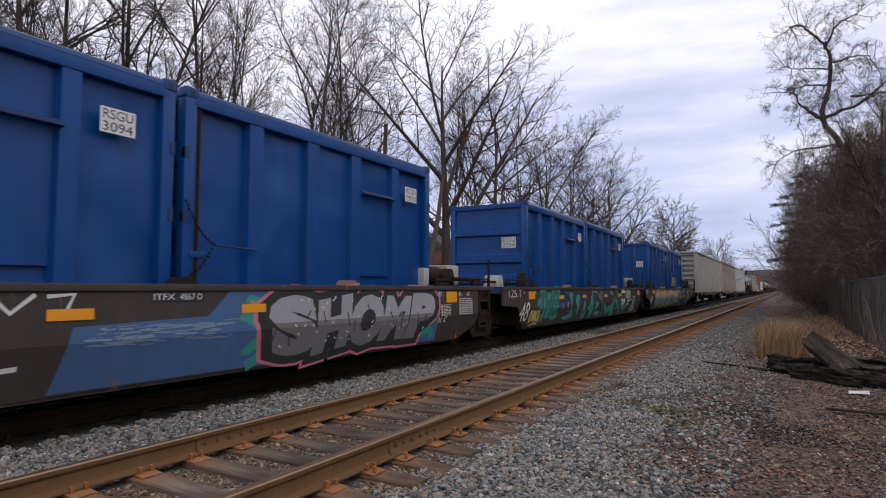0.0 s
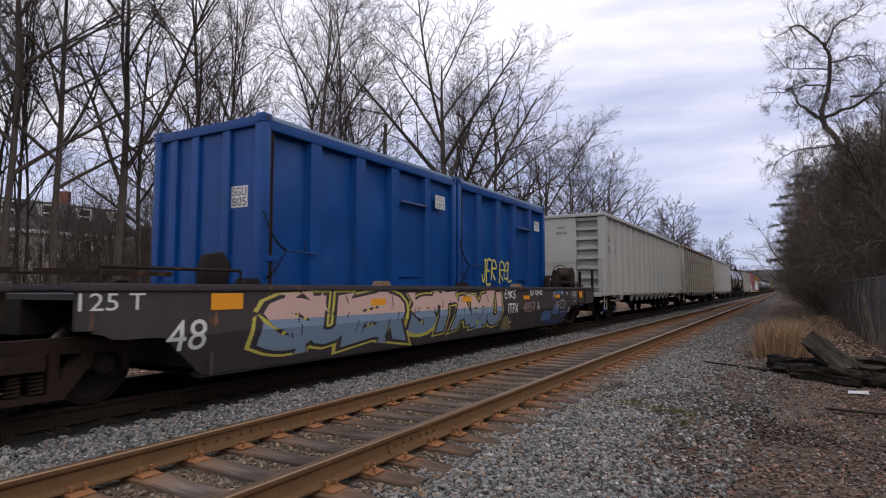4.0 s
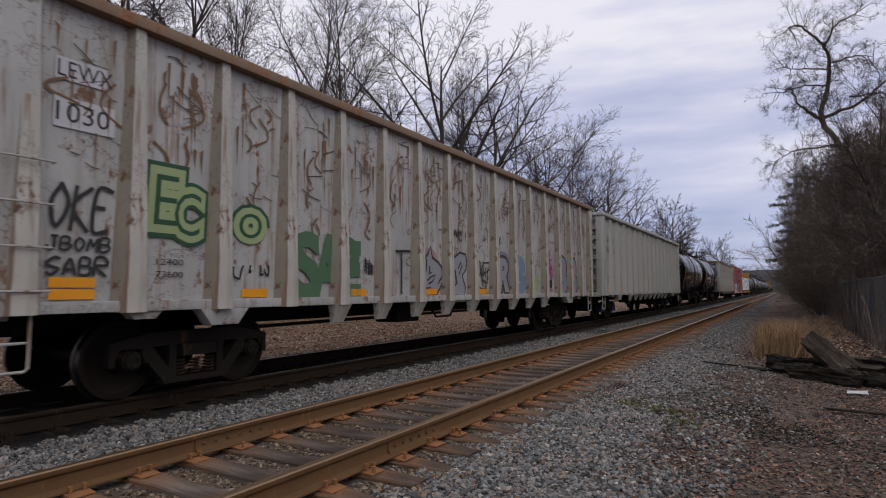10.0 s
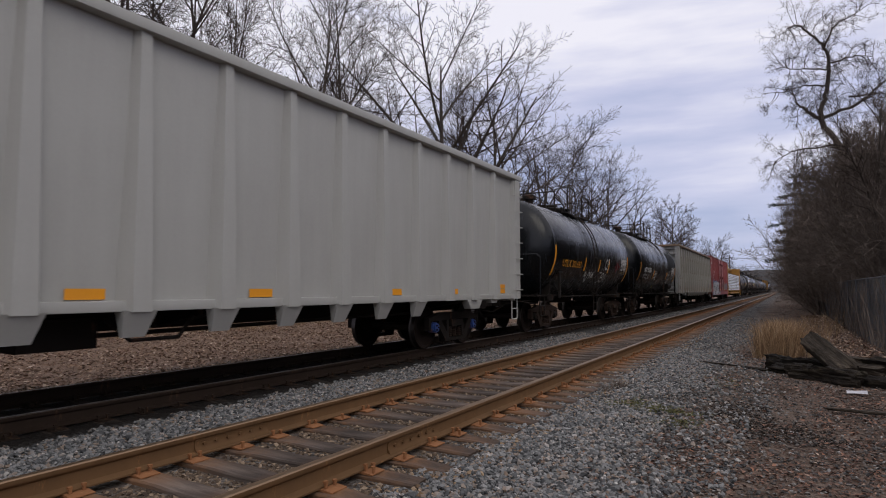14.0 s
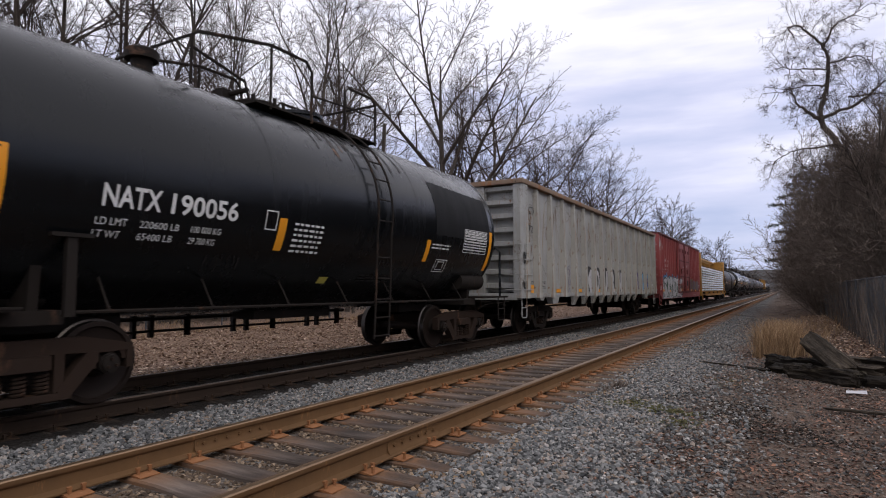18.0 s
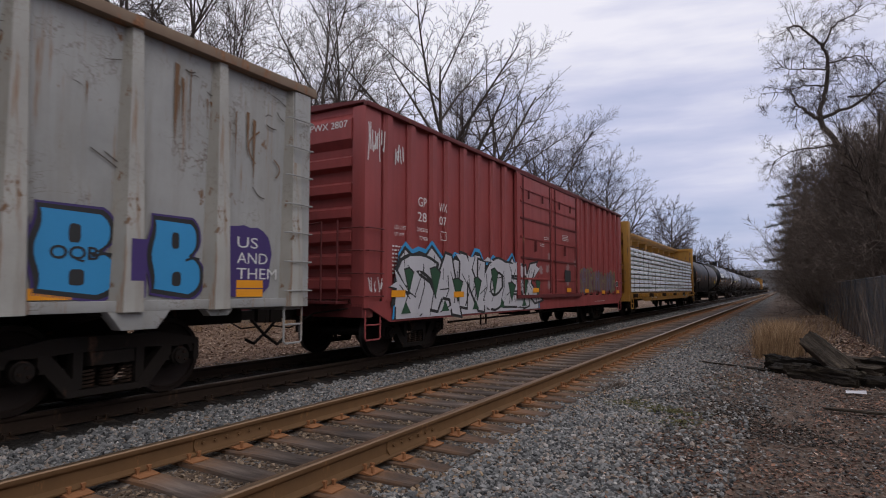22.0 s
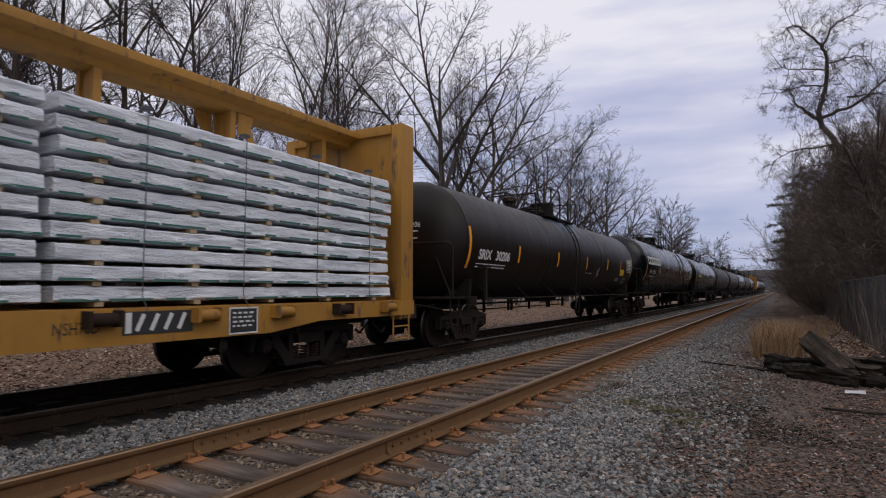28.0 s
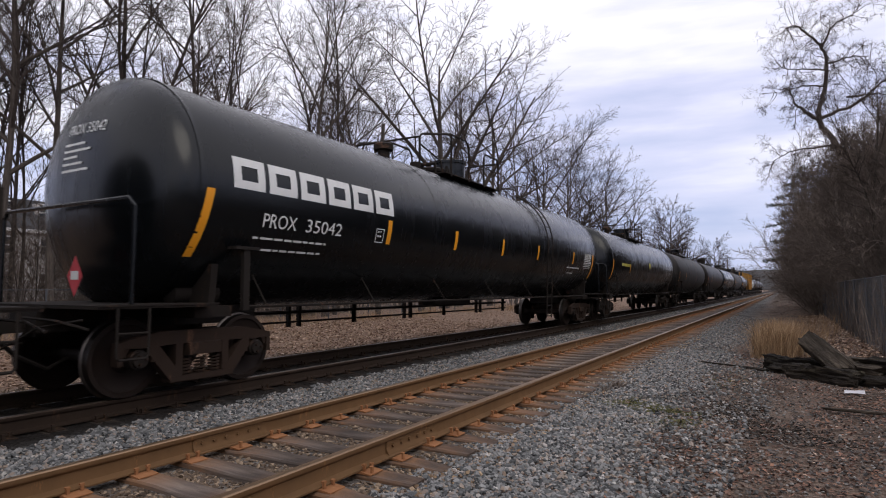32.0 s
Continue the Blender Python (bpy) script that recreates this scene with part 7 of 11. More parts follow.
hand(g, "ME..CAUSE I'M", 13.9, 14.9, 0.28, 0.38, PL - 0.004, 0.018, 54)
decal(well_c, "lettering", g, WHITE, "white stencilled marks")
g = Geo()
hand(g, "ONAKA", 2.08, 2.82, 0.36, 0.70, PL - 0.011, 0.055, 50, 0.1, 0.12)
ribbon(g, [(2.2, 0.28), (2.5, 0.33), (2.75, 0.31)], 0.045, PL - 0.011)
hand(g, "LERSH", 12.98, 13.75, 0.92, 1.22, PL - 0.006, 0.06, 51, 0.1, 0.12)
decal(well_c, "graffiti", g, LEMON, "yellow sprayed tag")
g = Geo()
g.lathe([(PL - 0.012, 0.0), (PL - 0.012, 0.39)], "y", 32, (12.44, 0, 0.93))
decal(well_c, "painted_clock", g, BLACK, "black rim of a painted clock face")
g = Geo()
g.lathe([(PL - 0.015, 0.0), (PL - 0.015, 0.36)], "y", 32, (12.44, 0, 0.93))
decal(well_c, "painted_clock", g, WHITE, "white painted clock face")
g = Geo()
blob(g, 12.10, 12.78, 0.86, 1.12, PL - 0.018, random.Random(52), 20, 0.05)
decal(well_c, "painted_clock", g, BLUE, "blue band on the clock face")
g = Geo()
fitted(g, "12", 12.38, 12.50, 1.18, 1.26, PL - 0.020)
fitted(g, "GET", 12.26, 12.60, 0.71, 0.82, PL - 0.020)
fitted(g, "ILL!", 12.32, 12.60, 0.60, 0.70, PL - 0.020)
ribbon(g, [(12.44, 0.84), (12.44, 1.16)], 0.02, PL - 0.020)
for k in range(12):
    a = k * math.pi / 6
    ribbon(g, [(12.44 + 0.30 * math.cos(a), 0.93 + 0.30 * math.sin(a)), (12.44 + 0.345 * math.cos(a), 0.93 + 0.345 * math.sin(a))], 0.016, PL - 0.020)
decal(well_c, "painted_clock", g, BLACK, "black figures on the clock face")

well_a = well_car(29.90, 46.75, "navy and brown well car with pastel graffiti and rusted end", 3, WELL_NAVY, False, True, True)
reflect(well_a, ((1.84, 0.48, 1.02, 1.22), (5.0, 0.42, 1.0, 1.11), (8.2, 0.42, 1.0, 1.11), (11.59, 0.44, 1.0, 1.10), (14.05, 0.42, 1.0, 1.11), (16.29, 0.46, 1.0, 1.20)))
wr = random.Random(65)
for a, b, lo, hi, m, lab in ((10.4, 13.4, 0.62, 1.22, WELL, "brown grime patch"), (13.0, 13.9, 0.34, 0.66, WELL_BLUE, "faded blue patch"), (13.85, 14.45, 0.50, 0.80, WELL_BLUE, "faded blue patch"), (14.42, 15.26, 0.40, 0.66, DEEPBLUE, "deep blue repainted patch"), (13.2, 15.4, 0.26, 0.36, DEEPBLUE, "deep blue repainted patch"), (14.05, 14.9, 1.10, 1.235, WELL_BLUE, "faded blue patch"), (15.2, 17.6, 0.80, 1.23, WELL, "brown grime patch"), (0.4, 2.6, 0.7, 1.22, WELL, "brown grime patch"), (15.62, 16.2, 0.93, 0.99, DEEPBLUE, "deep blue repainted patch"), (16.35, 16.95, 0.70, 0.80, DEEPBLUE, "deep blue repainted patch")):
    g = Geo()
    blob(g, a, b, lo, hi, PL - 0.0012, wr, 40, 0.22)
    decal(well_a, "painted_panel", g, m, lab)
piece_letters(well_a, "SUER", 2.75, 6.1, 0.42, 1.20, LEMON, WELL_NAVY, PALEBLUE, None, 60, PL, 0.10, 2, (1.75, 1.35, 0.8), 5, PEACH)
piece_letters(well_a, "STAMU", 6.3, 10.2, 0.42, 1.20, LEMON, WELL_NAVY, PALEBLUE, None, 64, PL, 0.10, 2, (1.6, 1.3, 0.8), 5, PEACH)
g = Geo()
fitted(g, "125 T", 0.30, 1.0, 1.05, 1.23, PL - 0.004)
fitted(g, "48", 1.27, 1.80, 0.56, 0.92, PL - 0.004)
fitted(g, "ITFX", 10.62, 11.24, 0.68, 0.91, PL - 0.006, 0.02)
fitted(g, "A", 12.59, 12.76, 0.69, 0.92, PL - 0.004)
for x, z, s in ((13.98, 1.10, "40"), (13.98, 0.97, "20"), (14.74, 1.12, "45"), (15.19, 1.12, "48")):
    fitted(g, s, x - 0.13, x, z, z + 0.095, PL - 0.004)
    if s != "20":
        patch(g, x + 0.015, x + 0.035, z - 0.04, z + 0.10, PL - 0.004)
patch(g, 13.85, 14.0, 1.08, 1.09, PL - 0.004)
bars(g, 14.10, 14.42, 0.66, 0.90, PL - 0.004, 6, RNG, 0.4)
bars(g, 15.62, 16.10, 0.98, 1.20, PL - 0.004, 5, RNG, 0.4)
bars(g, 14.62, 15.04, 0.54, 0.58, PL - 0.004, 1, RNG, 0.4)
bars(g, 15.85, 16.10, 0.84, 0.90, PL - 0.004, 1, RNG, 0.4)
hand(g, "TUITUPSK", 12.03, 13.0, 1.10, 1.24, PL - 0.004, 0.028, 61)
hand(g, "EMKS", 10.42, 11.1, 1.04, 1.24, PL - 0.004, 0.035, 62)
ribbon(g, smooth_line([(10.75, 0.56), (10.86, 0.44), (10.98, 0.46)]), 0.02, PL - 0.004)
patch(g, 14.55, 14.98, 0.68, 0.70, PL - 0.004)
patch(g, 14.55, 14.98, 0.92, 0.94, PL - 0.004)
patch(g, 14.55, 14.57, 0.68, 0.94, PL - 0.004)
patch(g, 14.96, 14.98, 0.68, 0.94, PL - 0.004)
patch(g, 14.76, 14.775, 0.68, 0.94, PL - 0.004)
decal(well_a, "lettering", g, WHITE, "white stencilled marks")
decal(well_a, "placard", patch(Geo(), 15.31, 15.47, 0.54, 0.72, PL - 0.004), CREAM, "pale paper placard")
part("placard_frame", Geo().box(16.28, 16.31, PL - 0.03, PL + 0.01, 0.78, 1.235).box(16.99, 17.02, PL - 0.03, PL + 0.01, 0.78, 1.235).box(16.31, 16.99, PL - 0.03, PL + 0.01, 0.78, 0.81), BROWN_STEEL, well_a)
decal(well_a, "number_panel", blob(Geo(), 10.50, 11.42, 0.62, 0.98, PL - 0.003, random.Random(66), 24, 0.10), BLACK, "black number panel")
g = Geo()
for a, b, lo, hi in ((10.42, 10.72, 0.26, 0.62), (10.6, 10.9, 0.26, 0.46), (10.8, 11.04, 0.26, 0.36)):
    blob(g, a, b, lo, hi, PL - 0.0035, random.Random(67), 20, 0.08)
decal(well_a, "graffiti", g, OLDYELLOW, "mustard cloud at the foot of the side")
g = Geo()
fitted(g, "4857", 11.59, 12.42, 0.66, 0.93, PL - 0.004)
decal(well_a, "lettering", g, SALMON, "faded salmon car number")

# ---- boxcar ----
BX_L = 17.85
box = rolling("boxcar", "faded red steel boxcar with large silver graffiti", "boxcar", 154.65)
RIBS = [0.69, 1.45, 2.24, 2.83, 3.54, 4.26, 5.03, 5.72, 12.15, 12.85, 13.65, 14.45, 15.25, 16.05, 16.85, 17.4]
for s in (-1, 1):
    m = 1 if s < 0 else -1
    part("side_sheet", Geo().box(0.03, BX_L - 0.03, min(s * 1.46, s * 1.48), max(s * 1.46, s * 1.48), 1.02, 4.36), RED, box)
    for x in RIBS:
        part("rib_flange", Geo().box(x - 0.15, x + 0.15, min(s * 1.48, s * 1.52), max(s * 1.48, s * 1.52), 1.06, 4.34), RED, box)
    part("side_sill", Geo().prism([(0.1, 1.06), (0.1, 0.98), (0.75, 0.70), (BX_L - 0.75, 0.70), (BX_L - 0.1, 0.98), (BX_L - 0.1, 1.06)], "y", min(s * 1.505, s * 1.545), max(s * 1.505, s * 1.545)), RED, box)
    part("eave", Geo().box(0, BX_L, min(s * 1.49, s * 1.60), max(s * 1.49, s * 1.60), 4.34, 4.43), RED_DARK, box, bevel=0.015)
    rib = Geo().prism([(-0.11, 0.0), (-0.075, -0.046), (0.075, -0.046), (0.11, 0.0)], "z", 1.06, 4.34).mesh("side_rib", RED)
    for x in RIBS:
        part("side_rib", rib, parent=box, at=pose(x, s * 1.52, 0, 0, 0, 0 if s < 0 else 180))
    for a, b in ((6.55, 9.0), (9.06, 11.5)):
        d = part("sliding_door", Geo().box(a, b, min(s * 1.53, s * 1.575), max(s * 1.53, s * 1.575), 1.12, 4.30), RED, box, bevel=0.01)
        for z in (1.55, 2.1, 2.65, 3.15, 3.6, 3.95):
            part("door_rib", Geo().box(a + 0.06, b - 0.06, min(s * 1.576, s * 1.60), max(s * 1.576, s * 1.60), z - 0.025, z + 0.025), RED_DARK if z in (2.1, 3.15) else RED, d)
        for k in (0.08, 0.92):
            x = a + (b - a) * k
            part("lock_bar", Geo().tube([(x, s * 1.61, 1.15), (x, s * 1.61, 4.25)], 0.018, 6), RED_DARK, d)
        part("door_handle", Geo().box(a + 1.0, a + 1.04, min(s * 1.60, s * 1.66), max(s * 1.60, s * 1.66), 2.3, 2.6).box(a + 0.55, a + 0.60, min(s * 1.60, s * 1.64), max(s * 1.60, s * 1.64), 3.70, 3.92).box(a + 1.6, a + 1.65, min(s * 1.60, s * 1.64), max(s * 1.60, s * 1.64), 3.70, 3.92), RED_DARK, d)
    part("door_track", Geo().box(6.3, 11.8, min(s * 1.53, s * 1.63), max(s * 1.53, s * 1.63), 1.03, 1.12).box(6.3, 11.8, min(s * 1.53, s * 1.60), max(s * 1.53, s * 1.60), 4.30, 4.345), RED_DARK, box)
    for x in (6.45, 11.6):
        part("door_post", Geo().box(x - 0.1, x + 0.1, min(s * 1.52, s * 1.60), max(s * 1.52, s * 1.60), 1.06, 4.34), RED, box)
part("roof", Geo().prism([(-1.58, 4.41), (1.58, 4.41), (1.50, 4.45), (0, 4.54), (-1.50, 4.45)], "x", 0.0, BX_L), RED_DARK, box)
part("floor", Geo().box(0.1, BX_L - 0.1, -1.5, 1.5, 1.0, 1.1), STEEL, box)
part("centre_sill", Geo().box(0.1, BX_L - 0.1, -0.35, 0.35, 0.72, 1.0), STEEL, box)
part("brake_rigging", Geo().tube([(3.6, -1.1, 0.55), (13.6, -1.1, 0.60)], 0.025, 6).tube([(5.2, -1.1, 0.95), (5.2, -1.1, 0.42), (5.5, -1.1, 0.42), (5.5, -1.1, 0.95)], 0.02, 6).box(8, 9.2, -0.8, -0.3, 0.55, 0.72), STEEL, box)
for e, sgn in ((0.0, 1), (BX_L, -1)):
    part("end_wall", Geo().box(min(e + sgn * 0.10, e + sgn * 0.14), max(e + sgn * 0.10, e + sgn * 0.14), -1.5, 1.5, 1.0, 4.40), RED, box)
    for s in (-1, 1):
        part("corner_post", Geo().box(min(e, e + sgn * 0.45), max(e, e + sgn * 0.45), min(s * 1.26, s * 1.545), max(s * 1.26, s * 1.545), 0.95, 4.36), RED, box, bevel=0.03)
    for z in (1.35, 1.75, 2.15, 2.55, 2.97, 3.42, 3.98):
        h = 0.30 if z > 3.9 else 0.13
        part("end_corrugation", Geo().prism([(e + sgn * 0.10, z - h), (e - sgn * 0.02, z - h * 0.55), (e - sgn * 0.02, z + h * 0.55), (e + sgn * 0.10, z + h)][::sgn], "y", -1.255, 1.255), RED, box)
    part("end_sill", Geo().box(min(e, e + sgn * 0.3), max(e, e + sgn * 0.3), -1.5, 1.5, 0.80, 1.02), RED_DARK, box)
    rm = rung_mesh(0.42, RED_DARK)
    for k in range(4):
        part("grab_iron", rm, parent=box, at=pose(e + sgn * 0.24, -1.545, 1.15 + 0.38 * k))
        part("grab_iron", rm, parent=box, at=pose(e, -1.3 if sgn > 0 else 1.3, 1.15 + 0.38 * k, 0, 0, -90 * sgn))
    part("crossover_rail", Geo().tube([(e - sgn * 0.02, -0.75, 1.0), (e - sgn * 0.16, -0.75, 1.0), (e - sgn * 0.16, -0.75, 2.4), (e - sgn * 0.16, 1.2, 2.25), (e - sgn * 0.02, 1.2, 2.25)], 0.018, 6).tube([(e - sgn * 0.16, -1.1, 1.0), (e - sgn * 0.16, -1.1, 2.42)], 0.018, 6), RED_DARK, box)
    part("crossover_step", Geo().box(min(e, e - sgn * 0.3), max(e, e - sgn * 0.3), -1.2, 1.2, 1.03, 1.07), RED_DARK, box)
    part("stirrup_step", stirrup_mesh(RED, 0.5, 0.42), parent=box, at=pose(e + sgn * 0.30, -1.5, 0.42))
    part("coupler", COUPLER, parent=box, at=pose(e, 0, 0, 0, 0, 0 if sgn > 0 else 180))
    bogie(box, e + sgn * 2.3, "dark", "dark")
brake_wheel(box, -0.12, 0.7, 1.85, RED_DARK)
BS = -1.568
g = Geo()
for s, a, b, c, d in (("GP", 1.62, 1.92, 2.84, 3.02), ("28", 1.60, 1.92, 2.55, 2.73), ("WX", 2.40, 2.72, 2.83, 3.0), ("07", 2.41, 2.70, 2.56, 2.73), ("205500", 1.58, 1.96, 2.36, 2.43), ("77400", 1.66, 1.96, 2.20, 2.27), ("LD LMT", 0.83, 1.2, 2.34, 2.41), ("LT WT", 0.83, 1.14, 2.22, 2.28)):
    fitted(g, s, a, b, c, d, BS)
rng = random.Random(70)
bars(g, 9.9, 10.5, 2.75, 2.95, -1.606, 4, rng)
bars(g, 8.3, 8.7, 2.66, 2.76, -1.606, 2, rng)
bars(g, 7.95, 8.3, 2.45, 2.55, -1.606, 2, rng)
bars(g, 13.6, 15.0, 0.80, 0.84, -1.548, 1, rng)
scrawl(g, 0.05, 0.55, 3.35, 4.15, -1.55, rng, 8, 0.025)
scrawl(g, 0.85, 1.2, 3.4, 3.9, -1.524, rng, 5, 0.025)
scrawl(g, 0.08, 0.5, 1.1, 1.5, -1.55, rng, 5, 0.022)
for a, b, c, d in ((2.46, 2.69, 2.25, 2.265), (2.46, 2.69, 2.415, 2.43), (2.46, 2.475, 2.25, 2.43), (2.675, 2.69, 2.25, 2.43)):
    patch(g, a, b, c, d, BS)
bars(g, 0.82, 1.22, 1.50, 2.05, -1.5235, 8, rng)
decal(box, "lettering", g, WHITE, "white stencilled lettering and scrawls")
g = Geo()
fitted_end(g, "GPWX 2807", -0.2, -1.18, 4.02, 4.14, -0.026)
decal(box, "lettering", g, WHITE, "white car number on the end")
# one broad block-letter piece: jagged blue rim, black line, pale fill broken by black strokes and green wedges
prng = random.Random(71)
tops = [(0.95 + 0.233 * i, 1.84 + (0.10 if i % 4 in (1, 2) else -0.05) + prng.uniform(-0.10, 0.12)) for i in range(30)]
for k, (out, mat, lab) in enumerate(((0.11, SKYBLUE, "bright blue jagged rim"), (0.055, BLACK, "black outline"), (0.0, PALESILVER, "pale silver fill"))):
    g = Geo()
    poly = [(0.88 - out, 0.74)] + [(7.86 + out, 0.74), (7.90 + out, 1.35 + out)] + [(x + prng.uniform(-0.02, 0.02), z + out * 1.5) for x, z in tops[::-1]]
    g.prism(poly, "y", BS - 0.0015 - 0.002 * k, BS - 0.002 * k)
    decal(box, "graffiti", g, mat, lab + " of large block letters")
piece_letters(box, "SANCEK", 0.98, 7.85, 0.84, 1.95, None, BLACK, PALESILVER, None, 71, BS - 0.005, 0.16, 3, (1.0, 0.62, 0.36))
g, g2, g3 = Geo(), Geo(), Geo()
for i in range(15):
    x = 1.1 + 0.47 * i + prng.uniform(-0.06, 0.06)
    lean = prng.choice((-0.35, -0.2, 0.2, 0.35))
    za, zb = prng.uniform(0.84, 1.1), prng.uniform(1.55, 1.85)
    ribbon(g, [(x, za), (x + lean * 0.6, (za + zb) / 2), (x + lean * 0.2 + 0.1, zb)], 0.03, BS - 0.0125)
    ribbon(g, [(x - 0.15, prng.uniform(1.0, 1.7)), (x + 0.2, prng.uniform(1.0, 1.7))], 0.025, BS - 0.013)
    if i % 2 == 0:
        cx, cz, w, h = x + 0.16, prng.uniform(1.2, 1.5), prng.uniform(0.14, 0.22), prng.uniform(0.22, 0.36)
        for gg, e, yy in ((g2, 0.03, BS - 0.0145), (g3, 0.0, BS - 0.0165)):
            gg.cut().add([(cx - w - e, yy, cz + h * 0.7 + e), (cx - e * 0.3, yy, cz - h - e * 1.6), (cx + w + e, yy, cz + h * 0.5 + e), (cx, yy, cz + h * 0.85 + e)], [(0, 1, 2, 3)])
    if i % 3 == 0:
        g3.cut().add([(x - 0.1, BS - 0.0165, 0.83), (x + 0.22, BS - 0.0165, 0.83), (x + 0.05, BS - 0.0165, 1.05)], [(0, 1, 2)])
decal(box, "graffiti", g, BLACK, "black stroke between block letters")
decal(box, "graffiti", g2, BLACK, "black edge of a green wedge")
decal(box, "graffiti", g3, DKGREEN, "dark green wedge among block letters")
# a faded old piece: scrubbed grey grounds with lilac and dull yellow letters
for i in range(12):
    x = 11.75 + 0.40 * i
    g = Geo()
    blob(g, x - 0.04, x + 0.40, 1.10 + prng.uniform(0, 0.06), 2.0 - prng.uniform(0, 0.16), BS - 0.001 - 0.0002 * (i % 2), prng, 26, 0.30)
    decal(box, "graffiti", g, SCRUBBED, "scrubbed grey ground of an old tag")
    g = Geo()
    hand(g, "SEDRIHIHIHDe"[i], x + 0.02, x + 0.46, 1.16, 1.94, BS - 0.004, 0.12, 700 + i, 0.02, 0.2, 0.1)
    decal(box, "graffiti", g, (OLDYELLOW, HAZE, OLDYELLOW, OLDYELLOW)[i % 4], "faded letter of an old tag")
    g = Geo()
    hand(g, "SEDRIHIHIHDe"[i], x + 0.05, x + 0.49, 1.14, 1.92, BS - 0.0065, 0.022, 700 + i, 0.02, 0.2, 0.1)
    decal(box, "graffiti", g, (PURPLE, SCRUBBED)[i % 2], "faded outline of an old tag")
g = Geo()
for k in range(9):
    x, z = rng.uniform(6.9, 11.3), rng.uniform(1.3, 2.2)
    blob(g, x - 0.15, x + 0.2, z - 0.12, z + 0.2, -1.5785, rng, 14, 0.6)
decal(box, "graffiti", g, SALMON, "scrubbed pink patches of old paint")
for x, z in ((0.72, 1.13), (2.98, 1.1), (7.4, 1.18), (10.3, 1.18), (12.32, 1.15), (14.5, 1.1), (16.7, 1.1)):
    decal(box, "reflector", patch(Geo(), x, x + 0.44, z, z + 0.12, BS - 0.035 if 6.5 < x < 11.5 else BS - 0.019), ORANGE, "amber reflective strip")
decal(box, "vent_panel", patch(Geo(), 10.12, 10.7, 1.5, 1.86, -1.604), BLACK, "black square panel on the door")
decal(box, "data_panel", patch(Geo(), 16.65, 17.05, 1.38, 1.58, BS - 0.002), WHITE, "white data panel")
for k in range(2):
    decal(box, "data_panel", patch(Geo(), 16.67 + 0.19 * k, 16.84 + 0.19 * k, 1.40, 1.56, BS - 0.004), BLACK, "black field of the data panel")

# ---- centrebeam flatcar with wrapped lumber ----
CB_L = 21.95
cb = rolling("centrebeam_flatcar", "yellow centrebeam flatcar loaded with wrapped lumber", "flatcar", 174.25)
part("deck", Geo().box(0.0, CB_L, -1.42, 1.42, 0.98, 1.07), YELLOW, cb)
for s in (-1, 1):
    part("side_sill", Geo().prism([(0.0, 1.06), (0.0, 0.80), (2.6, 0.80), (3.6, 0.68), (CB_L - 3.6, 0.68), (CB_L - 2.6, 0.80), (CB_L, 0.80), (CB_L, 1.06)], "y", min(s * 1.42, s * 1.47), max(s * 1.42, s * 1.47)), YELLOW, cb)
    for k in range(17):
        x = 0.9 + k * (CB_L - 1.8) / 16
        part("winch", Geo().lathe([(x - 0.14, 0.001), (x - 0.14, 0.07), (x + 0.14, 0.07), (x + 0.14, 0.001)], "x", 10, (0, s * 1.54, 0.96)).box(x - 0.18, x - 0.14, s * 1.53 - 0.09, s * 1.53 + 0.09, 0.88, 1.05).box(x + 0.14, x + 0.18, s * 1.53 - 0.09, s * 1.53 + 0.09, 0.88, 1.05), YELLOW if k % 3 else BROWN_STEEL, cb, "tie-down winch")
part("centre_sill", Geo().box(0.1, CB_L - 0.1, -0.3, 0.3, 0.62, 0.98), STEEL, cb)
part("top_beam", Geo().prism([(-0.22, 4.03), (0.22, 4.03), (0.24, 4.12), (0.46, 4.18), (0.46, 4.30), (-0.46, 4.30), (-0.46, 4.18), (-0.24, 4.12)], "x", 0.5, CB_L - 0.4), YELLOW, cb, bevel=0.012)
post = Geo().box(-0.05, 0.05, -0.20, -0.12, 1.07, 4.03).box(-0.05, 0.05, 0.12, 0.20, 1.07, 4.03).box(-0.012, 0.012, -0.12, 0.12, 1.07, 4.03).mesh("beam_post", YELLOW)
gus = Geo()
arc = [(0.30 * math.cos(a), -0.34 * math.sin(a)) for a in [math.pi * i / 16 for i in range(9)]]
gus.prism(([(0, 0)] + arc)[::-1], "y", -0.012, 0.012)
gusset = gus.mesh("gusset_plate", YELLOW)
for k in range(20):
    x = 0.87 + 1.05 * k
    if x < CB_L - 0.5 and k % 2:
        part("beam_post", post, parent=cb, at=(x, 0, 0))
        if k % 4 == 1:
            part("diagonal_brace", Geo().prism([(x + 0.10, 4.02), (x + 0.26, 4.02), (x + 0.62, 3.20), (x + 0.52, 3.20)][::-1], "y", -0.20, -0.16), YELLOW, cb)
            part("gusset_plate", gusset, parent=cb, at=pose(x + 0.09, -0.2, 4.02))
            part("gusset_plate", gusset, parent=cb, at=pose(x - 0.09, 0.2, 4.02, 0, 0, 180))
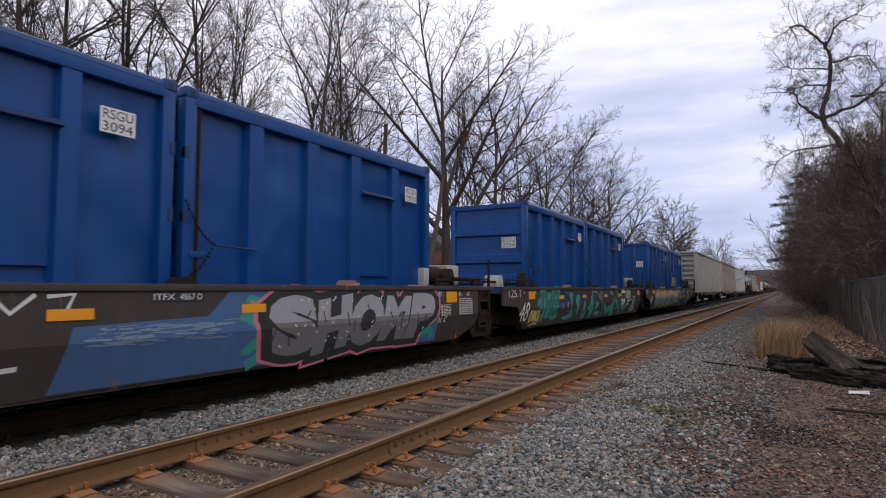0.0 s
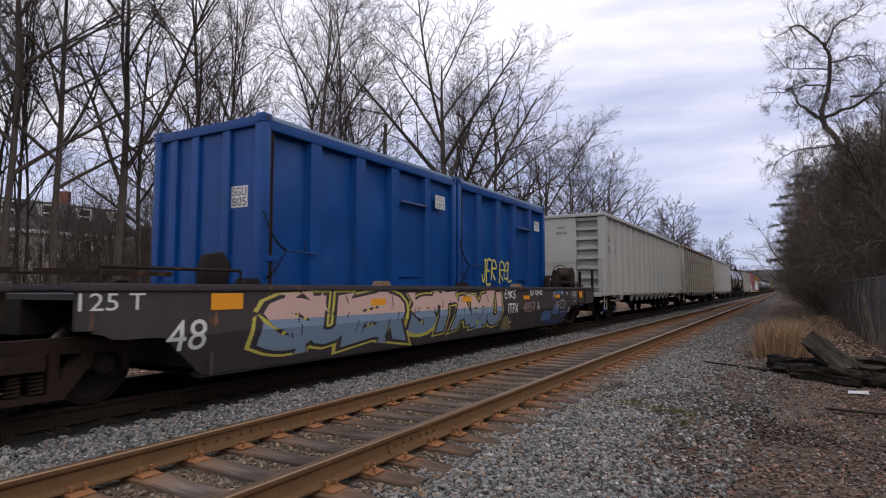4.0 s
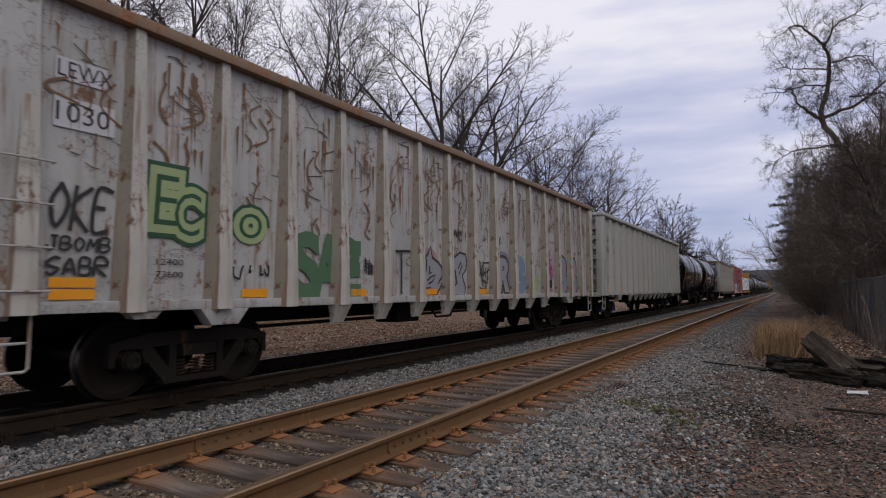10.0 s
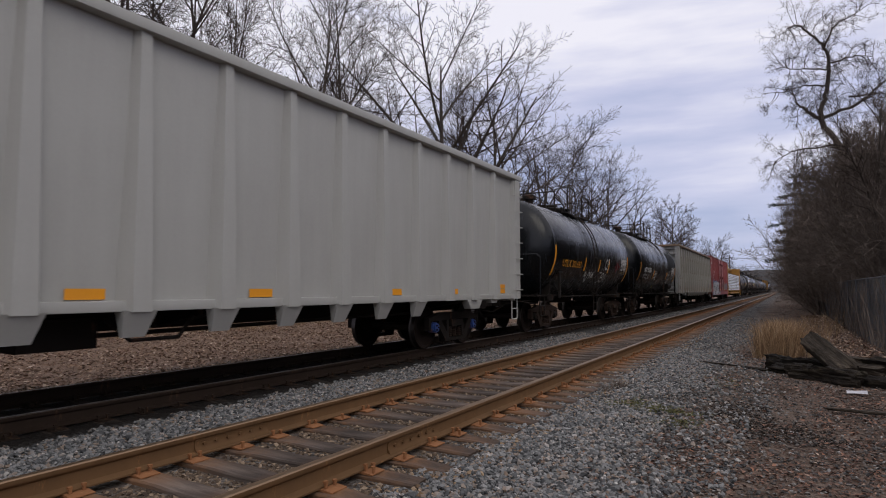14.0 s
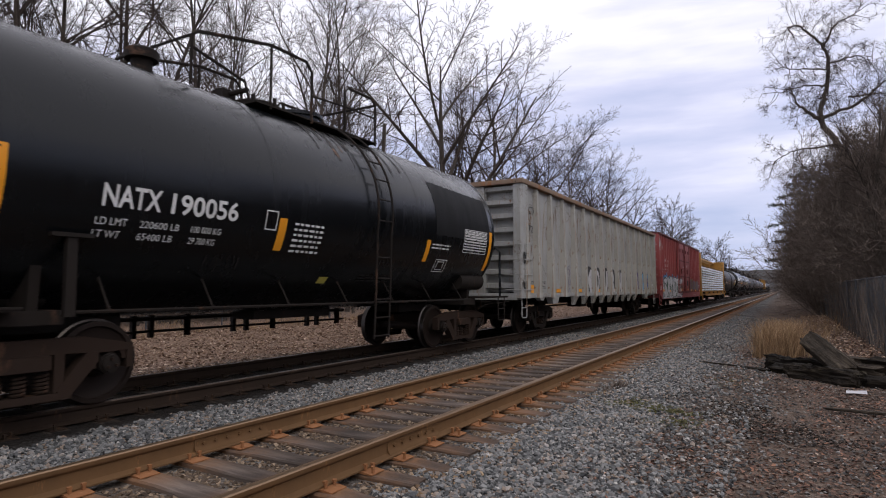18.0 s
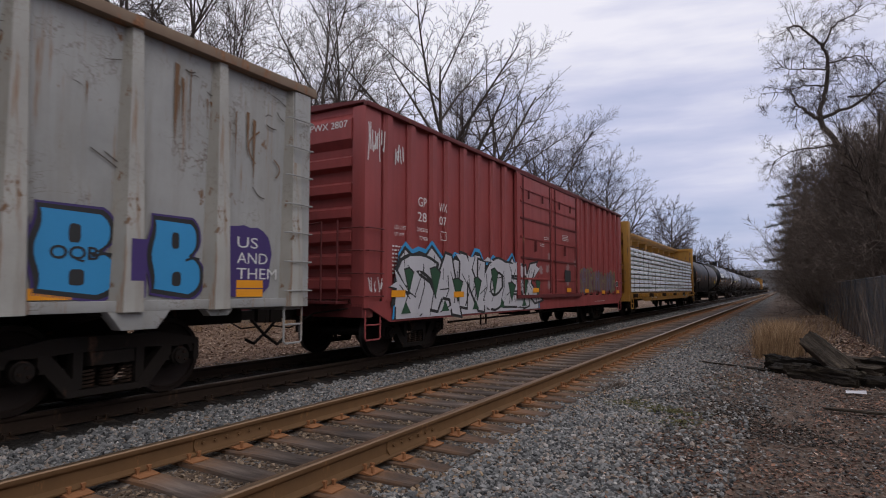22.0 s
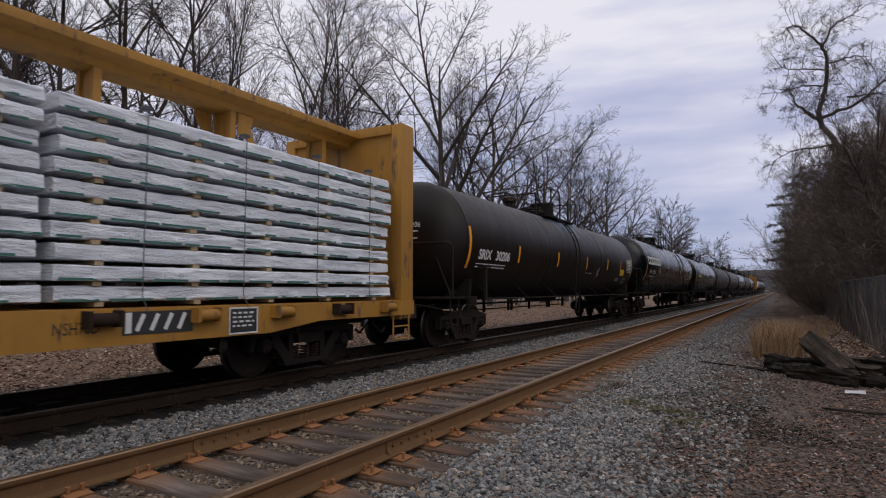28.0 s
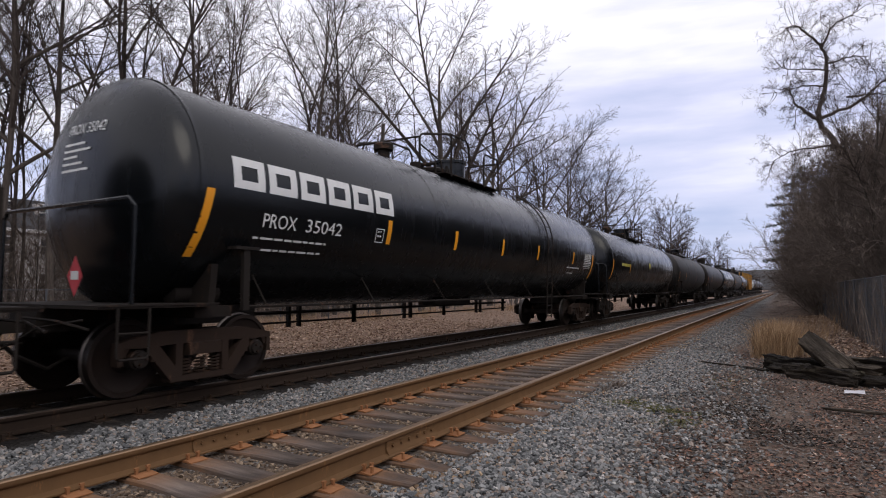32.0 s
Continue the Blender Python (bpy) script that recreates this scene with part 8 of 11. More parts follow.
for e, sgn in ((0.0, 1), (CB_L, -1)):
    X = lambda d: e + sgn * d
    bx = lambda a, b, y0, y1, z0, z1: Geo().box(min(X(a), X(b)), max(X(a), X(b)), y0, y1, z0, z1)
    part("bulkhead_sheet", bx(0.30, 0.36, -1.38, 1.38, 1.07, 4.28), YELLOW, cb)
    for s in (-1, 1):
        part("bulkhead_post", bx(0.02, 0.42, min(s * 1.22, s * 1.46), max(s * 1.22, s * 1.46), 0.72, 4.36), YELLOW, cb, bevel=0.02)
    part("bulkhead_cap", bx(0.02, 0.44, -1.22, 1.22, 4.18, 4.36), YELLOW, cb, bevel=0.015)
    for z in (1.5, 2.25, 2.95, 3.6):
        part("bulkhead_rib", bx(0.10, 0.30, -1.22, 1.22, z - 0.09, z + 0.09), YELLOW, cb, bevel=0.01)
    for y in (-0.35, 0.45):
        part("bulkhead_stiffener", bx(0.03, 0.30, y - 0.07, y + 0.07, 1.07, 4.18), YELLOW, cb, bevel=0.01)
    for s in (-1, 1):
        part("corner_gusset", Geo().prism([(s * 1.22, 4.18), (s * 0.85, 4.18), (s * 1.22, 3.8)][::s], "x", min(X(0.04), X(0.08)), max(X(0.04), X(0.08))), YELLOW, cb)
    rm = rung_mesh(0.4, YELLOW)
    for k in range(8):
        part("grab_iron", rm, parent=cb, at=pose(X(0.02), 1.15 * sgn, 1.15 + k * 0.38, 0, 0, -90 * sgn))
        if k < 4:
            part("grab_iron", rm, parent=cb, at=pose(X(0.02), -0.85 * sgn, 1.15 + k * 0.38, 0, 0, -90 * sgn))
    part("end_rail", Geo().tube([(X(0.05), 1.2, 2.25), (X(-0.12), 1.2, 2.25), (X(-0.12), -1.2, 2.35), (X(0.05), -1.2, 2.35)], 0.016, 6), YELLOW, cb)
    part("end_sill", bx(-0.1, 0.4, -1.46, 1.46, 0.72, 0.99), YELLOW if sgn > 0 else BROWN_STEEL, cb)
    part("stirrup_step", stirrup_mesh(YELLOW, 0.45, 0.5), parent=cb, at=pose(X(0.45), -1.48, 0.38))
    part("coupler", COUPLER, parent=cb, at=pose(e, 0, 0, 0, 0, 0 if sgn > 0 else 180))
    bogie(cb, X(2.45), "dark", "dark")
brake_wheel(cb, -0.2, 0.55, 1.85, STEEL)
rng = random.Random(80)
g = Geo()
fitted_end(g, "TTZX 86", -0.55, -1.18, 3.30, 3.42, 0.098)
fitted(g, "NSH76D", 15.57, 16.02, 0.82, 0.94, -1.474)
decal(cb, "lettering", g, BLACK, "black lettering")
g = Geo()
fitted(g, "TTZX", 4.90, 5.35, 0.80, 0.96, -1.474)
fitted(g, "867062", 5.75, 6.5, 0.80, 0.96, -1.474)
for a, b, c, d in ((17.64, 18.11, 0.70, 0.72), (17.64, 18.11, 1.02, 1.04), (17.64, 17.66, 0.70, 1.04), (18.09, 18.11, 0.70, 1.04)):
    patch(g, a, b, c, d, -1.482)
bars(g, 17.7, 18.05, 0.76, 0.98, -1.482, 4, rng)
decal(cb, "lettering", g, WHITE, "white lettering and data box")
decal(cb, "data_panel", patch(Geo(), 17.64, 18.11, 0.70, 1.04, -1.478), BLACK, "black data panel with white frame")
g = Geo()
patch(g, 16.29, 16.36, 0.80, 1.02, -1.478)
for k in range(4):
    ribbon(g, [(16.42 + 0.17 * k, 0.82), (16.50 + 0.17 * k, 1.0)], 0.05, -1.478)
decal(cb, "emblem", g, WHITE, "worn white striped emblem")
decal(cb, "emblem_panel", patch(Geo(), 16.26, 17.12, 0.78, 1.03, -1.4755), BLACK)


SPACER = Geo().box(-0.045, 0.045, -0.55, 0.55, -0.02, 0.03).mesh("spacer", LUMBER)


def bundle(x0, x1, y0, y1, z0, z1, seed):
    """A stack of boards in a wrinkled white wrapper, strapped and laid on spacers."""
    rng = random.Random(seed)
    b = rolling("lumber_bundle", "lumber bundle in wrinkled grey-white wrap, strapped, on spacer sticks", "lumber bundle", 174.25 + x0, "lumber bundles")
    L = x1 - x0
    g = Geo()
    n = 96
    ny = y0 if y0 < 0 else y1
    o = -1 if y0 < 0 else 1
    far_y = y1 if y0 < 0 else y0
    h = z1 - z0
    # the outer face has several rows, so that the wrap can crease and sag over the boards' lower edge
    prof = [(far_y, z0 + 0.03), (far_y, z1), (ny - o * 0.03, z1 + 0.004), (ny, z1 - 0.018), (ny + o * 0.004, z0 + h * 0.72), (ny, z0 + h * 0.50), (ny + o * 0.006, z0 + h * 0.30), (ny, z0 + 0.035), (ny - o * 0.05, z0 + 0.03)]
    v = []
    for i in range(n + 1):
        x = L * i / n
        for j, (y, z) in enumerate(prof):
            w = noise.noise((x * 3.1 + seed, j * 0.9, seed * 0.7)) + 0.7 * noise.noise((x * 9 + seed, j * 1.7, 3.3))
            m = 1 if 2 <= j <= 7 else 0
            v.append((x, y + m * 0.020 * w, z + m * (0.009 if j < 4 else 0.016 if j > 5 else 0.008) * noise.noise((x * 2.0, seed * 1.7, j * 0.8)) + (0.010 * noise.noise((x * 11, seed * 2.1, j)) if m else 0)))
    k = len(prof)
    f = [(i * k + j, i * k + (j + 1) % k, (i + 1) * k + (j + 1) % k, (i + 1) * k + j) for i in range(n) for j in range(k)]
    f += [tuple(range(k - 1, -1, -1)), tuple(range(n * k, n * k + k))]
    if o < 0:
        f = [q[::-1] for q in f]
    part("wrapper", g.add(v, f), WRAP, b, "wrinkled grey-white plastic wrap")
    near = y0 < 0
    yf = y0 - 0.016 if near else y1 + 0.016
    for q in range(5):
        x = L * (0.08 + 0.21 * q)
        part("spacer", SPACER, parent=b, at=(x, (y0 + y1) / 2, z0), label="raw wooden spacer stick")
    if rng.random() < 0.8:
        gr = Geo()
        x = 0.05
        while x < L - 0.2:
            w = rng.uniform(0.1, 0.6)
            gr.box(x, min(L, x + w), yf + 0.002, yf + 0.005, z0 + 0.035, z0 + 0.06) if near else None
            x += w + rng.uniform(0.03, 0.3)
        if near:
            tagged(part("print_band", gr, WRAPGREEN, b, "dark green printed edge"), kind="stuff")
    return b


rng = random.Random(81)
for si, (a, b_) in enumerate(((0.56, 5.60), (5.68, 10.55), (10.63, 15.48), (15.56, 21.25))):
    for k in range(10):
        z = 1.11 + 0.213 * k
        da, db = rng.uniform(-0.03, 0.05), rng.uniform(-0.09, 0.02)
        bundle(a + da, b_ + db, -1.40 + rng.uniform(-0.03, 0.03), -0.27, z, z + 0.188, si * 20 + k)
        bundle(a + da, b_ + db, 0.27, 1.40, z, z + 0.188, 100 + si * 20 + k)
for x in (1.2, 2.3, 3.4, 4.6, 6.4, 8.0, 9.5, 11.5, 13.0, 14.6, 16.5, 17.9, 19.3, 20.6):
    part("tie_down_cable", Geo().tube([(x, -1.54, 1.03), (x, -1.435, 1.2), (x, -1.435, 3.26), (x + 0.02, -1.40, 3.275), (x + 0.02, -0.3, 3.27)], 0.006, 5).box(x - 0.05, x + 0.05, -1.44, -1.34, 3.27, 3.31), WIRE, cb, "thin steel tie-down cable with corner guard")

g = Geo()
fitted_end(g, "TTZX 867", 0.25, -0.95, 3.50, 3.66, 0.095)
for k in range(3):
    bw = 0.9 - 0.1 * k
    g.cut().add([(0.095, 0.2, 2.86 + 0.06 * k), (0.095, 0.2 - bw, 2.86 + 0.06 * k), (0.095, 0.2 - bw, 2.89 + 0.06 * k), (0.095, 0.2, 2.89 + 0.06 * k)], [(0, 1, 2, 3)])
decal(cb, "lettering", g, BLACK, "black car number on the bulkhead")

# ---- tank cars ----


def tank_car(a, b, R, zc, mat, label, inset=0.9, tone="dark", turning=True, ladder=None, platform="rail", fine=True):
    """A horizontal tank with dished heads on two bogies, with its platform, railings, ladders and underframe."""
    car = rolling("tank_car", label, "tank car", a, "tank cars")
    L = b - a
    n = 48 if fine else 24
    prof = []
    for i in range(9):
        t = i / 8 * math.pi / 2
        prof.append((0.42 - 0.66 * math.cos(t), max(0.002, R * math.sin(t))))
    body = prof + [(0.42 + (L - 0.84) * k, R) for k in (0.25, 0.5, 0.75)] + [(L - x, r) for x, r in prof[::-1]]
    part("tank", Geo().lathe(body, "x", n, (0, 0, zc)), mat, car)
    for x in (0.42, L * 0.335, L * 0.665, L - 0.42):
        part("weld_band", Geo().lathe([(x - 0.03, R), (x - 0.025, R + 0.006), (x + 0.025, R + 0.006), (x + 0.03, R)], "x", n, (0, 0, zc)), mat, car)
    ends = ((0.0, 1), (L, -1))
    for e, sgn in ends:
        X = lambda d: e + sgn * d
        bx = lambda p, q, y0, y1, z0, z1: Geo().box(min(X(p), X(q)), max(X(p), X(q)), y0, y1, z0, z1)
        part("stub_sill", bx(-0.75, 2.4, -0.3, 0.3, 0.78, 1.08), STEEL, car)
        part("saddle", bx(inset - 0.28, inset + 0.28, -1.25, 1.25, 0.92, 1.06).prism([(-1.2, 1.06), (1.2, 1.06), (1.25, zc - R * 0.62), (-1.25, zc - R * 0.62)], "x", X(inset) - 0.05, X(inset) + 0.05), STEEL, car)
        part("end_platform", bx(-0.75, 0.75, -1.46, 1.46, 1.06, 1.10), STEEL, car, "narrow end platform")
        part("platform_edge", bx(-0.75, 0.75, -1.475, -1.455, 1.085, 1.105), STEEL, car)
        g = Geo().tube([(X(-0.36), -1.42, 1.1), (X(-0.36), -1.42, 2.18), (X(-0.36), -1.32, 2.28), (X(-0.36), 1.32, 2.28), (X(-0.36), 1.42, 2.18), (X(-0.36), 1.42, 1.1)], 0.027, 8)
        part("end_railing", g, STEEL if mat is not TANK else TANK, car, "bent pipe railing across the end")
        part("coupler", COUPLER, parent=car, at=pose(X(-0.72), 0, 0, 0, 0, 0 if sgn > 0 else 180))
        part("stirrup_step", stirrup_mesh(STEEL, 0.55, 0.36), parent=car, at=pose(X(-0.35), -1.46, 0.52))
        if fine:
            part("uncoupling_lever", Geo().tube([(X(-0.80), -1.40, 0.86), (X(-0.86), -0.9, 0.94), (X(-0.84), -0.2, 0.96)], 0.016, 5), STEEL, car)
            part("brake_cylinder", Geo().lathe([(X(0.9) - 0.35, 0.001), (X(0.9) - 0.34, 0.14), (X(0.9) + 0.34, 0.14), (X(0.9) + 0.35, 0.001)], "x", 12, (0, -0.75, 1.22)), STEEL, car)
        bogie(car, X(inset), tone, "dark", turning)
    part("side_ladder_post", Geo().box(1.10, 1.20, -1.50, -1.44, 1.0, 1.78).box(0.95, 1.35, -1.52, -1.36, 1.78, 1.82), STEEL, car)
    for s in (-1, 1):
        g = Geo().tube([(1.2, s * 1.40, 1.04), (L - 1.2, s * 1.40, 1.04)], 0.02, 6)
        for k in range(7):
            x = 1.6 + (L - 3.2) * k / 6
            g.tube([(x, s * 1.40, 1.04), (x, s * (R * 0.72), zc - R * 0.70)], 0.014, 5)
        part("side_handrail", g, STEEL, car)
    g = Geo().tube([(2.4, 1.25, 0.60), (L - 2.4, 1.25, 0.60)], 0.022, 6).tube([(2.4, 1.25, 0.80), (L - 2.4, 1.25, 0.80)], 0.036, 6)
    for k in range(7):
        x = 2.6 + (L - 5.2) * k / 6
        for dx in (0.0, 0.30 if k % 2 else 0.0):
            g.box(x + dx - 0.035, x + dx + 0.035, 1.22, 1.30, 0.50, zc - R * 0.74)
    part("brake_pipe", g, STEEL, car)
    part("bottom_outlet", Geo().box(L / 2 - 0.9, L / 2 + 0.9, -0.25, 0.25, zc - R - 0.12, zc - R + 0.1), STEEL, car)
    top = zc + R
    for y0, y1 in ((-0.86, -0.52), (0.52, 0.86)):
        part("walkway", Geo().box(L / 2 - 1.5, L / 2 + 1.5, y0, y1, top - 0.12, top - 0.095), STEEL, car, "narrow grated walkway")
    part("valve_housing", dome_geo(L / 2 + 0.25, top, 0.34 if R < 1.58 else 0.05), STEEL if mat is TANK_BROWN else TANK, car, "round valve housing")
    part("manway", manway_geo(L / 2 - 0.75, top), STEEL, car, "bolted manway cover")
    if fine:
        part("vent", Geo().lathe([(0, 0.001), (0.0, 0.14), (0.30, 0.14), (0.30, 0.22), (0.42, 0.22), (0.46, 0.16), (0.46, 0.001)], "x", 14).mesh("vent", STEEL), parent=car, label="small pressure vent", at=pose(L / 2 - 2.75, 0, top - 0.06, 0, -90, 0))
    g = Geo()
    m = L / 2
    for y in (-0.84, 0.84):
        g.tube([(m - 2.6, y, top - 0.18), (m - 2.6, y, top + 0.48), (m - 2.5, y, top + 0.56), (m - 1.2, y, top + 0.84), (m - 0.45, y, top + 0.84), (m - 0.30, y, top + 0.70), (m - 0.30, y, top - 0.16)], 0.026, 6)
        g.tube([(m - 2.6, y, top + 0.32), (m - 1.7, y, top + 0.12), (m - 1.62, y, top - 0.12)], 0.022, 6)
        g.tube([(m - 1.2, y, top + 0.84), (m - 1.2, y, top - 0.16)], 0.024, 6)
        g.tube([(m + 0.55, y, top - 0.16), (m + 0.55, y, top + 0.62), (m + 0.65, y, top + 0.72), (m + 1.35, y, top + 0.72), (m + 1.45, y, top + 0.60), (m + 1.45, y, top - 0.16)], 0.026, 6)
        g.tube([(m - 0.30, y, top + 0.30), (m + 0.55, y, top + 0.36), (m + 1.45, y, top + 0.36)], 0.018, 5)
    for x, z in ((m - 2.6, 0.48), (m + 1.45, 0.62)):
        g.tube([(x, -0.84, top + z), (x, 0.84, top + z)], 0.022, 6)
    part("platform_railing", g, STEEL, car, "black railing round the platform")
    if ladder is not None:
        g = Geo()
        pts = [(math.radians(q)) for q in range(112, 196, 6)]
        for dx in (-0.2, 0.2):
            line = [(ladder + dx, (R + 0.10) * math.cos(q), zc + (R + 0.10) * math.sin(q)) for q in pts]
            line += [(ladder + dx, -R - 0.05, 1.2), (ladder + dx, -R - 0.02, 0.45)]
            g.tube(line, 0.02, 5)
        for q in pts[::2]:
            g.tube([(ladder - 0.2, (R + 0.10) * math.cos(q), zc + (R + 0.10) * math.sin(q)), (ladder + 0.2, (R + 0.10) * math.cos(q), zc + (R + 0.10) * math.sin(q))], 0.014, 5)
        for z in (0.5, 0.8, 1.1, 1.45, 1.8):
            g.tube([(ladder - 0.2, -R - 0.05, z), (ladder + 0.2, -R - 0.05, z)], 0.014, 5)
        part("ladder", g, STEEL, car)
    return car


def dome_geo(x, top, tall=0.0):
    g = Geo()
    n = 20
    ring = [(0.40, -0.1), (0.40, 0.12 + tall), (0.45, 0.12 + tall), (0.45, 0.18 + tall), (0.36, 0.21 + tall), (0.001, 0.22 + tall)]
    v = [(x + r * math.cos(2 * math.pi * k / n), r * math.sin(2 * math.pi * k / n), top + h) for r, h in ring for k in range(n)]
    f = [(i * n + k, i * n + (k + 1) % n, (i + 1) * n + (k + 1) % n, (i + 1) * n + k) for i in range(len(ring) - 1) for k in range(n)]
    g.add(v, f)
    for k in range(3):
        g.box(x + 0.8 + 0.25 * k, x + 0.95 + 0.25 * k, -0.1, 0.1, top - 0.05, top + 0.2)
    return g


def manway_geo(x, top):
    """A low round hatch with a ring of eye bolts and a hinge."""
    g = Geo()
    n = 18
    ring = [(0.36, -0.10), (0.36, 0.06), (0.42, 0.06), (0.42, 0.13), (0.34, 0.17), (0.001, 0.20)]
    v = [(x + r * math.cos(2 * math.pi * k / n), r * math.sin(2 * math.pi * k / n), top + h) for r, h in ring for k in range(n)]
    g.add(v, [(i * n + k, i * n + (k + 1) % n, (i + 1) * n + (k + 1) % n, (i + 1) * n + k) for i in range(len(ring) - 1) for k in range(n)])
    for k in range(8):
        a = k * math.pi / 4
        g.tube([(x + 0.46 * math.cos(a), 0.46 * math.sin(a), top - 0.02), (x + 0.46 * math.cos(a), 0.46 * math.sin(a), top + 0.20)], 0.035, 6)
    g.box(x - 0.75, x - 0.50, -0.12, 0.12, top - 0.05, top + 0.22)
    g.tube([(x - 0.6, -0.5, top + 0.16), (x - 0.6, 0.5, top + 0.16)], 0.04, 6)
    return g


def runs(car, R, zc, x0, x1, count, mat, seed):
    """Spills that have run down from the top of a tank."""
    rng = random.Random(seed)
    g = Geo()
    for k in range(count):
        x, w = rng.uniform(x0, x1), rng.uniform(0.01, 0.07)
        patch(g, x, x + w, zc + R * rng.uniform(0.45, 0.85), zc + R * rng.uniform(0.93, 0.985), 0)
        g.hold = True
    tagged(decal(car, "stain", wrap(g, R, zc, 0.003), mat, "pale runs of a dried spill"), kind="stuff")


def wrap(g, R, zc, lift=0.006):
    """Bend flat lettering round the tank's near side."""
    g.v = [(x, -math.sqrt(max(0.0001, (R + lift) ** 2 - (z - zc) ** 2)), z) for x, y, z in g.v]
    return g


def wrap_head(g, R, zc):
    """Bend lettering onto the dished head at the leading end."""
    out = []
    for x, y, z in g.v:
        r = min(0.999, math.hypot(y, z - zc) / R)
        out.append((0.42 - 0.66 * math.sqrt(1 - r * r) - 0.010, y, z))
    g.v = out
    return g


def strip(car, R, zc, x, w, z0, z1, lean=0.0):
    g = Geo()
    n = 8
    v = []
    for i in range(n + 1):
        z = z0 + (z1 - z0) * i / n
        v += [(x + lean * i / n, 0, z), (x + w + lean * i / n, 0, z)]
    g.add(v, [(2 * i, 2 * i + 1, 2 * i + 3, 2 * i + 2) for i in range(n)])
    decal(car, "reflector", wrap(g, R, zc), ORANGE, "amber reflective strip")


def hatch_table(g, x0, x1, z0, z1, rng):
    g.cut()
    g.hold = True
    for k in range(9):
        z = z0 + (z1 - z0) * k / 8
        patch(g, x0, x1, z - 0.006, z + 0.006, 0)
    for x in (x0, x0 + (x1 - x0) * 0.4, x0 + (x1 - x0) * 0.7, x1):
        patch(g, x - 0.006, x + 0.006, z0, z1, 0)
    bars(g, x0 + 0.03, x1 - 0.03, z0 + 0.02, z1 - 0.02, 0, 8, rng, 0.45)
    g.hold = False
    return g


def frame_box(g, x0, x1, z0, z1, w=0.016):
    g.cut()
    g.hold = True
    patch(g, x0, x1, z0, z0 + w, 0), patch(g, x0, x1, z1 - w, z1, 0)
    patch(g, x0, x0 + w, z0, z1, 0), patch(g, x1 - w, x1, z0, z1, 0)
    g.hold = False
    return g


rng = random.Random(90)
tank_a = tank_car(110.2, 120.6, 1.60, 2.50, TANK, "short black tank car with yellow figures and white tags", 0.95, "brown", ladder=4.5)
for x, z0, z1 in ((0.45, 1.7, 2.6), (3.6, 1.9, 2.35), (5.4, 1.9, 2.35), (6.72, 1.9, 2.35), (9.75, 1.6, 2.65)):
    strip(tank_a, 1.60, 2.50, x, 0.12, z0, z1)
g = Geo()
fitted(g, "UTLX 301693", 1.3, 3.2, 1.98, 2.2, 0)
decal(tank_a, "lettering", wrap(g, 1.60, 2.50), ORANGE, "yellow car number")
g = Geo()
scrawl(g, 3.9, 5.0, 1.5, 1.95, 0, rng, 7, 0.035)
hand(g, "ICe", 5.9, 6.85, 1.98, 2.42, 0, 0.03, 91)
hand(g, "TeA", 5.72, 6.85, 1.5, 1.9, 0, 0.03, 92)
hatch_table(g, 8.7, 9.6, 2.05, 2.5, rng)
decal(tank_a, "graffiti", wrap(g, 1.60, 2.50), WHITE, "white paint-marker tags")

g = Geo()
scrawl(g, 7.75, 8.45, 1.95, 2.42, 0, rng, 6, 0.018)
decal(tank_a, "graffiti", wrap(g, 1.60, 2.50), SIGNRED, "thin red marker tag")
g = Geo()
bars(g, 8.75, 9.5, 1.88, 1.98, 0, 2, rng)
bars(g, 8.8, 9.2, 2.56, 2.60, 0, 1, rng)
decal(tank_a, "lettering", wrap(g, 1.60, 2.50), OLDYELLOW, "small yellow print")

tank_b = tank_car(122.3, 133.3, 1.62, 2.53, TANK, "glossy black tank car with white lettering", 0.95, "brown", ladder=6.1)
for x, z0, z1 in ((0.36, 1.70, 2.56), (3.80, 1.80, 2.24), (7.65, 1.80, 2.22), (10.35, 1.70, 2.58)):
    strip(tank_b, 1.62, 2.53, x, 0.14, z0, z1)
g = Geo()
fitted(g, "NATX", 1.38, 2.02, 2.12, 2.34, 0, 0.02)
fitted(g, "190056", 2.16, 3.08, 2.12, 2.34, 0, 0.02)
for k, words in enumerate((("LD LMT", "220600 LB", "100 000 KG"), ("LT WT", "65400 LB", "29 700 KG"))):
    for w, (a, b) in zip(words, ((1.34, 1.68), (1.82, 2.30), (2.46, 2.88))):
        fitted(g, w, a, b - (0.05 if k else 0), 1.93 - 0.13 * k, 2.005 - 0.13 * k, 0)
frame_box(g, 3.55, 3.76, 2.06, 2.32)
bars(g, 4.1, 4.7, 1.75, 2.2, 0, 6, rng)
bars(g, 7.86, 8.58, 2.03, 2.16, 0, 2, rng)
frame_box(frame_box(g, 8.16, 8.62, 1.62, 1.87), 8.26, 8.52, 1.66, 1.83)
hatch_table(g, 9.14, 10.22, 2.06, 2.55, rng)
decal(tank_b, "lettering", wrap(g, 1.62, 2.53), WHITE, "white stencilled lettering")
g = Geo()
fitted_end(g, "NATX 190056", 0.35, -0.55, 3.05, 3.2, 0)
for k in range(5):
    g.add([(0, 0.3, 2.55 + 0.09 * k), (0, -0.35 + 0.1 * (k % 2), 2.55 + 0.09 * k), (0, -0.35 + 0.1 * (k % 2), 2.58 + 0.09 * k), (0, 0.3, 2.58 + 0.09 * k)], [(0, 1, 2, 3)])
decal(tank_b, "lettering", wrap_head(g, 1.62, 2.53), WHITE, "white lettering on the head")
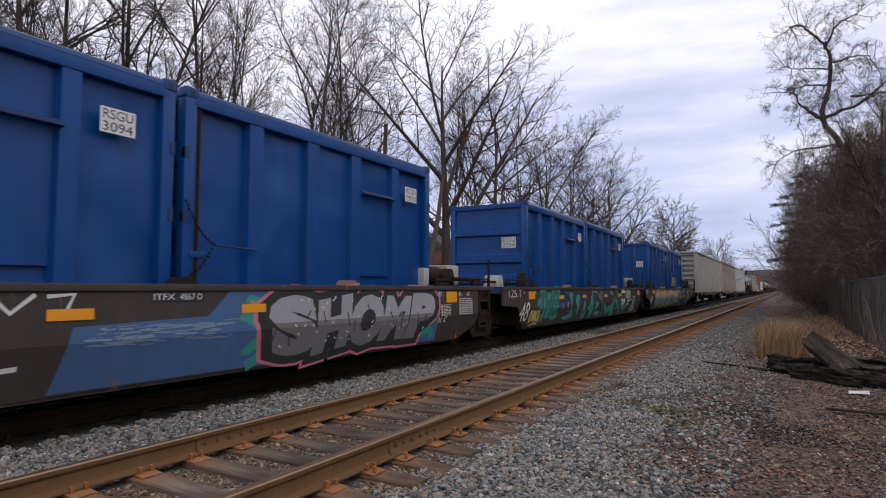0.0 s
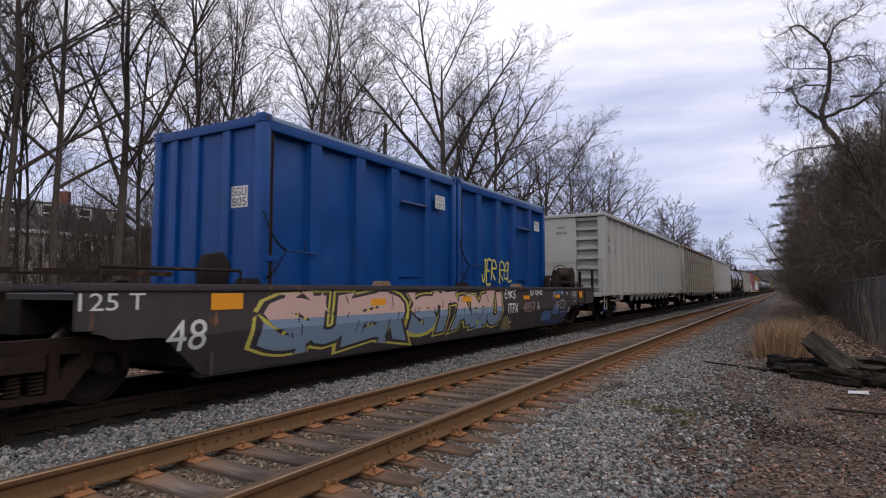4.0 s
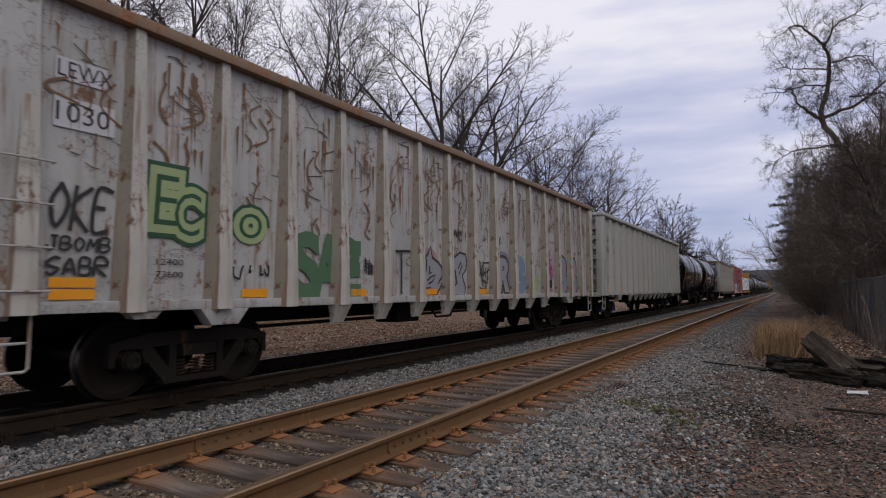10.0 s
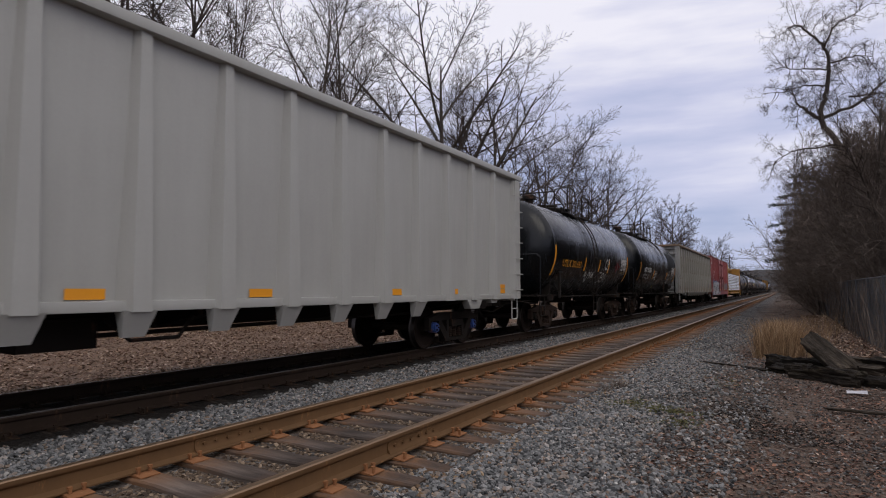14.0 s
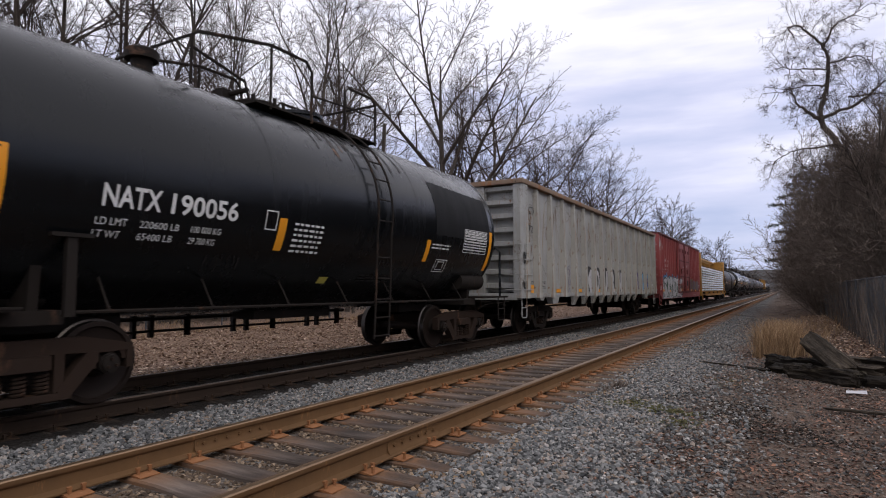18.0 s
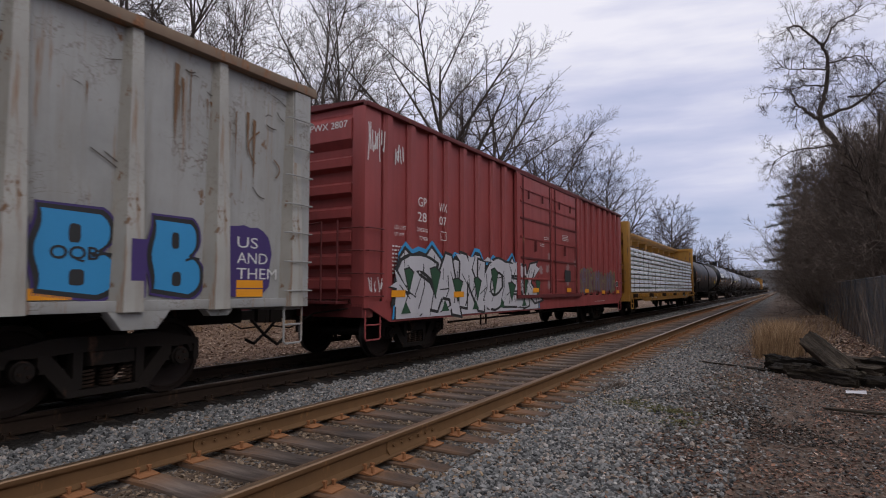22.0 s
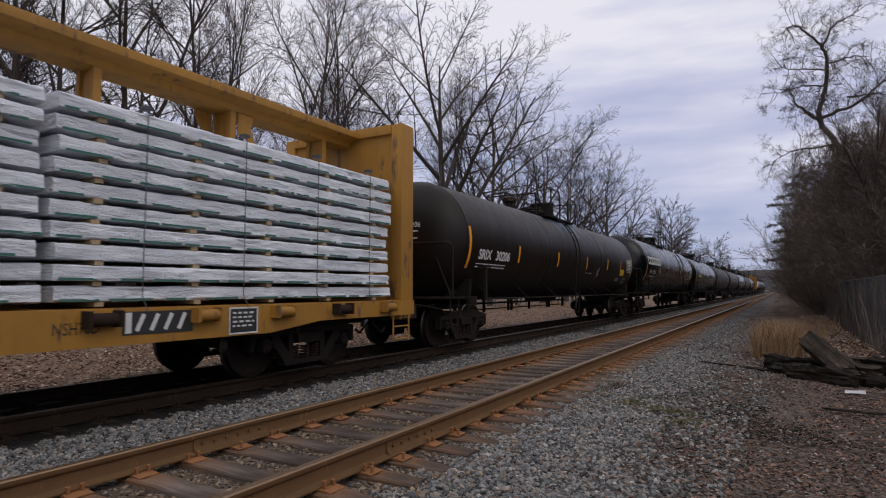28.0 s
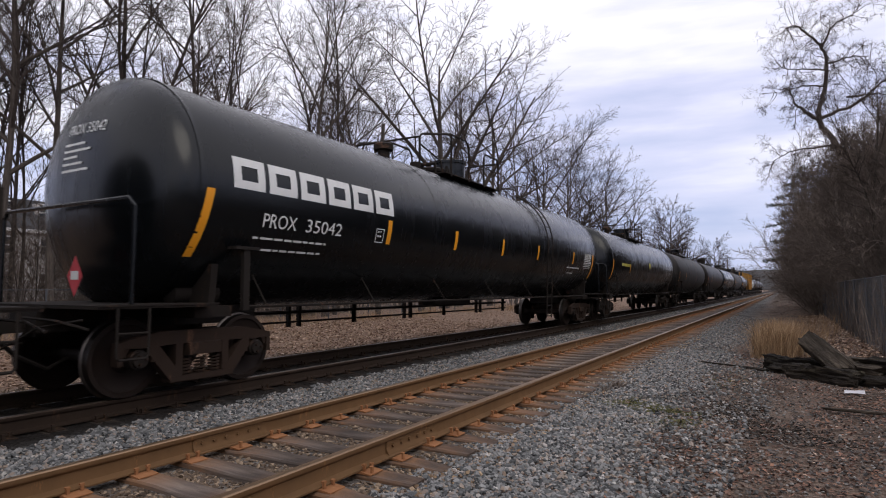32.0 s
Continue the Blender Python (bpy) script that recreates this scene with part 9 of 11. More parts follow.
part("air_tank", Geo().lathe([(9.5, 0.001), (9.52, 0.2), (10.6, 0.2), (10.62, 0.001)], "x", 16, (0, -1.15, 1.45)), STEEL, tank_b, "black brake air tank")

MATTE = paint("matte_black_patch_paint", (0.0055, 0.0055, 0.006), (0.009, 0.009, 0.009), 0.6, 0.0, 0.62, spec=0.2)
g = Geo()
g.hold = True
for k in range(8):
    patch(g, 7.95 + 0.30 * k, 8.25 + 0.30 * k, 2.34, 3.42 - 0.012 * k, 0)
decal(tank_b, "repaint", wrap(g, 1.62, 2.53, 0.004), MATTE, "matte black repainted panel")
runs(tank_b, 1.62, 2.53, 4.6, 7.2, 22, TANK_GREY, 301)
g = Geo()
scrawl(g, 2.75, 3.35, 1.48, 1.72, 0, rng, 7, 0.014)
scrawl(g, 6.3, 6.7, 1.62, 1.78, 0, rng, 4, 0.014)
bars(g, 5.95, 6.9, 1.38, 1.52, 0, 3, rng)
decal(tank_b, "graffiti", wrap(g, 1.62, 2.53), TANK_GREY, "faint grey marker tags")
g = Geo()
patch(g, 5.02, 5.22, 1.36, 1.46, 0)
decal(tank_b, "panel", wrap(g, 1.62, 2.53), LEMON, "small yellow sticker")

tank_c = tank_car(198.15, 215.6, 1.42, 2.39, TANK_BROWN, "long soot-brown tank car with white number", 0.85, "dark", ladder=8.3)
for x, z0, z1 in ((0.44, 1.75, 2.70), (3.33, 1.98, 2.42), (6.51, 1.98, 2.42), (9.65, 1.98, 2.42), (12.53, 2.04, 2.46), (14.70, 2.03, 2.46), (16.80, 1.83, 2.68)):
    strip(tank_c, 1.42, 2.39, x, 0.11, z0, z1)
g = Geo()
fitted(g, "SRIX", 0.98, 1.66, 1.98, 2.20, 0, 0.03)
fitted(g, "30206", 1.94, 2.76, 1.98, 2.20, 0, 0.03)
bars(g, 0.92, 2.6, 1.74, 1.88, 0, 2, rng, 0.36)
hatch_table(g, 15.85, 16.70, 2.03, 2.58, rng)
frame_box(frame_box(g, 15.65, 16.15, 1.50, 1.74), 15.75, 16.05, 1.54, 1.70)
bars(g, 14.35, 14.85, 1.6, 1.75, 0, 3, rng)
scrawl(g, 11.15, 11.5, 1.6, 2.1, 0, rng, 4, 0.014)
bars(g, 9.75, 10.5, 1.82, 1.86, 0, 1, rng)
decal(tank_c, "lettering", wrap(g, 1.42, 2.39), WHITE, "white stencilled lettering")
g = Geo()
patch(g, 14.80, 15.50, 1.86, 2.11, 0)
decal(tank_c, "warning_panel", wrap(g, 1.42, 2.39), WARNYELLOW, "yellow warning panel")
g = Geo()
fitted_end(g, "SRIX 30206", 0.20, -0.50, 2.66, 2.78, 0)
for k in range(3):
    g.add([(0, 0.2, 2.40 + 0.08 * k), (0, -0.45 + 0.2 * (k % 2), 2.40 + 0.08 * k), (0, -0.45 + 0.2 * (k % 2), 2.43 + 0.08 * k), (0, 0.2, 2.43 + 0.08 * k)], [(0, 1, 2, 3)])
decal(tank_c, "lettering", wrap_head(g, 1.42, 2.39), WHITE, "white lettering on the head")

brake_wheel(tank_c, -0.58, 0.45, 1.80)
part("head_brace", Geo().tube([(-0.05, -0.75, 2.15), (-0.10, -1.25, 1.10)], 0.022, 6).tube([(-0.05, 0.75, 2.15), (-0.10, 1.25, 1.10)], 0.022, 6), STEEL, tank_c)
runs(tank_c, 1.42, 2.39, 7.4, 10.2, 40, PALEBLUE, 302)
tank_d = tank_car(217.6, 235.6, 1.53, 2.54, TANK, "long glossy black tank car with bold white shapes", 0.85, "brown", ladder=12.4)
for x, z0, z1, le in ((0.36, 1.66, 2.50, 0.12), (4.28, 2.06, 2.48, 0), (6.75, 2.1, 2.5, 0), (9.2, 2.1, 2.5, 0), (11.65, 2.1, 2.5, 0), (14.9, 2.1, 2.5, 0), (17.25, 1.66, 2.5, -0.1)):
    strip(tank_d, 1.53, 2.54, x, 0.12, z0, z1, le)
# six broad white block shapes stand for the owner's name
g = Geo()
for k in range(6):
    x = 0.88 + 0.605 * k
    w, z0, z1, t = 0.53, 2.56, 2.97, 0.13
    g.hold = False
    g.cut()
    g.hold = True
    patch(g, x, x + w, z1 - 0.11, z1, 0), patch(g, x, x + w, z0, z0 + 0.11, 0)
    patch(g, x, x + t, z0 + 0.11, z1 - 0.11, 0), patch(g, x + w - t, x + w, z0 + 0.11, z1 - 0.11, 0)
decal(tank_d, "emblem", wrap(g, 1.53, 2.54), WHITE, "bold white block shapes")
g = Geo()
fitted(g, "PROX", 1.42, 2.05, 2.10, 2.29, 0)
fitted(g, "35042", 2.25, 3.05, 2.10, 2.29, 0)
bars(g, 1.3, 2.75, 1.90, 1.97, 0, 1, rng)
bars(g, 1.25, 2.7, 1.75, 1.82, 0, 1, rng)
frame_box(g, 3.95, 4.18, 2.07, 2.31)
bars(g, 4.0, 4.13, 2.12, 2.27, 0, 2, rng)
hatch_table(g, 16.2, 17.0, 2.0, 2.5, rng)
bars(g, 14.5, 15.8, 1.9, 2.0, 0, 1, rng)
bars(g, 14.7, 15.3, 1.75, 1.82, 0, 1, rng)
decal(tank_d, "lettering", wrap(g, 1.53, 2.54), WHITE, "white stencilled lettering")
g = Geo()
fitted_end(g, "PROX 35042", 0.30, -0.45, 3.20, 3.34, 0)
for k in range(5):
    g.add([(0, 0.32, 2.72 + 0.085 * k), (0, -0.25 + 0.12 * (k % 3), 2.72 + 0.085 * k), (0, -0.25 + 0.12 * (k % 3), 2.75 + 0.085 * k), (0, 0.32, 2.75 + 0.085 * k)], [(0, 1, 2, 3)])
decal(tank_d, "lettering", wrap_head(g, 1.53, 2.54), WHITE, "white lettering on the head")
g = Geo()
g.add([(-0.42, -0.42, 1.66), (-0.42, -0.58, 1.42), (-0.42, -0.42, 1.18), (-0.42, -0.26, 1.42)], [(0, 1, 2, 3)])
decal(tank_d, "placard", g, SIGNRED, "red diamond hazard placard")
g = Geo()
g.add([(-0.424, -0.50, 1.48), (-0.424, -0.50, 1.38), (-0.424, -0.34, 1.38), (-0.424, -0.34, 1.48)], [(0, 1, 2, 3)])
decal(tank_d, "placard", g, WHITE, "white panel on the placard")

x = 237.5
FAR_TANKS = (("black tank car with a yellow mark", TANK, 16.2, 1.5), ("worn grey-black tank car", TANK_GREY, 15.6, 1.46), ("dull black tank car far down the line", TANK_BROWN, 16.0, 1.46), ("dull black tank car far down the line", TANK, 16.0, 1.46),
             ("dull black tank car far down the line", TANK_GREY, 16.0, 1.46), ("dull black tank car far down the line", TANK, 16.0, 1.46))
for i, (lab, m, L, R) in enumerate(FAR_TANKS):
    t = tank_car(x, x + L, R, 2.45, m, lab, 0.9, "dark", turning=i < 1, fine=i < 2)
    strip(t, R, 2.45, 0.45, 0.12, 1.7, 2.5)
    strip(t, R, 2.45, 3.6, 0.12, 2.0, 2.4)
    if i == 0:
        g = Geo()
        patch(g, 8.0, 8.3, 2.3, 2.6, 0), bars(g, 2.0, 3.6, 2.1, 2.4, 0, 1, rng)
        decal(t, "panel", wrap(g, R, 2.45), LEMON, "yellow marks on the tank")
    x += L + 2.2


def far_hopper(x0, L, mat, label):
    """A covered hopper seen from far off: slope-sheet ends, ribbed sides, roof and hatches."""
    car = rolling("hopper_car", label, "hopper car", x0, "hopper cars")
    part("body", Geo().prism([(0.2, 4.3), (0.2, 3.0), (2.2, 1.2), (L - 2.2, 1.2), (L - 0.2, 3.0), (L - 0.2, 4.3)], "y", -1.55, 1.55), mat, car)
    part("roof", Geo().prism([(-1.6, 4.3), (1.6, 4.3), (0.6, 4.6), (-0.6, 4.6)], "x", 0.1, L - 0.1), mat, car)
    for k in range(10):
        xx = 0.8 + (L - 1.6) * k / 9
        part("side_rib", Geo().box(xx - 0.06, xx + 0.06, -1.62, -1.552, 1.3 if 2 < xx < L - 2 else 3.0, 4.3), mat, car)
    part("centre_sill", Geo().box(-0.3, L + 0.3, -0.35, 0.35, 0.78, 1.15), STEEL, car)
    bogie(car, 1.9, "dark", "dark", False)
    bogie(car, L - 1.9, "dark", "dark", False)
    return car


far_hopper(x, 14.0, YELLOW, "yellow-tan hopper car far down the line")
x += 16
w = tank_car(x, x + 13.0, 1.45, 2.45, PALE, "white tank car far down the line", 0.9, "dark", turning=False, fine=False)
x += 15.5
for i in range(4):
    tank_car(x, x + 15.5, 1.45, 2.45, (TANK, TANK_GREY)[i % 2], "dull black tank car far down the line", 0.9, "dark", turning=False, fine=False)
    x += 17.5

# ---- trees ----


def grow(seed, height, trunk_r, kids, angle, ratio, stems=1, stem_spread=0.0, bare=0.3, lift=0.06, wob=0.05, min_r=0.006, trunk_part=0.72, even=False, limbs=(), lean=(0, 0), crook=1.0):
    """A bare tree: a tapered trunk (or several stems), limbs, branches and straight fine twigs. Returns the wood and the crown.
    limbs: chosen main limbs (share of the trunk, bearing, rise in degrees, length)."""
    rng = random.Random(seed)
    wood, crown = Geo(), Geo()
    sides = (8, 6, 4, 3, 3)
    last = len(kids)

    def limb(p, d, length, r, lvl):
        n = max(1, int(length / (0.8, 0.5, 0.45, 0.5, 0.5)[lvl]))
        n = min(n, (16, 11, 6, 2, 1)[lvl])
        if lvl == last:
            n = 1
        step = length / n
        if lvl == last:
            r *= 0.85
        root = p.copy()
        pts, rs = [p.copy()], [r]
        w = wob * math.sqrt(step) * (0.6 * crook, crook, crook, crook, 1)[lvl]
        bend = Vector((rng.gauss(0, 1), rng.gauss(0, 1), rng.gauss(0, 0.5))) * (wob * 0.7 * crook * step if lvl else 0)
        up = (0.02, lift, lift * 0.6, 0, 0)[lvl] * step
        for i in range(n):
            d = d + bend + Vector((rng.gauss(0, w), rng.gauss(0, w), rng.gauss(0, w) + up))
            if lvl == 0:
                d += Vector((lean[0] - (p.x - root.x) * 0.06, lean[1] - (p.y - root.y) * 0.06, 0)) * step
            d.normalize()
            p = p + d * step
            pts.append(p.copy())
            rs.append(max(min_r * 0.4, r * (1 - (0.88 if lvl == 0 else 0.80) * ((i + 1) / n))))
        if lvl == last:
            # a fine twig: a slender spike
            u = d.orthogonal().normalized() * r
            w = d.cross(u)
            crown.add([pts[0] + u, pts[0] - u * 0.5 + w * 0.87, pts[0] - u * 0.5 - w * 0.87, pts[-1]], [(0, 1, 3), (1, 2, 3), (2, 0, 3)])
        else:
            (wood if lvl < 2 else crown).tube(pts, rs, sides[lvl], False)
        if lvl >= last:
            return
        k = max(1, round(kids[lvl] * rng.uniform(0.8, 1.2)))
        t0 = bare if lvl == 0 else 0.22
        turn = rng.uniform(0, 6.28)
        plan = limbs if lvl == 0 and limbs else [None] * k
        for j, chosen in enumerate(plan):
            t = chosen[0] if chosen else t0 + (1 - t0) * (j + rng.uniform(0.2, 0.8)) / k
            at = t * n
            i = min(n - 1, int(at))
            q = pts[i].lerp(pts[i + 1], at - i)
            base = (pts[i + 1] - pts[i]).normalized()
            turn += 2.4 + rng.uniform(-0.6, 0.6)
            out = base.orthogonal().normalized()
            out.rotate(Matrix.Rotation(turn, 3, base))
            a = radians(angle[lvl] * rng.uniform(0.75, 1.2) * (1.1 - 0.3 * t))
            d2 = base * math.cos(a) + out * math.sin(a)
            size = length * ratio[lvl] * (0.95 if even and lvl == 0 else 1.12 - 0.55 * t) * rng.uniform(0.7, 1.2)
            here = rs[i] + (rs[i + 1] - rs[i]) * (at - i)
            rr = max(min_r, min(here * 0.75, r * (0.55, 0.36, 0.36, 0.4)[lvl]))
            if chosen:
                b_, e_ = radians(chosen[1]), radians(chosen[2])
                d2, size, rr = Vector((math.cos(b_) * math.cos(e_), math.sin(b_) * math.cos(e_), math.sin(e_))), chosen[3], max(min_r, here * 0.52)
            limb(q, d2, size, rr, lvl + 1)

    for s in range(stems):
        a = 2 * math.pi * s / stems + rng.uniform(-0.4, 0.4)
        o = Vector((math.cos(a), math.sin(a), 0))
        p = o * (0.25 * stem_spread * (stems > 1)) + Vector((0, 0, -0.25))
        d = (Vector((0, 0, 1)) + o * (stem_spread * rng.uniform(0.3, 1.0) * 0.35 if stems > 1 else 0)).normalized()
        limb(p, d, height * trunk_part * rng.uniform(0.85, 1.1), trunk_r * (1 if stems == 1 else rng.uniform(0.6, 1.0)), 0)
    for g in (wood, crown):
        top = max(v[2] for v in crown.v)
    k = height / top
    for g in (wood, crown):
        g.v = [(x * k, y * k, z * k) for x, y, z in g.v]
    return wood, crown


def tree_kind(name, geos, wood_mat, twig_mat, label, category):
    wood, crown = geos
    t = thing(name, label, category, (0, -60, -40))
    part("trunk", wood, wood_mat, t)
    part("crown", crown, twig_mat, t, "leafless twigs")
    return t


def plant(kind, x, y, turn, size=1.0, height=None, label="", group=""):
    c = copy_thing(kind, Matrix.LocRotScale((x, y, ground_height(x, y) - 0.05), Euler((0, 0, radians(turn))), None))
    c.scale = (size, size, height or size)
    return tagged(c, label, group=group)


FORKED = tree_kind("bare_tree", grow(101, 20, 0.19, (10, 13, 10, 4), (34, 42, 44, 42), (0.62, 0.36, 0.42, 0.5), bare=0.30, lift=0.05, min_r=0.009, trunk_part=0.85), BARK, TWIG, "tall leafless tree with forked grey-brown limbs", "tree")
CLUMP = tree_kind("bare_tree", grow(102, 20, 0.11, (13, 9, 8, 3), (32, 38, 40, 40), (0.34, 0.42, 0.46, 0.5), stems=4, stem_spread=0.7, bare=0.25, lift=0.05, wob=0.03, min_r=0.009, trunk_part=0.92), BARK, TWIG, "leafless tree with several straight stems from one base", "tree")
POLE = tree_kind("bare_tree", grow(104, 20, 0.15, (18, 10, 8, 4), (46, 42, 42, 42), (0.30, 0.42, 0.46, 0.5), bare=0.28, lift=0.04, wob=0.03, min_r=0.009, trunk_part=0.95), BARK, TWIG, "slender leafless tree with a straight bare trunk", "tree")
OLDER = tree_kind("bare_tree", grow(105, 20, 0.165, (10, 12, 9, 4), (40, 44, 44, 42), (0.55, 0.36, 0.44, 0.5), stems=2, stem_spread=0.8, bare=0.28, lift=0.05, wob=0.06, min_r=0.009, trunk_part=0.82), BARK, TWIG, "leafless twin-stemmed tree with spreading limbs", "tree")
SAPLING = tree_kind("sapling", grow(106, 9, 0.05, (10, 6, 4), (34, 38, 40), (0.34, 0.42, 0.5), stems=3, stem_spread=0.9, bare=0.18, lift=0.05, wob=0.04, min_r=0.006, trunk_part=0.95), BARK, TWIG, "thin leafless sapling in the undergrowth", "sapling")
WHIPS = tree_kind("sapling", grow(107, 8, 0.05, (9, 5, 4), (38, 42, 42), (0.40, 0.45, 0.5), stems=5, stem_spread=1.3, bare=0.1, lift=0.02, min_r=0.006, trunk_part=0.95), BARK, BRUSH, "tangle of thin leafless stems", "sapling")
ROUND = tree_kind("bare_tree", grow(108, 22, 0.36, (22, 17, 16), (60, 50, 50), (0.62, 0.42, 0.45), bare=0.16, lift=0.008, wob=0.04, min_r=0.024, trunk_part=0.66), BARK, TWIG, "leafless tree with a rounded spreading crown", "tree")
VASE = tree_kind("bare_tree", grow(114, 22, 0.27, (15, 13, 9, 4), (42, 46, 50, 50), (0.80, 0.36, 0.36, 0.42), bare=0.22, lift=0.004, wob=0.024, min_r=0.011, trunk_part=0.62), BARK, TWIG, "leafless tree with a tall broom of fine rising branches", "tree")
BROOM = tree_kind("bare_tree", grow(115, 22, 0.25, (17, 12, 9, 4), (50, 48, 50, 50), (0.66, 0.38, 0.38, 0.42), bare=0.20, lift=0.006, wob=0.028, min_r=0.011, trunk_part=0.74), BARK, TWIG, "leafless tree with a full oval crown of fine twigs", "tree")
KINDS = (VASE, BROOM, ROUND, FORKED, CLUMP, POLE, OLDER, SAPLING, WHIPS)

WOOD = "trees of the wood beside the line"
for kind, x, y, turn, size in (
        (OLDER, 7.0, 21.6, 20, 0.85), (POLE, 10.1, 20.0, 70, 0.92), (FORKED, 12.0, 19.8, 10, 0.95), (POLE, 13.2, 20.4, 200, 0.75), (CLUMP, 17.3, 20.4, 0, 0.95),
        (FORKED, 22.6, 19.6, 120, 1.04), (POLE, 24.0, 20.2, 20, 1.0), (OLDER, 28.0, 23.0, 300, 0.98), (POLE, 26.2, 20.8, 140, 0.72), (CLUMP, 31.0, 26.0, 15, 0.85),
        (VASE, 35.5, 20.2, 15, 1.08), (CLUMP, 40.0, 21.5, 110, 1.08), (BROOM, 43.2, 20.4, 60, 1.0), (POLE, 47.2, 19.8, 250, 0.90), (VASE, 55.6, 20.6, 200, 0.86),
        (BROOM, 62.5, 20.4, 40, 0.94), (POLE, 68.0, 21.5, 170, 1.10), (BROOM, 74.0, 20.8, 280, 0.93), (VASE, 81.0, 20.4, 30, 0.95), (CLUMP, 92.0, 22.0, 10, 0.62), (OLDER, 99.0, 21.0, 10, 0.60),
        (ROUND, 110.0, 22.5, 80, 0.62), (ROUND, 130.0, 20.0, 300, 1.0), (ROUND, 137.0, 21.6, 60, 0.86), (ROUND, 150.0, 20.8, 0, 0.66),
        (ROUND, 168.0, 21.5, 150, 0.5), (ROUND, 223.0, 20.0, 210, 0.98), (ROUND, 262.0, 20.5, 20, 0.6), (ROUND, 300.0, 19.0, 20, 0.6), (ROUND, 350.0, 15.0, 20, 0.6), (ROUND, 390.0, -9.0, 80, 0.6), (ROUND, 360.0, 30.0, 80, 0.7), (ROUND, 240.0, 30.0, 10, 0.5),
        (POLE, 8.4, 19.4, 40, 0.95), (CLUMP, 10.6, 23.6, 80, 0.9), (POLE, 14.3, 19.2, 310, 0.92), (POLE, 5.8, 20.0, 150, 0.9), (FORKED, 4.5, 27.0, 10, 0.9), (CLUMP, 0.5, 21.0, 45, 0.9), (BROOM, 22.5, 31.0, 60, 0.80)):
    plant(kind, x, y, turn, size, group=WOOD)
rng = random.Random(111)
for i in range(13):
    x = 4.5 + i * (3.4 if i < 6 else 5.6) + rng.uniform(-1.2, 1.2)
    plant(rng.choice((SAPLING, SAPLING, WHIPS)), x, rng.uniform(18.6, 26.5), rng.uniform(0, 360), rng.uniform(0.6, 1.1), group="undergrowth of the wood")
for i in range(10):
    plant(rng.choice((SAPLING, WHIPS)), 88 + i * 13 + rng.uniform(-3, 3), rng.uniform(16.5, 24), rng.uniform(0, 360), rng.uniform(0.5, 0.9), group="undergrowth of the wood")

# a dead leaning trunk and a snapped stem among the trees
g = Geo()
g.tube([(30.5, 19.0, 0.0), (32.0, 19.4, 3.6), (33.6, 19.8, 6.4), (34.9, 20.2, 9.2), (35.3, 20.4, 10.6)], [0.20, 0.18, 0.15, 0.10, 0.03], 8)
leaning = thing("leaning_trunk", "dead trunk that leans into its neighbours", "tree")
part("trunk", g, BARK, leaning)
g = Geo()
g.tube([(25.6, 18.6, 0), (25.8, 18.7, 5), (26.1, 18.7, 10.6)], [0.16, 0.13, 0.10], 8)
snag = thing("dead_snag", "dead snapped-off tree trunk", "tree")
part("trunk", g, BARK, snag)

# ---- right-hand thicket, tree and pine ----
BUSH_A = tree_kind("thicket_bush", grow(121, 7.6, 0.045, (10, 7, 5), (42, 46, 46), (0.36, 0.5, 0.6), stems=11, stem_spread=1.7, bare=0.05, lift=0.03, wob=0.12, min_r=0.009, trunk_part=0.85), BRUSH, BRUSH, "dense brown leafless thicket of thin stems", "bush")
BUSH_B = tree_kind("thicket_bush", grow(122, 5.6, 0.04, (9, 7, 5), (50, 50, 48), (0.44, 0.55, 0.6), stems=12, stem_spread=2.2, bare=0.04, lift=0.0, wob=0.16, min_r=0.009, trunk_part=0.85), BRUSH, BRUSH, "low tangled brown thicket hung with creepers", "bush")
rng = random.Random(131)
for i in range(22):
    x = 18 + i * 2.0 + (i * i) * 0.11
    y = -5.3 if x < 26 else -5.3 + 3.2 * min(1, (x - 26) / 16)
    plant(BUSH_A if i % 4 else BUSH_B, x, y - rng.uniform(-0.1, 0.4), rng.uniform(0, 360), rng.uniform(1.05, 1.3), group="thicket along the fence")
    if i < 14:
        plant(BUSH_A, x + 1.2, y - 1.9 - rng.uniform(0, 0.8), rng.uniform(0, 360), rng.uniform(1.05, 1.35), group="thicket along the fence")
for i in range(34):
    # low brush under the trees of the wood
    plant(BUSH_A if i % 2 else BUSH_B, (2.5 + i * 2.3 if i < 20 else 6 + (i - 20) * 1.5) + rng.uniform(-0.6, 0.6), rng.uniform(23.0, 27.5) if i < 20 else rng.uniform(20.5, 24.0), rng.uniform(0, 360), rng.uniform(0.66, 0.95) if i < 20 else rng.uniform(0.5, 0.75), label="dense brown brush under the bare trees", group="brush under the trees")
for x, y, k in ((13.2, 22.6, 0.95), (15.0, 21.8, 1.05), (16.6, 23.2, 1.1), (18.2, 21.6, 1.0), (19.8, 22.8, 1.1), (21.6, 21.9, 0.95)):
    # taller brush between the trunks
    plant(BUSH_A, x, y, rng.uniform(0, 360), k, label="dense brown brush under the bare trees", group="brush under the trees")


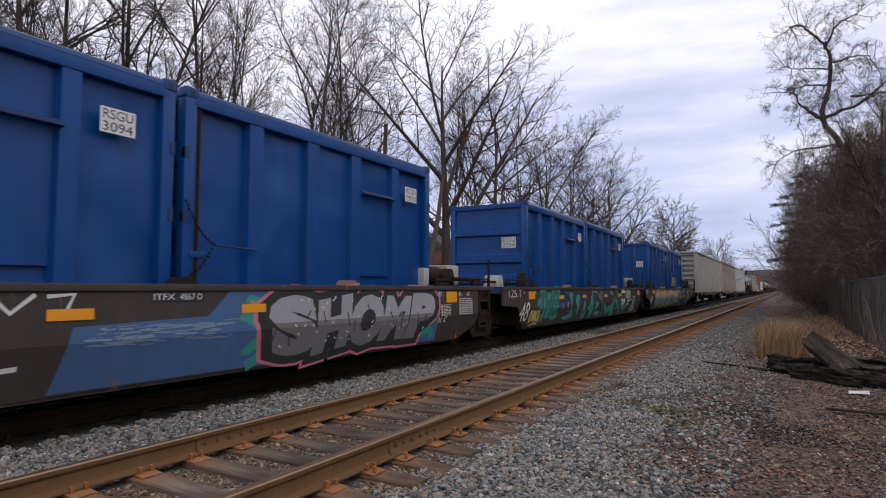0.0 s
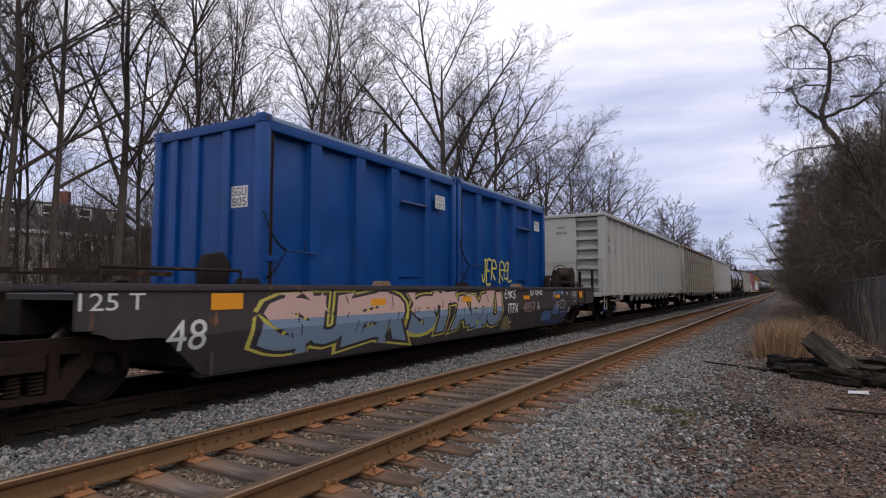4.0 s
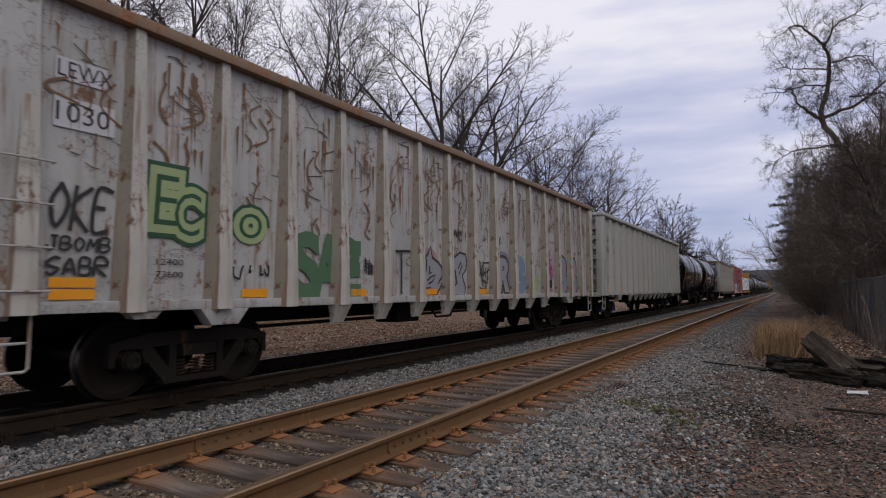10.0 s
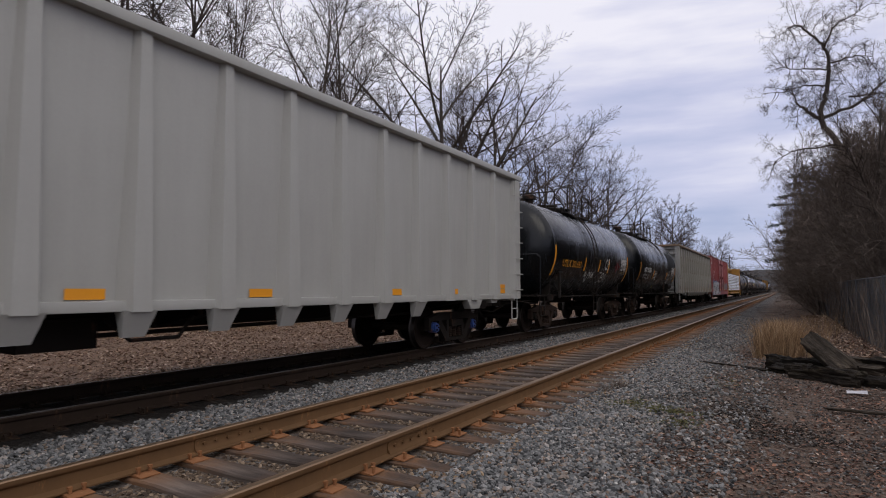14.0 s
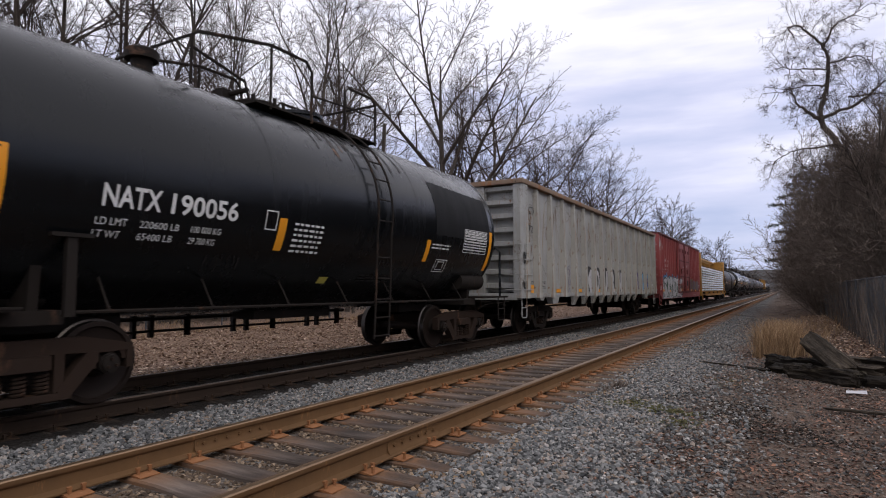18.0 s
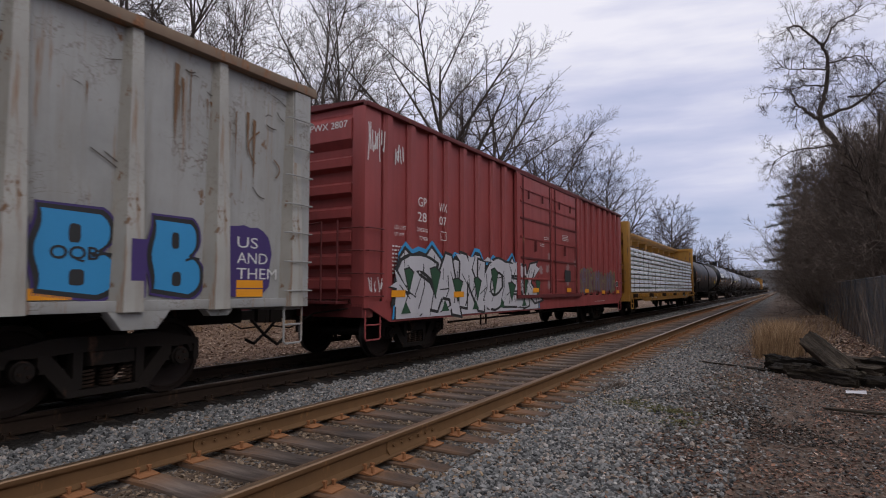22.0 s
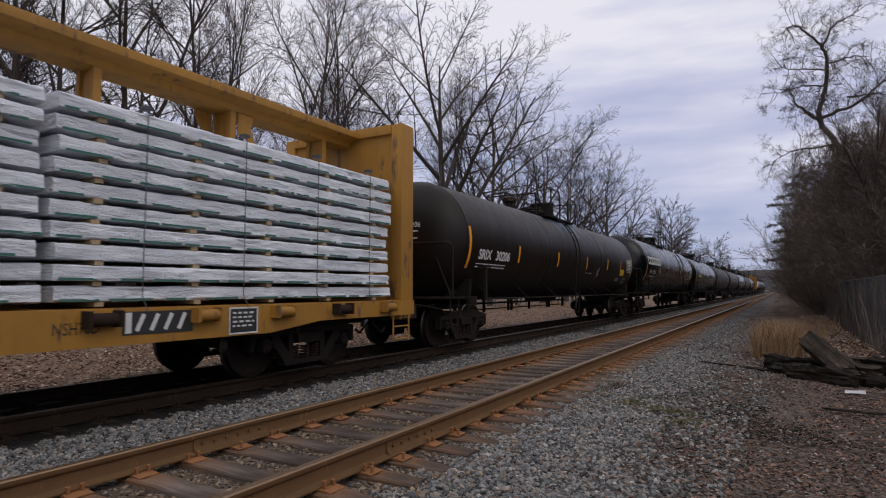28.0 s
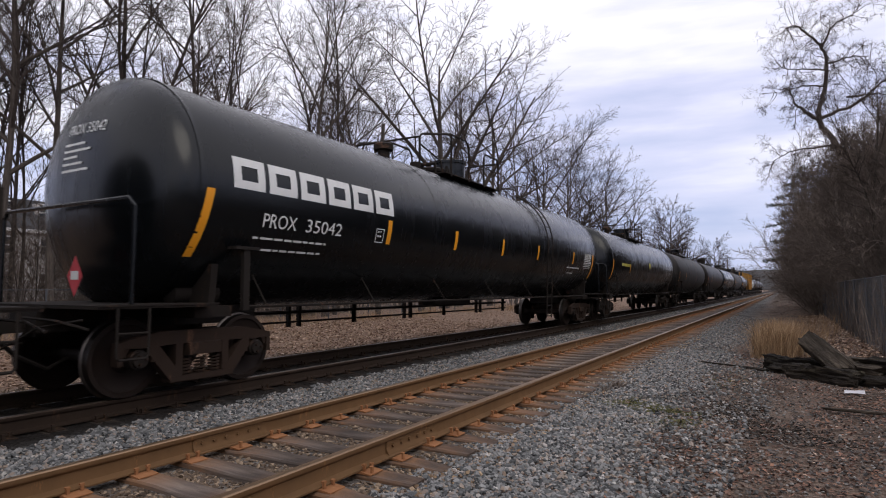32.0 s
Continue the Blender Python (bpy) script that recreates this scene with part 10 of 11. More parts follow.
def crooked(wood, crown, p, d, length, r, lvl, rng, sag):
    """A crooked shoot that bends as it goes and carries smaller ones."""
    n = (6, 4, 2)[lvl]
    pts, rs = [p.copy()], [r]
    for i in range(n):
        d = d + Vector((rng.gauss(0, 0.24), rng.gauss(0, 0.24), rng.gauss(sag, 0.24)))
        d.normalize()
        p = p + d * (length / n)
        pts.append(p.copy())
        rs.append(max(0.004, r * (1 - 0.8 * (i + 1) / n)))
    (wood if lvl == 0 and r > 0.04 else crown).tube(pts, rs, (5, 4, 3)[lvl], False)
    for k in range((5, 4, 3)[lvl]):
        t = rng.uniform(0.2, 1.0) * n
        i = min(n - 1, int(t))
        q = pts[i].lerp(pts[i + 1], t - i)
        a = (pts[i + 1] - pts[i]).normalized()
        o = a.orthogonal().normalized()
        o.rotate(Matrix.Rotation(rng.uniform(0, 6.28), 3, a))
        e = (a * 0.6 + o * rng.uniform(0.5, 1.0)).normalized()
        if lvl < 2:
            crooked(wood, crown, q, e, length * rng.uniform(0.32, 0.5), max(0.006, rs[i] * 0.55), lvl + 1, rng, sag)
        else:
            u = e.orthogonal().normalized() * 0.005
            w = e.cross(u)
            crown.add([q + u, q - u * 0.5 + w * 0.87, q - u * 0.5 - w * 0.87, q + e * rng.uniform(0.16, 0.42)], [(0, 1, 3), (1, 2, 3), (2, 0, 3)])


def gnarled_tree(x, y, seed):
    """An old tree whose trunk leans to the line, kinks back, and throws long level boughs to both sides. Boughs: (y, z) above the foot, thickness at both ends, sag."""
    rng = random.Random(seed)
    t = thing("gnarled_tree", "gnarled leafless tree with crooked boughs above the thicket", "tree", (x, y, ground_height(x, y) - 0.1))
    wood, crown = Geo(), Geo()
    boughs = (
        ([(0, 0), (0.1, 6.2), (1.3, 9.7), (2.1, 11.3), (1.8, 12.7), (1.6, 14.6), (1.9, 15.7), (2.9, 17.0), (3.6, 17.1)], 0.20, 0.03, 0.02),
        ([(2.0, 11.3), (2.7, 12.0), (3.3, 12.8)], 0.13, 0.05, 0.06),
        ([(1.7, 13.2), (2.8, 13.4), (4.3, 13.2)], 0.06, 0.015, 0.0),
        ([(1.7, 14.2), (3.0, 14.3), (3.9, 14.4)], 0.05, 0.012, 0.0),
        ([(1.8, 15.5), (1.2, 16.6), (0.1, 17.1)], 0.07, 0.012, 0.03),
        ([(1.6, 14.5), (0.4, 14.8), (-0.6, 14.7)], 0.06, 0.012, 0.0),
        ([(2.0, 11.4), (0.2, 12.1), (-0.8, 13.0), (-2.0, 13.7)], 0.10, 0.03, 0.02),
        ([(0.7, 12.4), (-0.7, 12.4), (-2.2, 12.1)], 0.06, 0.015, -0.03),
        ([(1.3, 9.6), (0.3, 9.8), (-0.9, 8.8), (-1.6, 8.2)], 0.10, 0.02, -0.04),
        ([(-0.6, 0.0), (-0.7, 5.7), (-1.0, 7.9), (-1.8, 9.6), (-2.6, 11.0)], 0.20, 0.05, 0.03),
        ([(1.4, 9.7), (3.2, 9.8), (4.4, 9.4)], 0.06, 0.012, -0.03),
        ([(1.0, 8.8), (2.4, 8.7), (3.4, 8.1)], 0.05, 0.012, -0.05),
        ([(0.1, 4.2), (0.7, 5.2), (1.4, 5.5)], 0.10, 0.04, 0.0))
    for line, r0, r1, sag in boughs:
        pts = smooth_line(line, 6)
        dx, path = rng.uniform(-0.6, 0.6), []
        for i, (yy, zz) in enumerate(pts):
            u = i / (len(pts) - 1)
            path.append(Vector((dx * u * 2 + rng.gauss(0, 0.05), yy + rng.gauss(0, 0.035), zz + rng.gauss(0, 0.035))))
        wood.tube(path, [r0 + (r1 - r0) * i / (len(path) - 1) for i in range(len(path))], 8, False)
        for i in range(1, len(path)):
            if path[i].z < 5.5:
                continue
            for _ in range(2 if rng.random() < 0.25 else 1):
                a = (path[i] - path[i - 1]).normalized()
                o = a.orthogonal().normalized()
                o.rotate(Matrix.Rotation(rng.uniform(0, 6.28), 3, a))
                crooked(wood, crown, path[i].copy(), (a * 0.5 + o).normalized(), rng.uniform(0.8, 1.9), 0.020, 0, rng, sag)
        crooked(wood, crown, path[-1].copy(), (path[-1] - path[-2]).normalized(), rng.uniform(1.2, 2.0), max(r1, 0.02), 0, rng, sag)
    part("trunk", wood, BARK, t)
    part("crown", crown, TWIG, t, "fine drooping leafless twigs")
    return t


gnarled_tree(40.0, -4.2, 141)
# dense brush: tall stems full of twigs
BUSH_C = tree_kind("thicket_bush", grow(124, 9.6, 0.05, (15, 9, 7), (30, 38, 42), (0.30, 0.46, 0.6), stems=13, stem_spread=1.15, bare=0.05, lift=0.03, wob=0.11, min_r=0.009, trunk_part=0.92), BRUSH, BRUSH, "tall dense brown thicket of thin leafless stems", "bush")
for i in range(15):
    x = 28 + i * 2.3
    plant(BUSH_C, x, -2.7 - rng.uniform(0.0, 0.9) - (0.05 * (x - 28) if i % 2 else 0), rng.uniform(0, 360), rng.uniform(0.82, 1.02), group="thicket along the fence")
for i in range(18):
    # unseen: the thicket carried on past the camera, added to block low sky light
    plant(BUSH_C, -34 + i * 3.2, -9.5 - rng.uniform(0.0, 1.6), rng.uniform(0, 360), rng.uniform(0.52, 0.72), group="thicket along the fence")
for x in (23.0, 25.2, 27.4):
    plant(BUSH_C, x, -5.6 - rng.uniform(0.0, 0.6), rng.uniform(0, 360), rng.uniform(0.9, 1.05), group="thicket along the fence")
for x, y in ((29.0, -3.3), (33.0, -3.9), (40, -2.0), (46, -1.9), (52, -2.0), (57, -2.2), (31, -4.6), (36, -5.2), (42, -5.6), (47, -6.2), (53, -6.4), (24.5, -3.8), (26.5, -4.6)):
    plant(BUSH_C, x, y, rng.uniform(0, 360), rng.uniform(0.85, 1.05), group="thicket along the fence")
plant(FORKED, 26.0, -3.2, 70, 0.55)
plant(OLDER, 29.0, -6.5, 10, 0.55)
plant(OLDER, 36.0, -6.0, 130, 0.62)


def pine(x, y, h, seed):
    """A pine: a straight trunk, whorls of drooping boughs and tufts of needles."""
    rng = random.Random(seed)
    t = thing("pine_tree", "dark green pine standing in the thicket", "tree", (x, y, ground_height(x, y) - 0.05))
    wood, green = Geo(), Geo()
    wood.tube([(0, 0, 0), (0.05, 0, h * 0.5), (0, 0.05, h)], [0.2, 0.13, 0.02], 8)
    for i in range(44):
        z = h * (0.30 + 0.69 * i / 44)
        a = i * 2.4 + rng.uniform(-0.3, 0.3)
        l = 3.7 * math.sqrt(max(0.02, 1 - (i / 45) ** 2)) * rng.uniform(0.7, 1.08)
        pts = [Vector((0, 0, z)), Vector((math.cos(a) * l * 0.55, math.sin(a) * l * 0.55, z + 0.10)), Vector((math.cos(a) * l, math.sin(a) * l, z - 0.15 + rng.uniform(-0.1, 0.25)))]
        wood.tube(pts, [0.035, 0.022, 0.008], 4, False)
        for k in range(int(46 * l / 3) + 8):
            s = rng.uniform(0.25, 1.0)
            p = pts[0].lerp(pts[1], s * 2) if s < 0.5 else pts[1].lerp(pts[2], s * 2 - 1)
            p = p + Vector((rng.gauss(0, 0.16), rng.gauss(0, 0.16), rng.gauss(0, 0.06)))
            for q in range(12):
                d = Vector((rng.gauss(0, 1) + math.cos(a) * 0.8, rng.gauss(0, 1) + math.sin(a) * 0.8, rng.gauss(0.25, 0.6))).normalized() * rng.uniform(0.16, 0.30)
                n = d.orthogonal().normalized() * 0.02
                green.add([p - n, p + n, p + d], [(0, 1, 2)])
    part("trunk", wood, BARK, t)
    part("crown", green, NEEDLE, t, "dark green needles", smooth=False)
    return t


pine(60.0, -2.0, 12.2, 6)


# ---- fences ----


def chain_fence(name, x0, x1, y, h, label, step=0.075, post=3.0):
    f = thing(name, label, "chain-link fence", (0, 0, 0))
    base = ground_height((x0 + x1) / 2, y)
    wire = Geo()
    n = int((x1 - x0) / step)
    r = 0.0020
    for i in range(n):
        for s in (-1, 1):
            xa = x0 + i * step
            xb = xa + s * h * 0.9
            a, b = (xa, y, base + 0.03), (min(x1, max(x0, xb)), y + 0.004 * s, base + 0.03 + h * (min(x1, max(x0, xb)) - xa) / (xb - xa))
            wire.tube([a, b], r, 3, False)
    tagged(part("wire_mesh", wire, WIRE, f, "grey chain-link mesh"), kind="stuff")
    k = x0
    pm = Geo().tube([(0, 0, -0.3), (0, 0, h + 0.05)], 0.028, 8).mesh("post", WIRE)
    while k <= x1 + 0.01:
        part("post", pm, parent=f, at=(k, y + 0.03, base))
        k += post
    part("top_rail", Geo().tube([(x0, y + 0.03, base + h + 0.02), (x1, y + 0.03, base + h + 0.02)], 0.012, 6), WIRE, f)
    return f


chain_fence("chain_fence", 13.5, 70.5, -1.95, 1.75, "grey chain-link fence overgrown by a thicket")
chain_fence("chain_fence", 3.0, 63.0, 18.0, 1.3, "grey chain-link fence along the wood", 0.10)

rng = random.Random(181)
for i in range(26):
    # bare creepers and saplings that climb the fence
    x = 14.5 + i * 0.85 + rng.uniform(-0.3, 0.3)
    g = Geo()
    for k in range(4):
        p, d = Vector((rng.uniform(-0.15, 0.15), 0, -0.05)), Vector((rng.gauss(0, 0.25), rng.gauss(0.0, 0.06), 1))
        pts = [p.copy()]
        for j in range(6):
            d += Vector((rng.gauss(0, 0.28), rng.gauss(0, 0.10), 0))
            p = p + d.normalized() * rng.uniform(0.25, 0.42)
            pts.append(p.copy())
        g.tube(pts, [0.010 * (1 - 0.12 * q) for q in range(7)], 4, False)
        for q in range(1, 6):
            e = pts[q] + Vector((rng.gauss(0, 0.25), rng.gauss(0, 0.08), rng.uniform(0.0, 0.4)))
            g.tube([pts[q], e], [0.005, 0.002], 3, False)
    vine = thing("fence_creeper", "bare brown creeper climbing the wire fence", "creeper", (x, -1.88, ground_height(x, -1.88)), "creepers on the fence")
    part("stem", g, BRUSH, vine)

# ---- logs, grass, moss ----


def old_beam(a, b, w, h, roll, seed, label, wood=None):
    """A rotten squared timber with a worn, split surface."""
    rng = random.Random(seed)
    a, b = Vector(a), Vector(b)
    d = (b - a)
    L = d.length
    q = d.to_track_quat("X", "Z").to_matrix().to_4x4()
    t = thing("rotten_timber", label, "timber", Matrix.Translation(a) @ q @ pose(0, 0, 0, roll), "pile of rotten timbers")
    g = Geo()
    n, m = 40, 26
    v = []
    for i in range(n + 1):
        x = L * i / n
        for j in range(m):
            t_ = 2 * math.pi * j / m
            c, s = math.cos(t_), math.sin(t_)
            k = 1 / max(abs(c) ** 9 + abs(s) ** 9, 1e-6) ** (1 / 9)
            e = 1 + (0.10 if wood else 0.34) * noise.noise((x * 2.5 + seed, c * 1.6, s * 1.6)) + (0.10 if wood else 0.30) * noise.noise((x * 1.6 + seed, c * 5, s * 5)) + 0.06 * noise.noise((x * 14 + seed, c * 6, s * 6)) + (0.22 * rng.uniform(-1, 0.1) if i in (0, n) else 0.1 * rng.uniform(-1, 0.1) if i in (1, n - 1) else 0) - (0.14 if j in (5, 6, 19) else 0) + (0.03 if wood else 0.16) * noise.noise((x * 9 + seed, c * 9, s * 9)) - (0 if wood else 0.30 * max(0, noise.noise((x * 3.3 + 2 * seed, c * 2.2, s * 2.2)) - 0.12))
            v.append((x + (rng.uniform(-0.09, 0.09) if i in (0, n) else 0), c * k * e * w / 2, s * k * e * h / 2))
    f = [(i * m + j, i * m + (j + 1) % m, (i + 1) * m + (j + 1) % m, (i + 1) * m + j) for i in range(n) for j in range(m)]
    f += [tuple(range(m - 1, -1, -1)), tuple(range(n * m, n * m + m))]
    part("beam", g.add(v, f), wood or LOGWOOD, t, smooth=False)
    return t


old_beam((13.30, 0.30, 0.15), (12.85, -0.80, 0.12), 0.30, 0.30, 5, 1, "dark rotten timber lying on leaf litter")
old_beam((12.75, 0.22, 0.09), (12.35, -0.35, 0.09), 0.26, 0.20, 25, 2, "black rotten end of a broken timber")
old_beam((12.15, -0.06, 0.12), (11.60, -1.04, 0.12), 0.34, 0.29, -8, 3, "dark rotten timber with mossy top")
old_beam((12.95, -0.36, 0.62), (11.95, -0.90, 0.18), 0.33, 0.27, 38, 4, "grey weathered timber leaning on the pile", LOGGREY)
old_beam((13.9, -0.80, 0.24), (13.0, -1.65, 0.26), 0.24, 0.10, 0, 5, "grey-brown plank at the back of the pile", LOGGREY)
old_beam((12.95, -0.85, 0.16), (12.5, -1.35, 0.16), 0.20, 0.20, 15, 6, "grey weathered timber on the pile", LOGGREY)
old_beam((12.9, -1.25, 0.24), (12.4, -2.1, 0.22), 0.26, 0.24, 9, 7, "dark mossy timber end on the pile")
old_beam((11.62, -1.08, 0.09), (11.4, -1.9, 0.10), 0.20, 0.18, 9, 8, "dark rotten timber lying on leaf litter")
old_beam((13.55, 1.50, 0.055), (13.05, 0.55, 0.050), 0.05, 0.03, 0, 9, "thin broken board on the gravel")
old_beam((12.95, 0.62, 0.055), (12.75, 0.33, 0.055), 0.09, 0.04, 10, 10, "thin broken board on the gravel")
old_beam((9.05, -0.45, 0.06), (8.95, -1.15, 0.07), 0.09, 0.035, 0, 11, "thin grey board half buried in leaves", LOGGREY)

# small litter: a white scrap, sticks on the trodden ground, a broken fence pipe
scrap = thing("litter_scrap", "crumpled white scrap lying on leaf litter", "litter", (10.8, -0.87, ground_height(10.8, -0.87) + 0.02))
g = Geo()
v = [(y * 0.05 + 0.008 * math.sin(i * 3.1), -x * 0.13, 0.010 * math.sin(i * 2.3) + 0.025 + 0.02 * y) for i, (x, y) in enumerate([(a_ / 2, b_ / 1) for a_ in range(-2, 3) for b_ in (-1, 0, 1)])]
g.add(v, [(i * 3 + j, (i + 1) * 3 + j, (i + 1) * 3 + j + 1, i * 3 + j + 1) for i in range(4) for j in range(2)])
part("sheet", g, PALESILVER, scrap, smooth=False)
rng = random.Random(171)
for i in range(46):
    x, y = rng.uniform(4.6, 15), rng.uniform(-1.6, 1.7)
    L, a = rng.uniform(0.10, 0.5), rng.uniform(0, 6.28)
    z = ground_height(x, y) + 0.012
    stick = thing("stick", "thin dry stick on the trodden ground", "stick", (x, y, z), "sticks on the ground")
    part("twig", Geo().tube([(0, 0, 0), (L * 0.5 * math.cos(a), L * 0.5 * math.sin(a), 0.012), (L * math.cos(a + 0.2), L * math.sin(a + 0.2), 0.0)], [0.006, 0.005, 0.003], 5), BRUSH if i % 2 else BARK, stick)


def tuft(name, label, spots, h, mat, seed, spread=0.35):
    rng = random.Random(seed)
    g = Geo()
    for x, y, r, n in spots:
        for _ in range(n):
            a, d = rng.uniform(0, 2 * math.pi), r * math.sqrt(rng.random())
            bx, by = x + d * math.cos(a), y + d * math.sin(a)
            z = ground_height(bx, by) - 0.02
            k = h * rng.uniform(0.45, 1.1)
            lx, ly = rng.gauss(0, spread) * k, rng.gauss(0, spread) * k
            t = rng.uniform(0, math.pi)
            wx, wy = 0.004 * math.cos(t), 0.004 * math.sin(t)
            g.add([(bx - wx, by - wy, z), (bx + wx, by + wy, z), (bx + lx * 0.35 - wx, by + ly * 0.35 - wy, z + k * 0.6), (bx + lx * 0.35 + wx, by + ly * 0.35 + wy, z + k * 0.6), (bx + lx, by + ly, z + k)],
                  [(0, 1, 3, 2), (2, 3, 4)])
    return tagged(part(name, g, mat, smooth=False), label, "grass", kind="stuff")


tuft("dry_grass", "tall tan dry grass beside the timbers", [(15.7, 0.2, 0.42, 1000), (16.3, 0.05, 0.36, 900), (17.2, 0.15, 0.42, 800), (18.2, 0.1, 0.45, 350), (15.2, 0.42, 0.28, 200), (16.1, -0.35, 0.25, 120), (20.5, -0.6, 0.7, 110), (25, -1.0, 0.8, 110)], 0.84, STRAW, 3, 0.30)
tuft("seed_heads", "dark brown seed heads above the dry grass", [(18.6, 0.25, 0.5, 60), (19.2, -0.2, 0.6, 60)], 0.98, BRUSH, 5, 0.2)
tuft("weed_clump", "dark dead weed clump on the gravel", [(9.3, 2.25, 0.12, 120), (8.9, 2.35, 0.08, 40)], 0.16, BRUSH, 4, 0.8)
MOSS = pieces("yellow_green_moss", [(0, (0.055, 0.058, 0.018)), (0.6, (0.105, 0.10, 0.035)), (1, (0.16, 0.14, 0.06))])
rng = random.Random(151)
spots = []
for _ in range(3400):
    t, s = rng.random(), rng.gauss(0, 0.17)
    x, y = 8.35 - 0.75 * t + s * 1.2 + rng.gauss(0, 0.12), 2.05 - 1.05 * t + rng.gauss(0, 0.10)
    if noise.noise((x * 3, y * 3, 5.5)) + 0.4 * noise.noise((x * 9, y * 9, 1.5)) < -0.05:
        continue
    spots.append((x, y, ground_height(x, y) + rng.uniform(0.012, 0.026)))
for _ in range(700):
    x, y = 11.2 + rng.gauss(0, 0.5), 0.9 + rng.gauss(0, 0.25)
    spots.append((x, y, ground_height(x, y) + 0.004))
scatter("moss", spots, 0.017, 0.6, MOSS, "yellow-green moss on the trodden gravel", "moss", 9, "leaf")
tuft("woodland_grass", "brown dead stalks at the foot of the wood", [(4 + i * 2.2, 16.5 + (i * 7 % 5) * 0.35, 0.9, 160) for i in range(22)], 0.4, STRAW, 8, 0.4)

# ---- distance ----
RIDGE = grainy("wooded_ridge", [(0.3, (0.030, 0.032, 0.033)), (0.7, (0.070, 0.064, 0.062))], 0.05, 1.0, None, 0.8, 3.0)


def ridge(name, dist, a0, a1, base, seed, label):
    g = Geo()
    n = 160
    v, f = [], []
    for i in range(n + 1):
        a = radians(a0 + (a1 - a0) * i / n)
        h = base * (0.7 + 0.45 * noise.noise((i * 0.035, seed, 0)) + 0.10 * noise.noise((i * 0.4, seed, 5))) + 0.9 * noise.noise((i * 1.9, seed, 9))
        for d, z in ((dist, -1), (dist + 60, h * 0.62), (dist + 170, h)):
            v.append((d * math.cos(a), d * math.sin(a), z))
    for i in range(n):
        for j in range(2):
            f.append((i * 3 + j, (i + 1) * 3 + j, (i + 1) * 3 + j + 1, i * 3 + j + 1))
    return tagged(part(name, g.add(v, f), RIDGE), label, "backdrop", kind="structure")


ridge("backdrop", 760, -12, 100, 44, 2.0, "far wooded ridge")

# a belt of woodland behind the first trees, thin stems and twigs far off
g = Geo()
rng = random.Random(161)
for _ in range(2200):
    x = rng.uniform(-30, 260)
    y = rng.uniform(55, 95)
    h = rng.uniform(3.0, 6.5)
    p = Vector((x, y, 0.4))
    g.tube([p, p + Vector((rng.gauss(0, 0.4), rng.gauss(0, 0.4), h))], [0.09, 0.02], 3, False)
    for _ in range(7):
        q = p + Vector((0, 0, h * rng.uniform(0.25, 0.95)))
        g.tube([q, q + Vector((rng.gauss(0, 1.1), rng.gauss(0, 1.1), rng.uniform(0.3, 1.8)))], [0.035, 0.012], 3, False)
tagged(part("distant_woodland", g, BRUSH), "distant leafless woodland behind the trees", "woodland", kind="stuff")

POLEWOOD = grainy("weathered_pole", [(0.3, (0.05, 0.04, 0.033)), (0.7, (0.12, 0.095, 0.075))], 4, 0.9, (4, 4, 0.4))
for x, y in ((188.0, 13.6), (186.0, -9.0)):
    t = thing("utility_pole", "wooden utility pole with crossarm", "utility pole", (x, y, 0), "utility poles")
    part("pole", Geo().tube([(0, 0, -0.2), (0, 0, 11.2)], [0.17, 0.11], 10), POLEWOOD, t)
    part("crossarm", Geo().box(-1.2, 1.2, -0.06, 0.06, 10.3, 10.45), POLEWOOD, t)
    for k in (-1.1, -0.4, 0.4, 1.1):
        part("insulator", Geo().tube([(k, 0, 10.45), (k, 0, 10.62)], 0.05, 8), WIRE, t)
t = thing("overhead_wires", "dark wires strung across the line", "wire")
for k, (dx, z) in enumerate(((-1.1, 10.6), (0.4, 10.6), (0.0, 8.4), (0.0, 7.9))):
    pts = []
    for i in range(17):
        u = -1 + i / 8
        pts.append((187 + dx - u * 1.0, 2.3 + u * 11.3 * -1, z - 0.7 * (1 - u * u)))
    part("wire", Geo().tube(pts, 0.03, 4, False), BLACK, t)

# ---- houses beyond the wood ----
SIDING = paint("pale_weathered_siding", (0.36, 0.34, 0.32), (0.25, 0.23, 0.22), 0.5, 0.0, 0.8)
BRICK = grainy("dull_red_brick", [(0.3, (0.13, 0.055, 0.04)), (0.7, (0.23, 0.105, 0.08))], 3, 0.9)
SLATE = grainy("dark_roof_slate", [(0.3, (0.03, 0.031, 0.034)), (0.7, (0.075, 0.075, 0.08))], 6, 0.8)
GLASS = start("dark_window_glass", 0.08)[0]
GLASS.node_tree.nodes["Principled BSDF"].inputs["Base Color"].default_value = (0.02, 0.025, 0.03, 1)


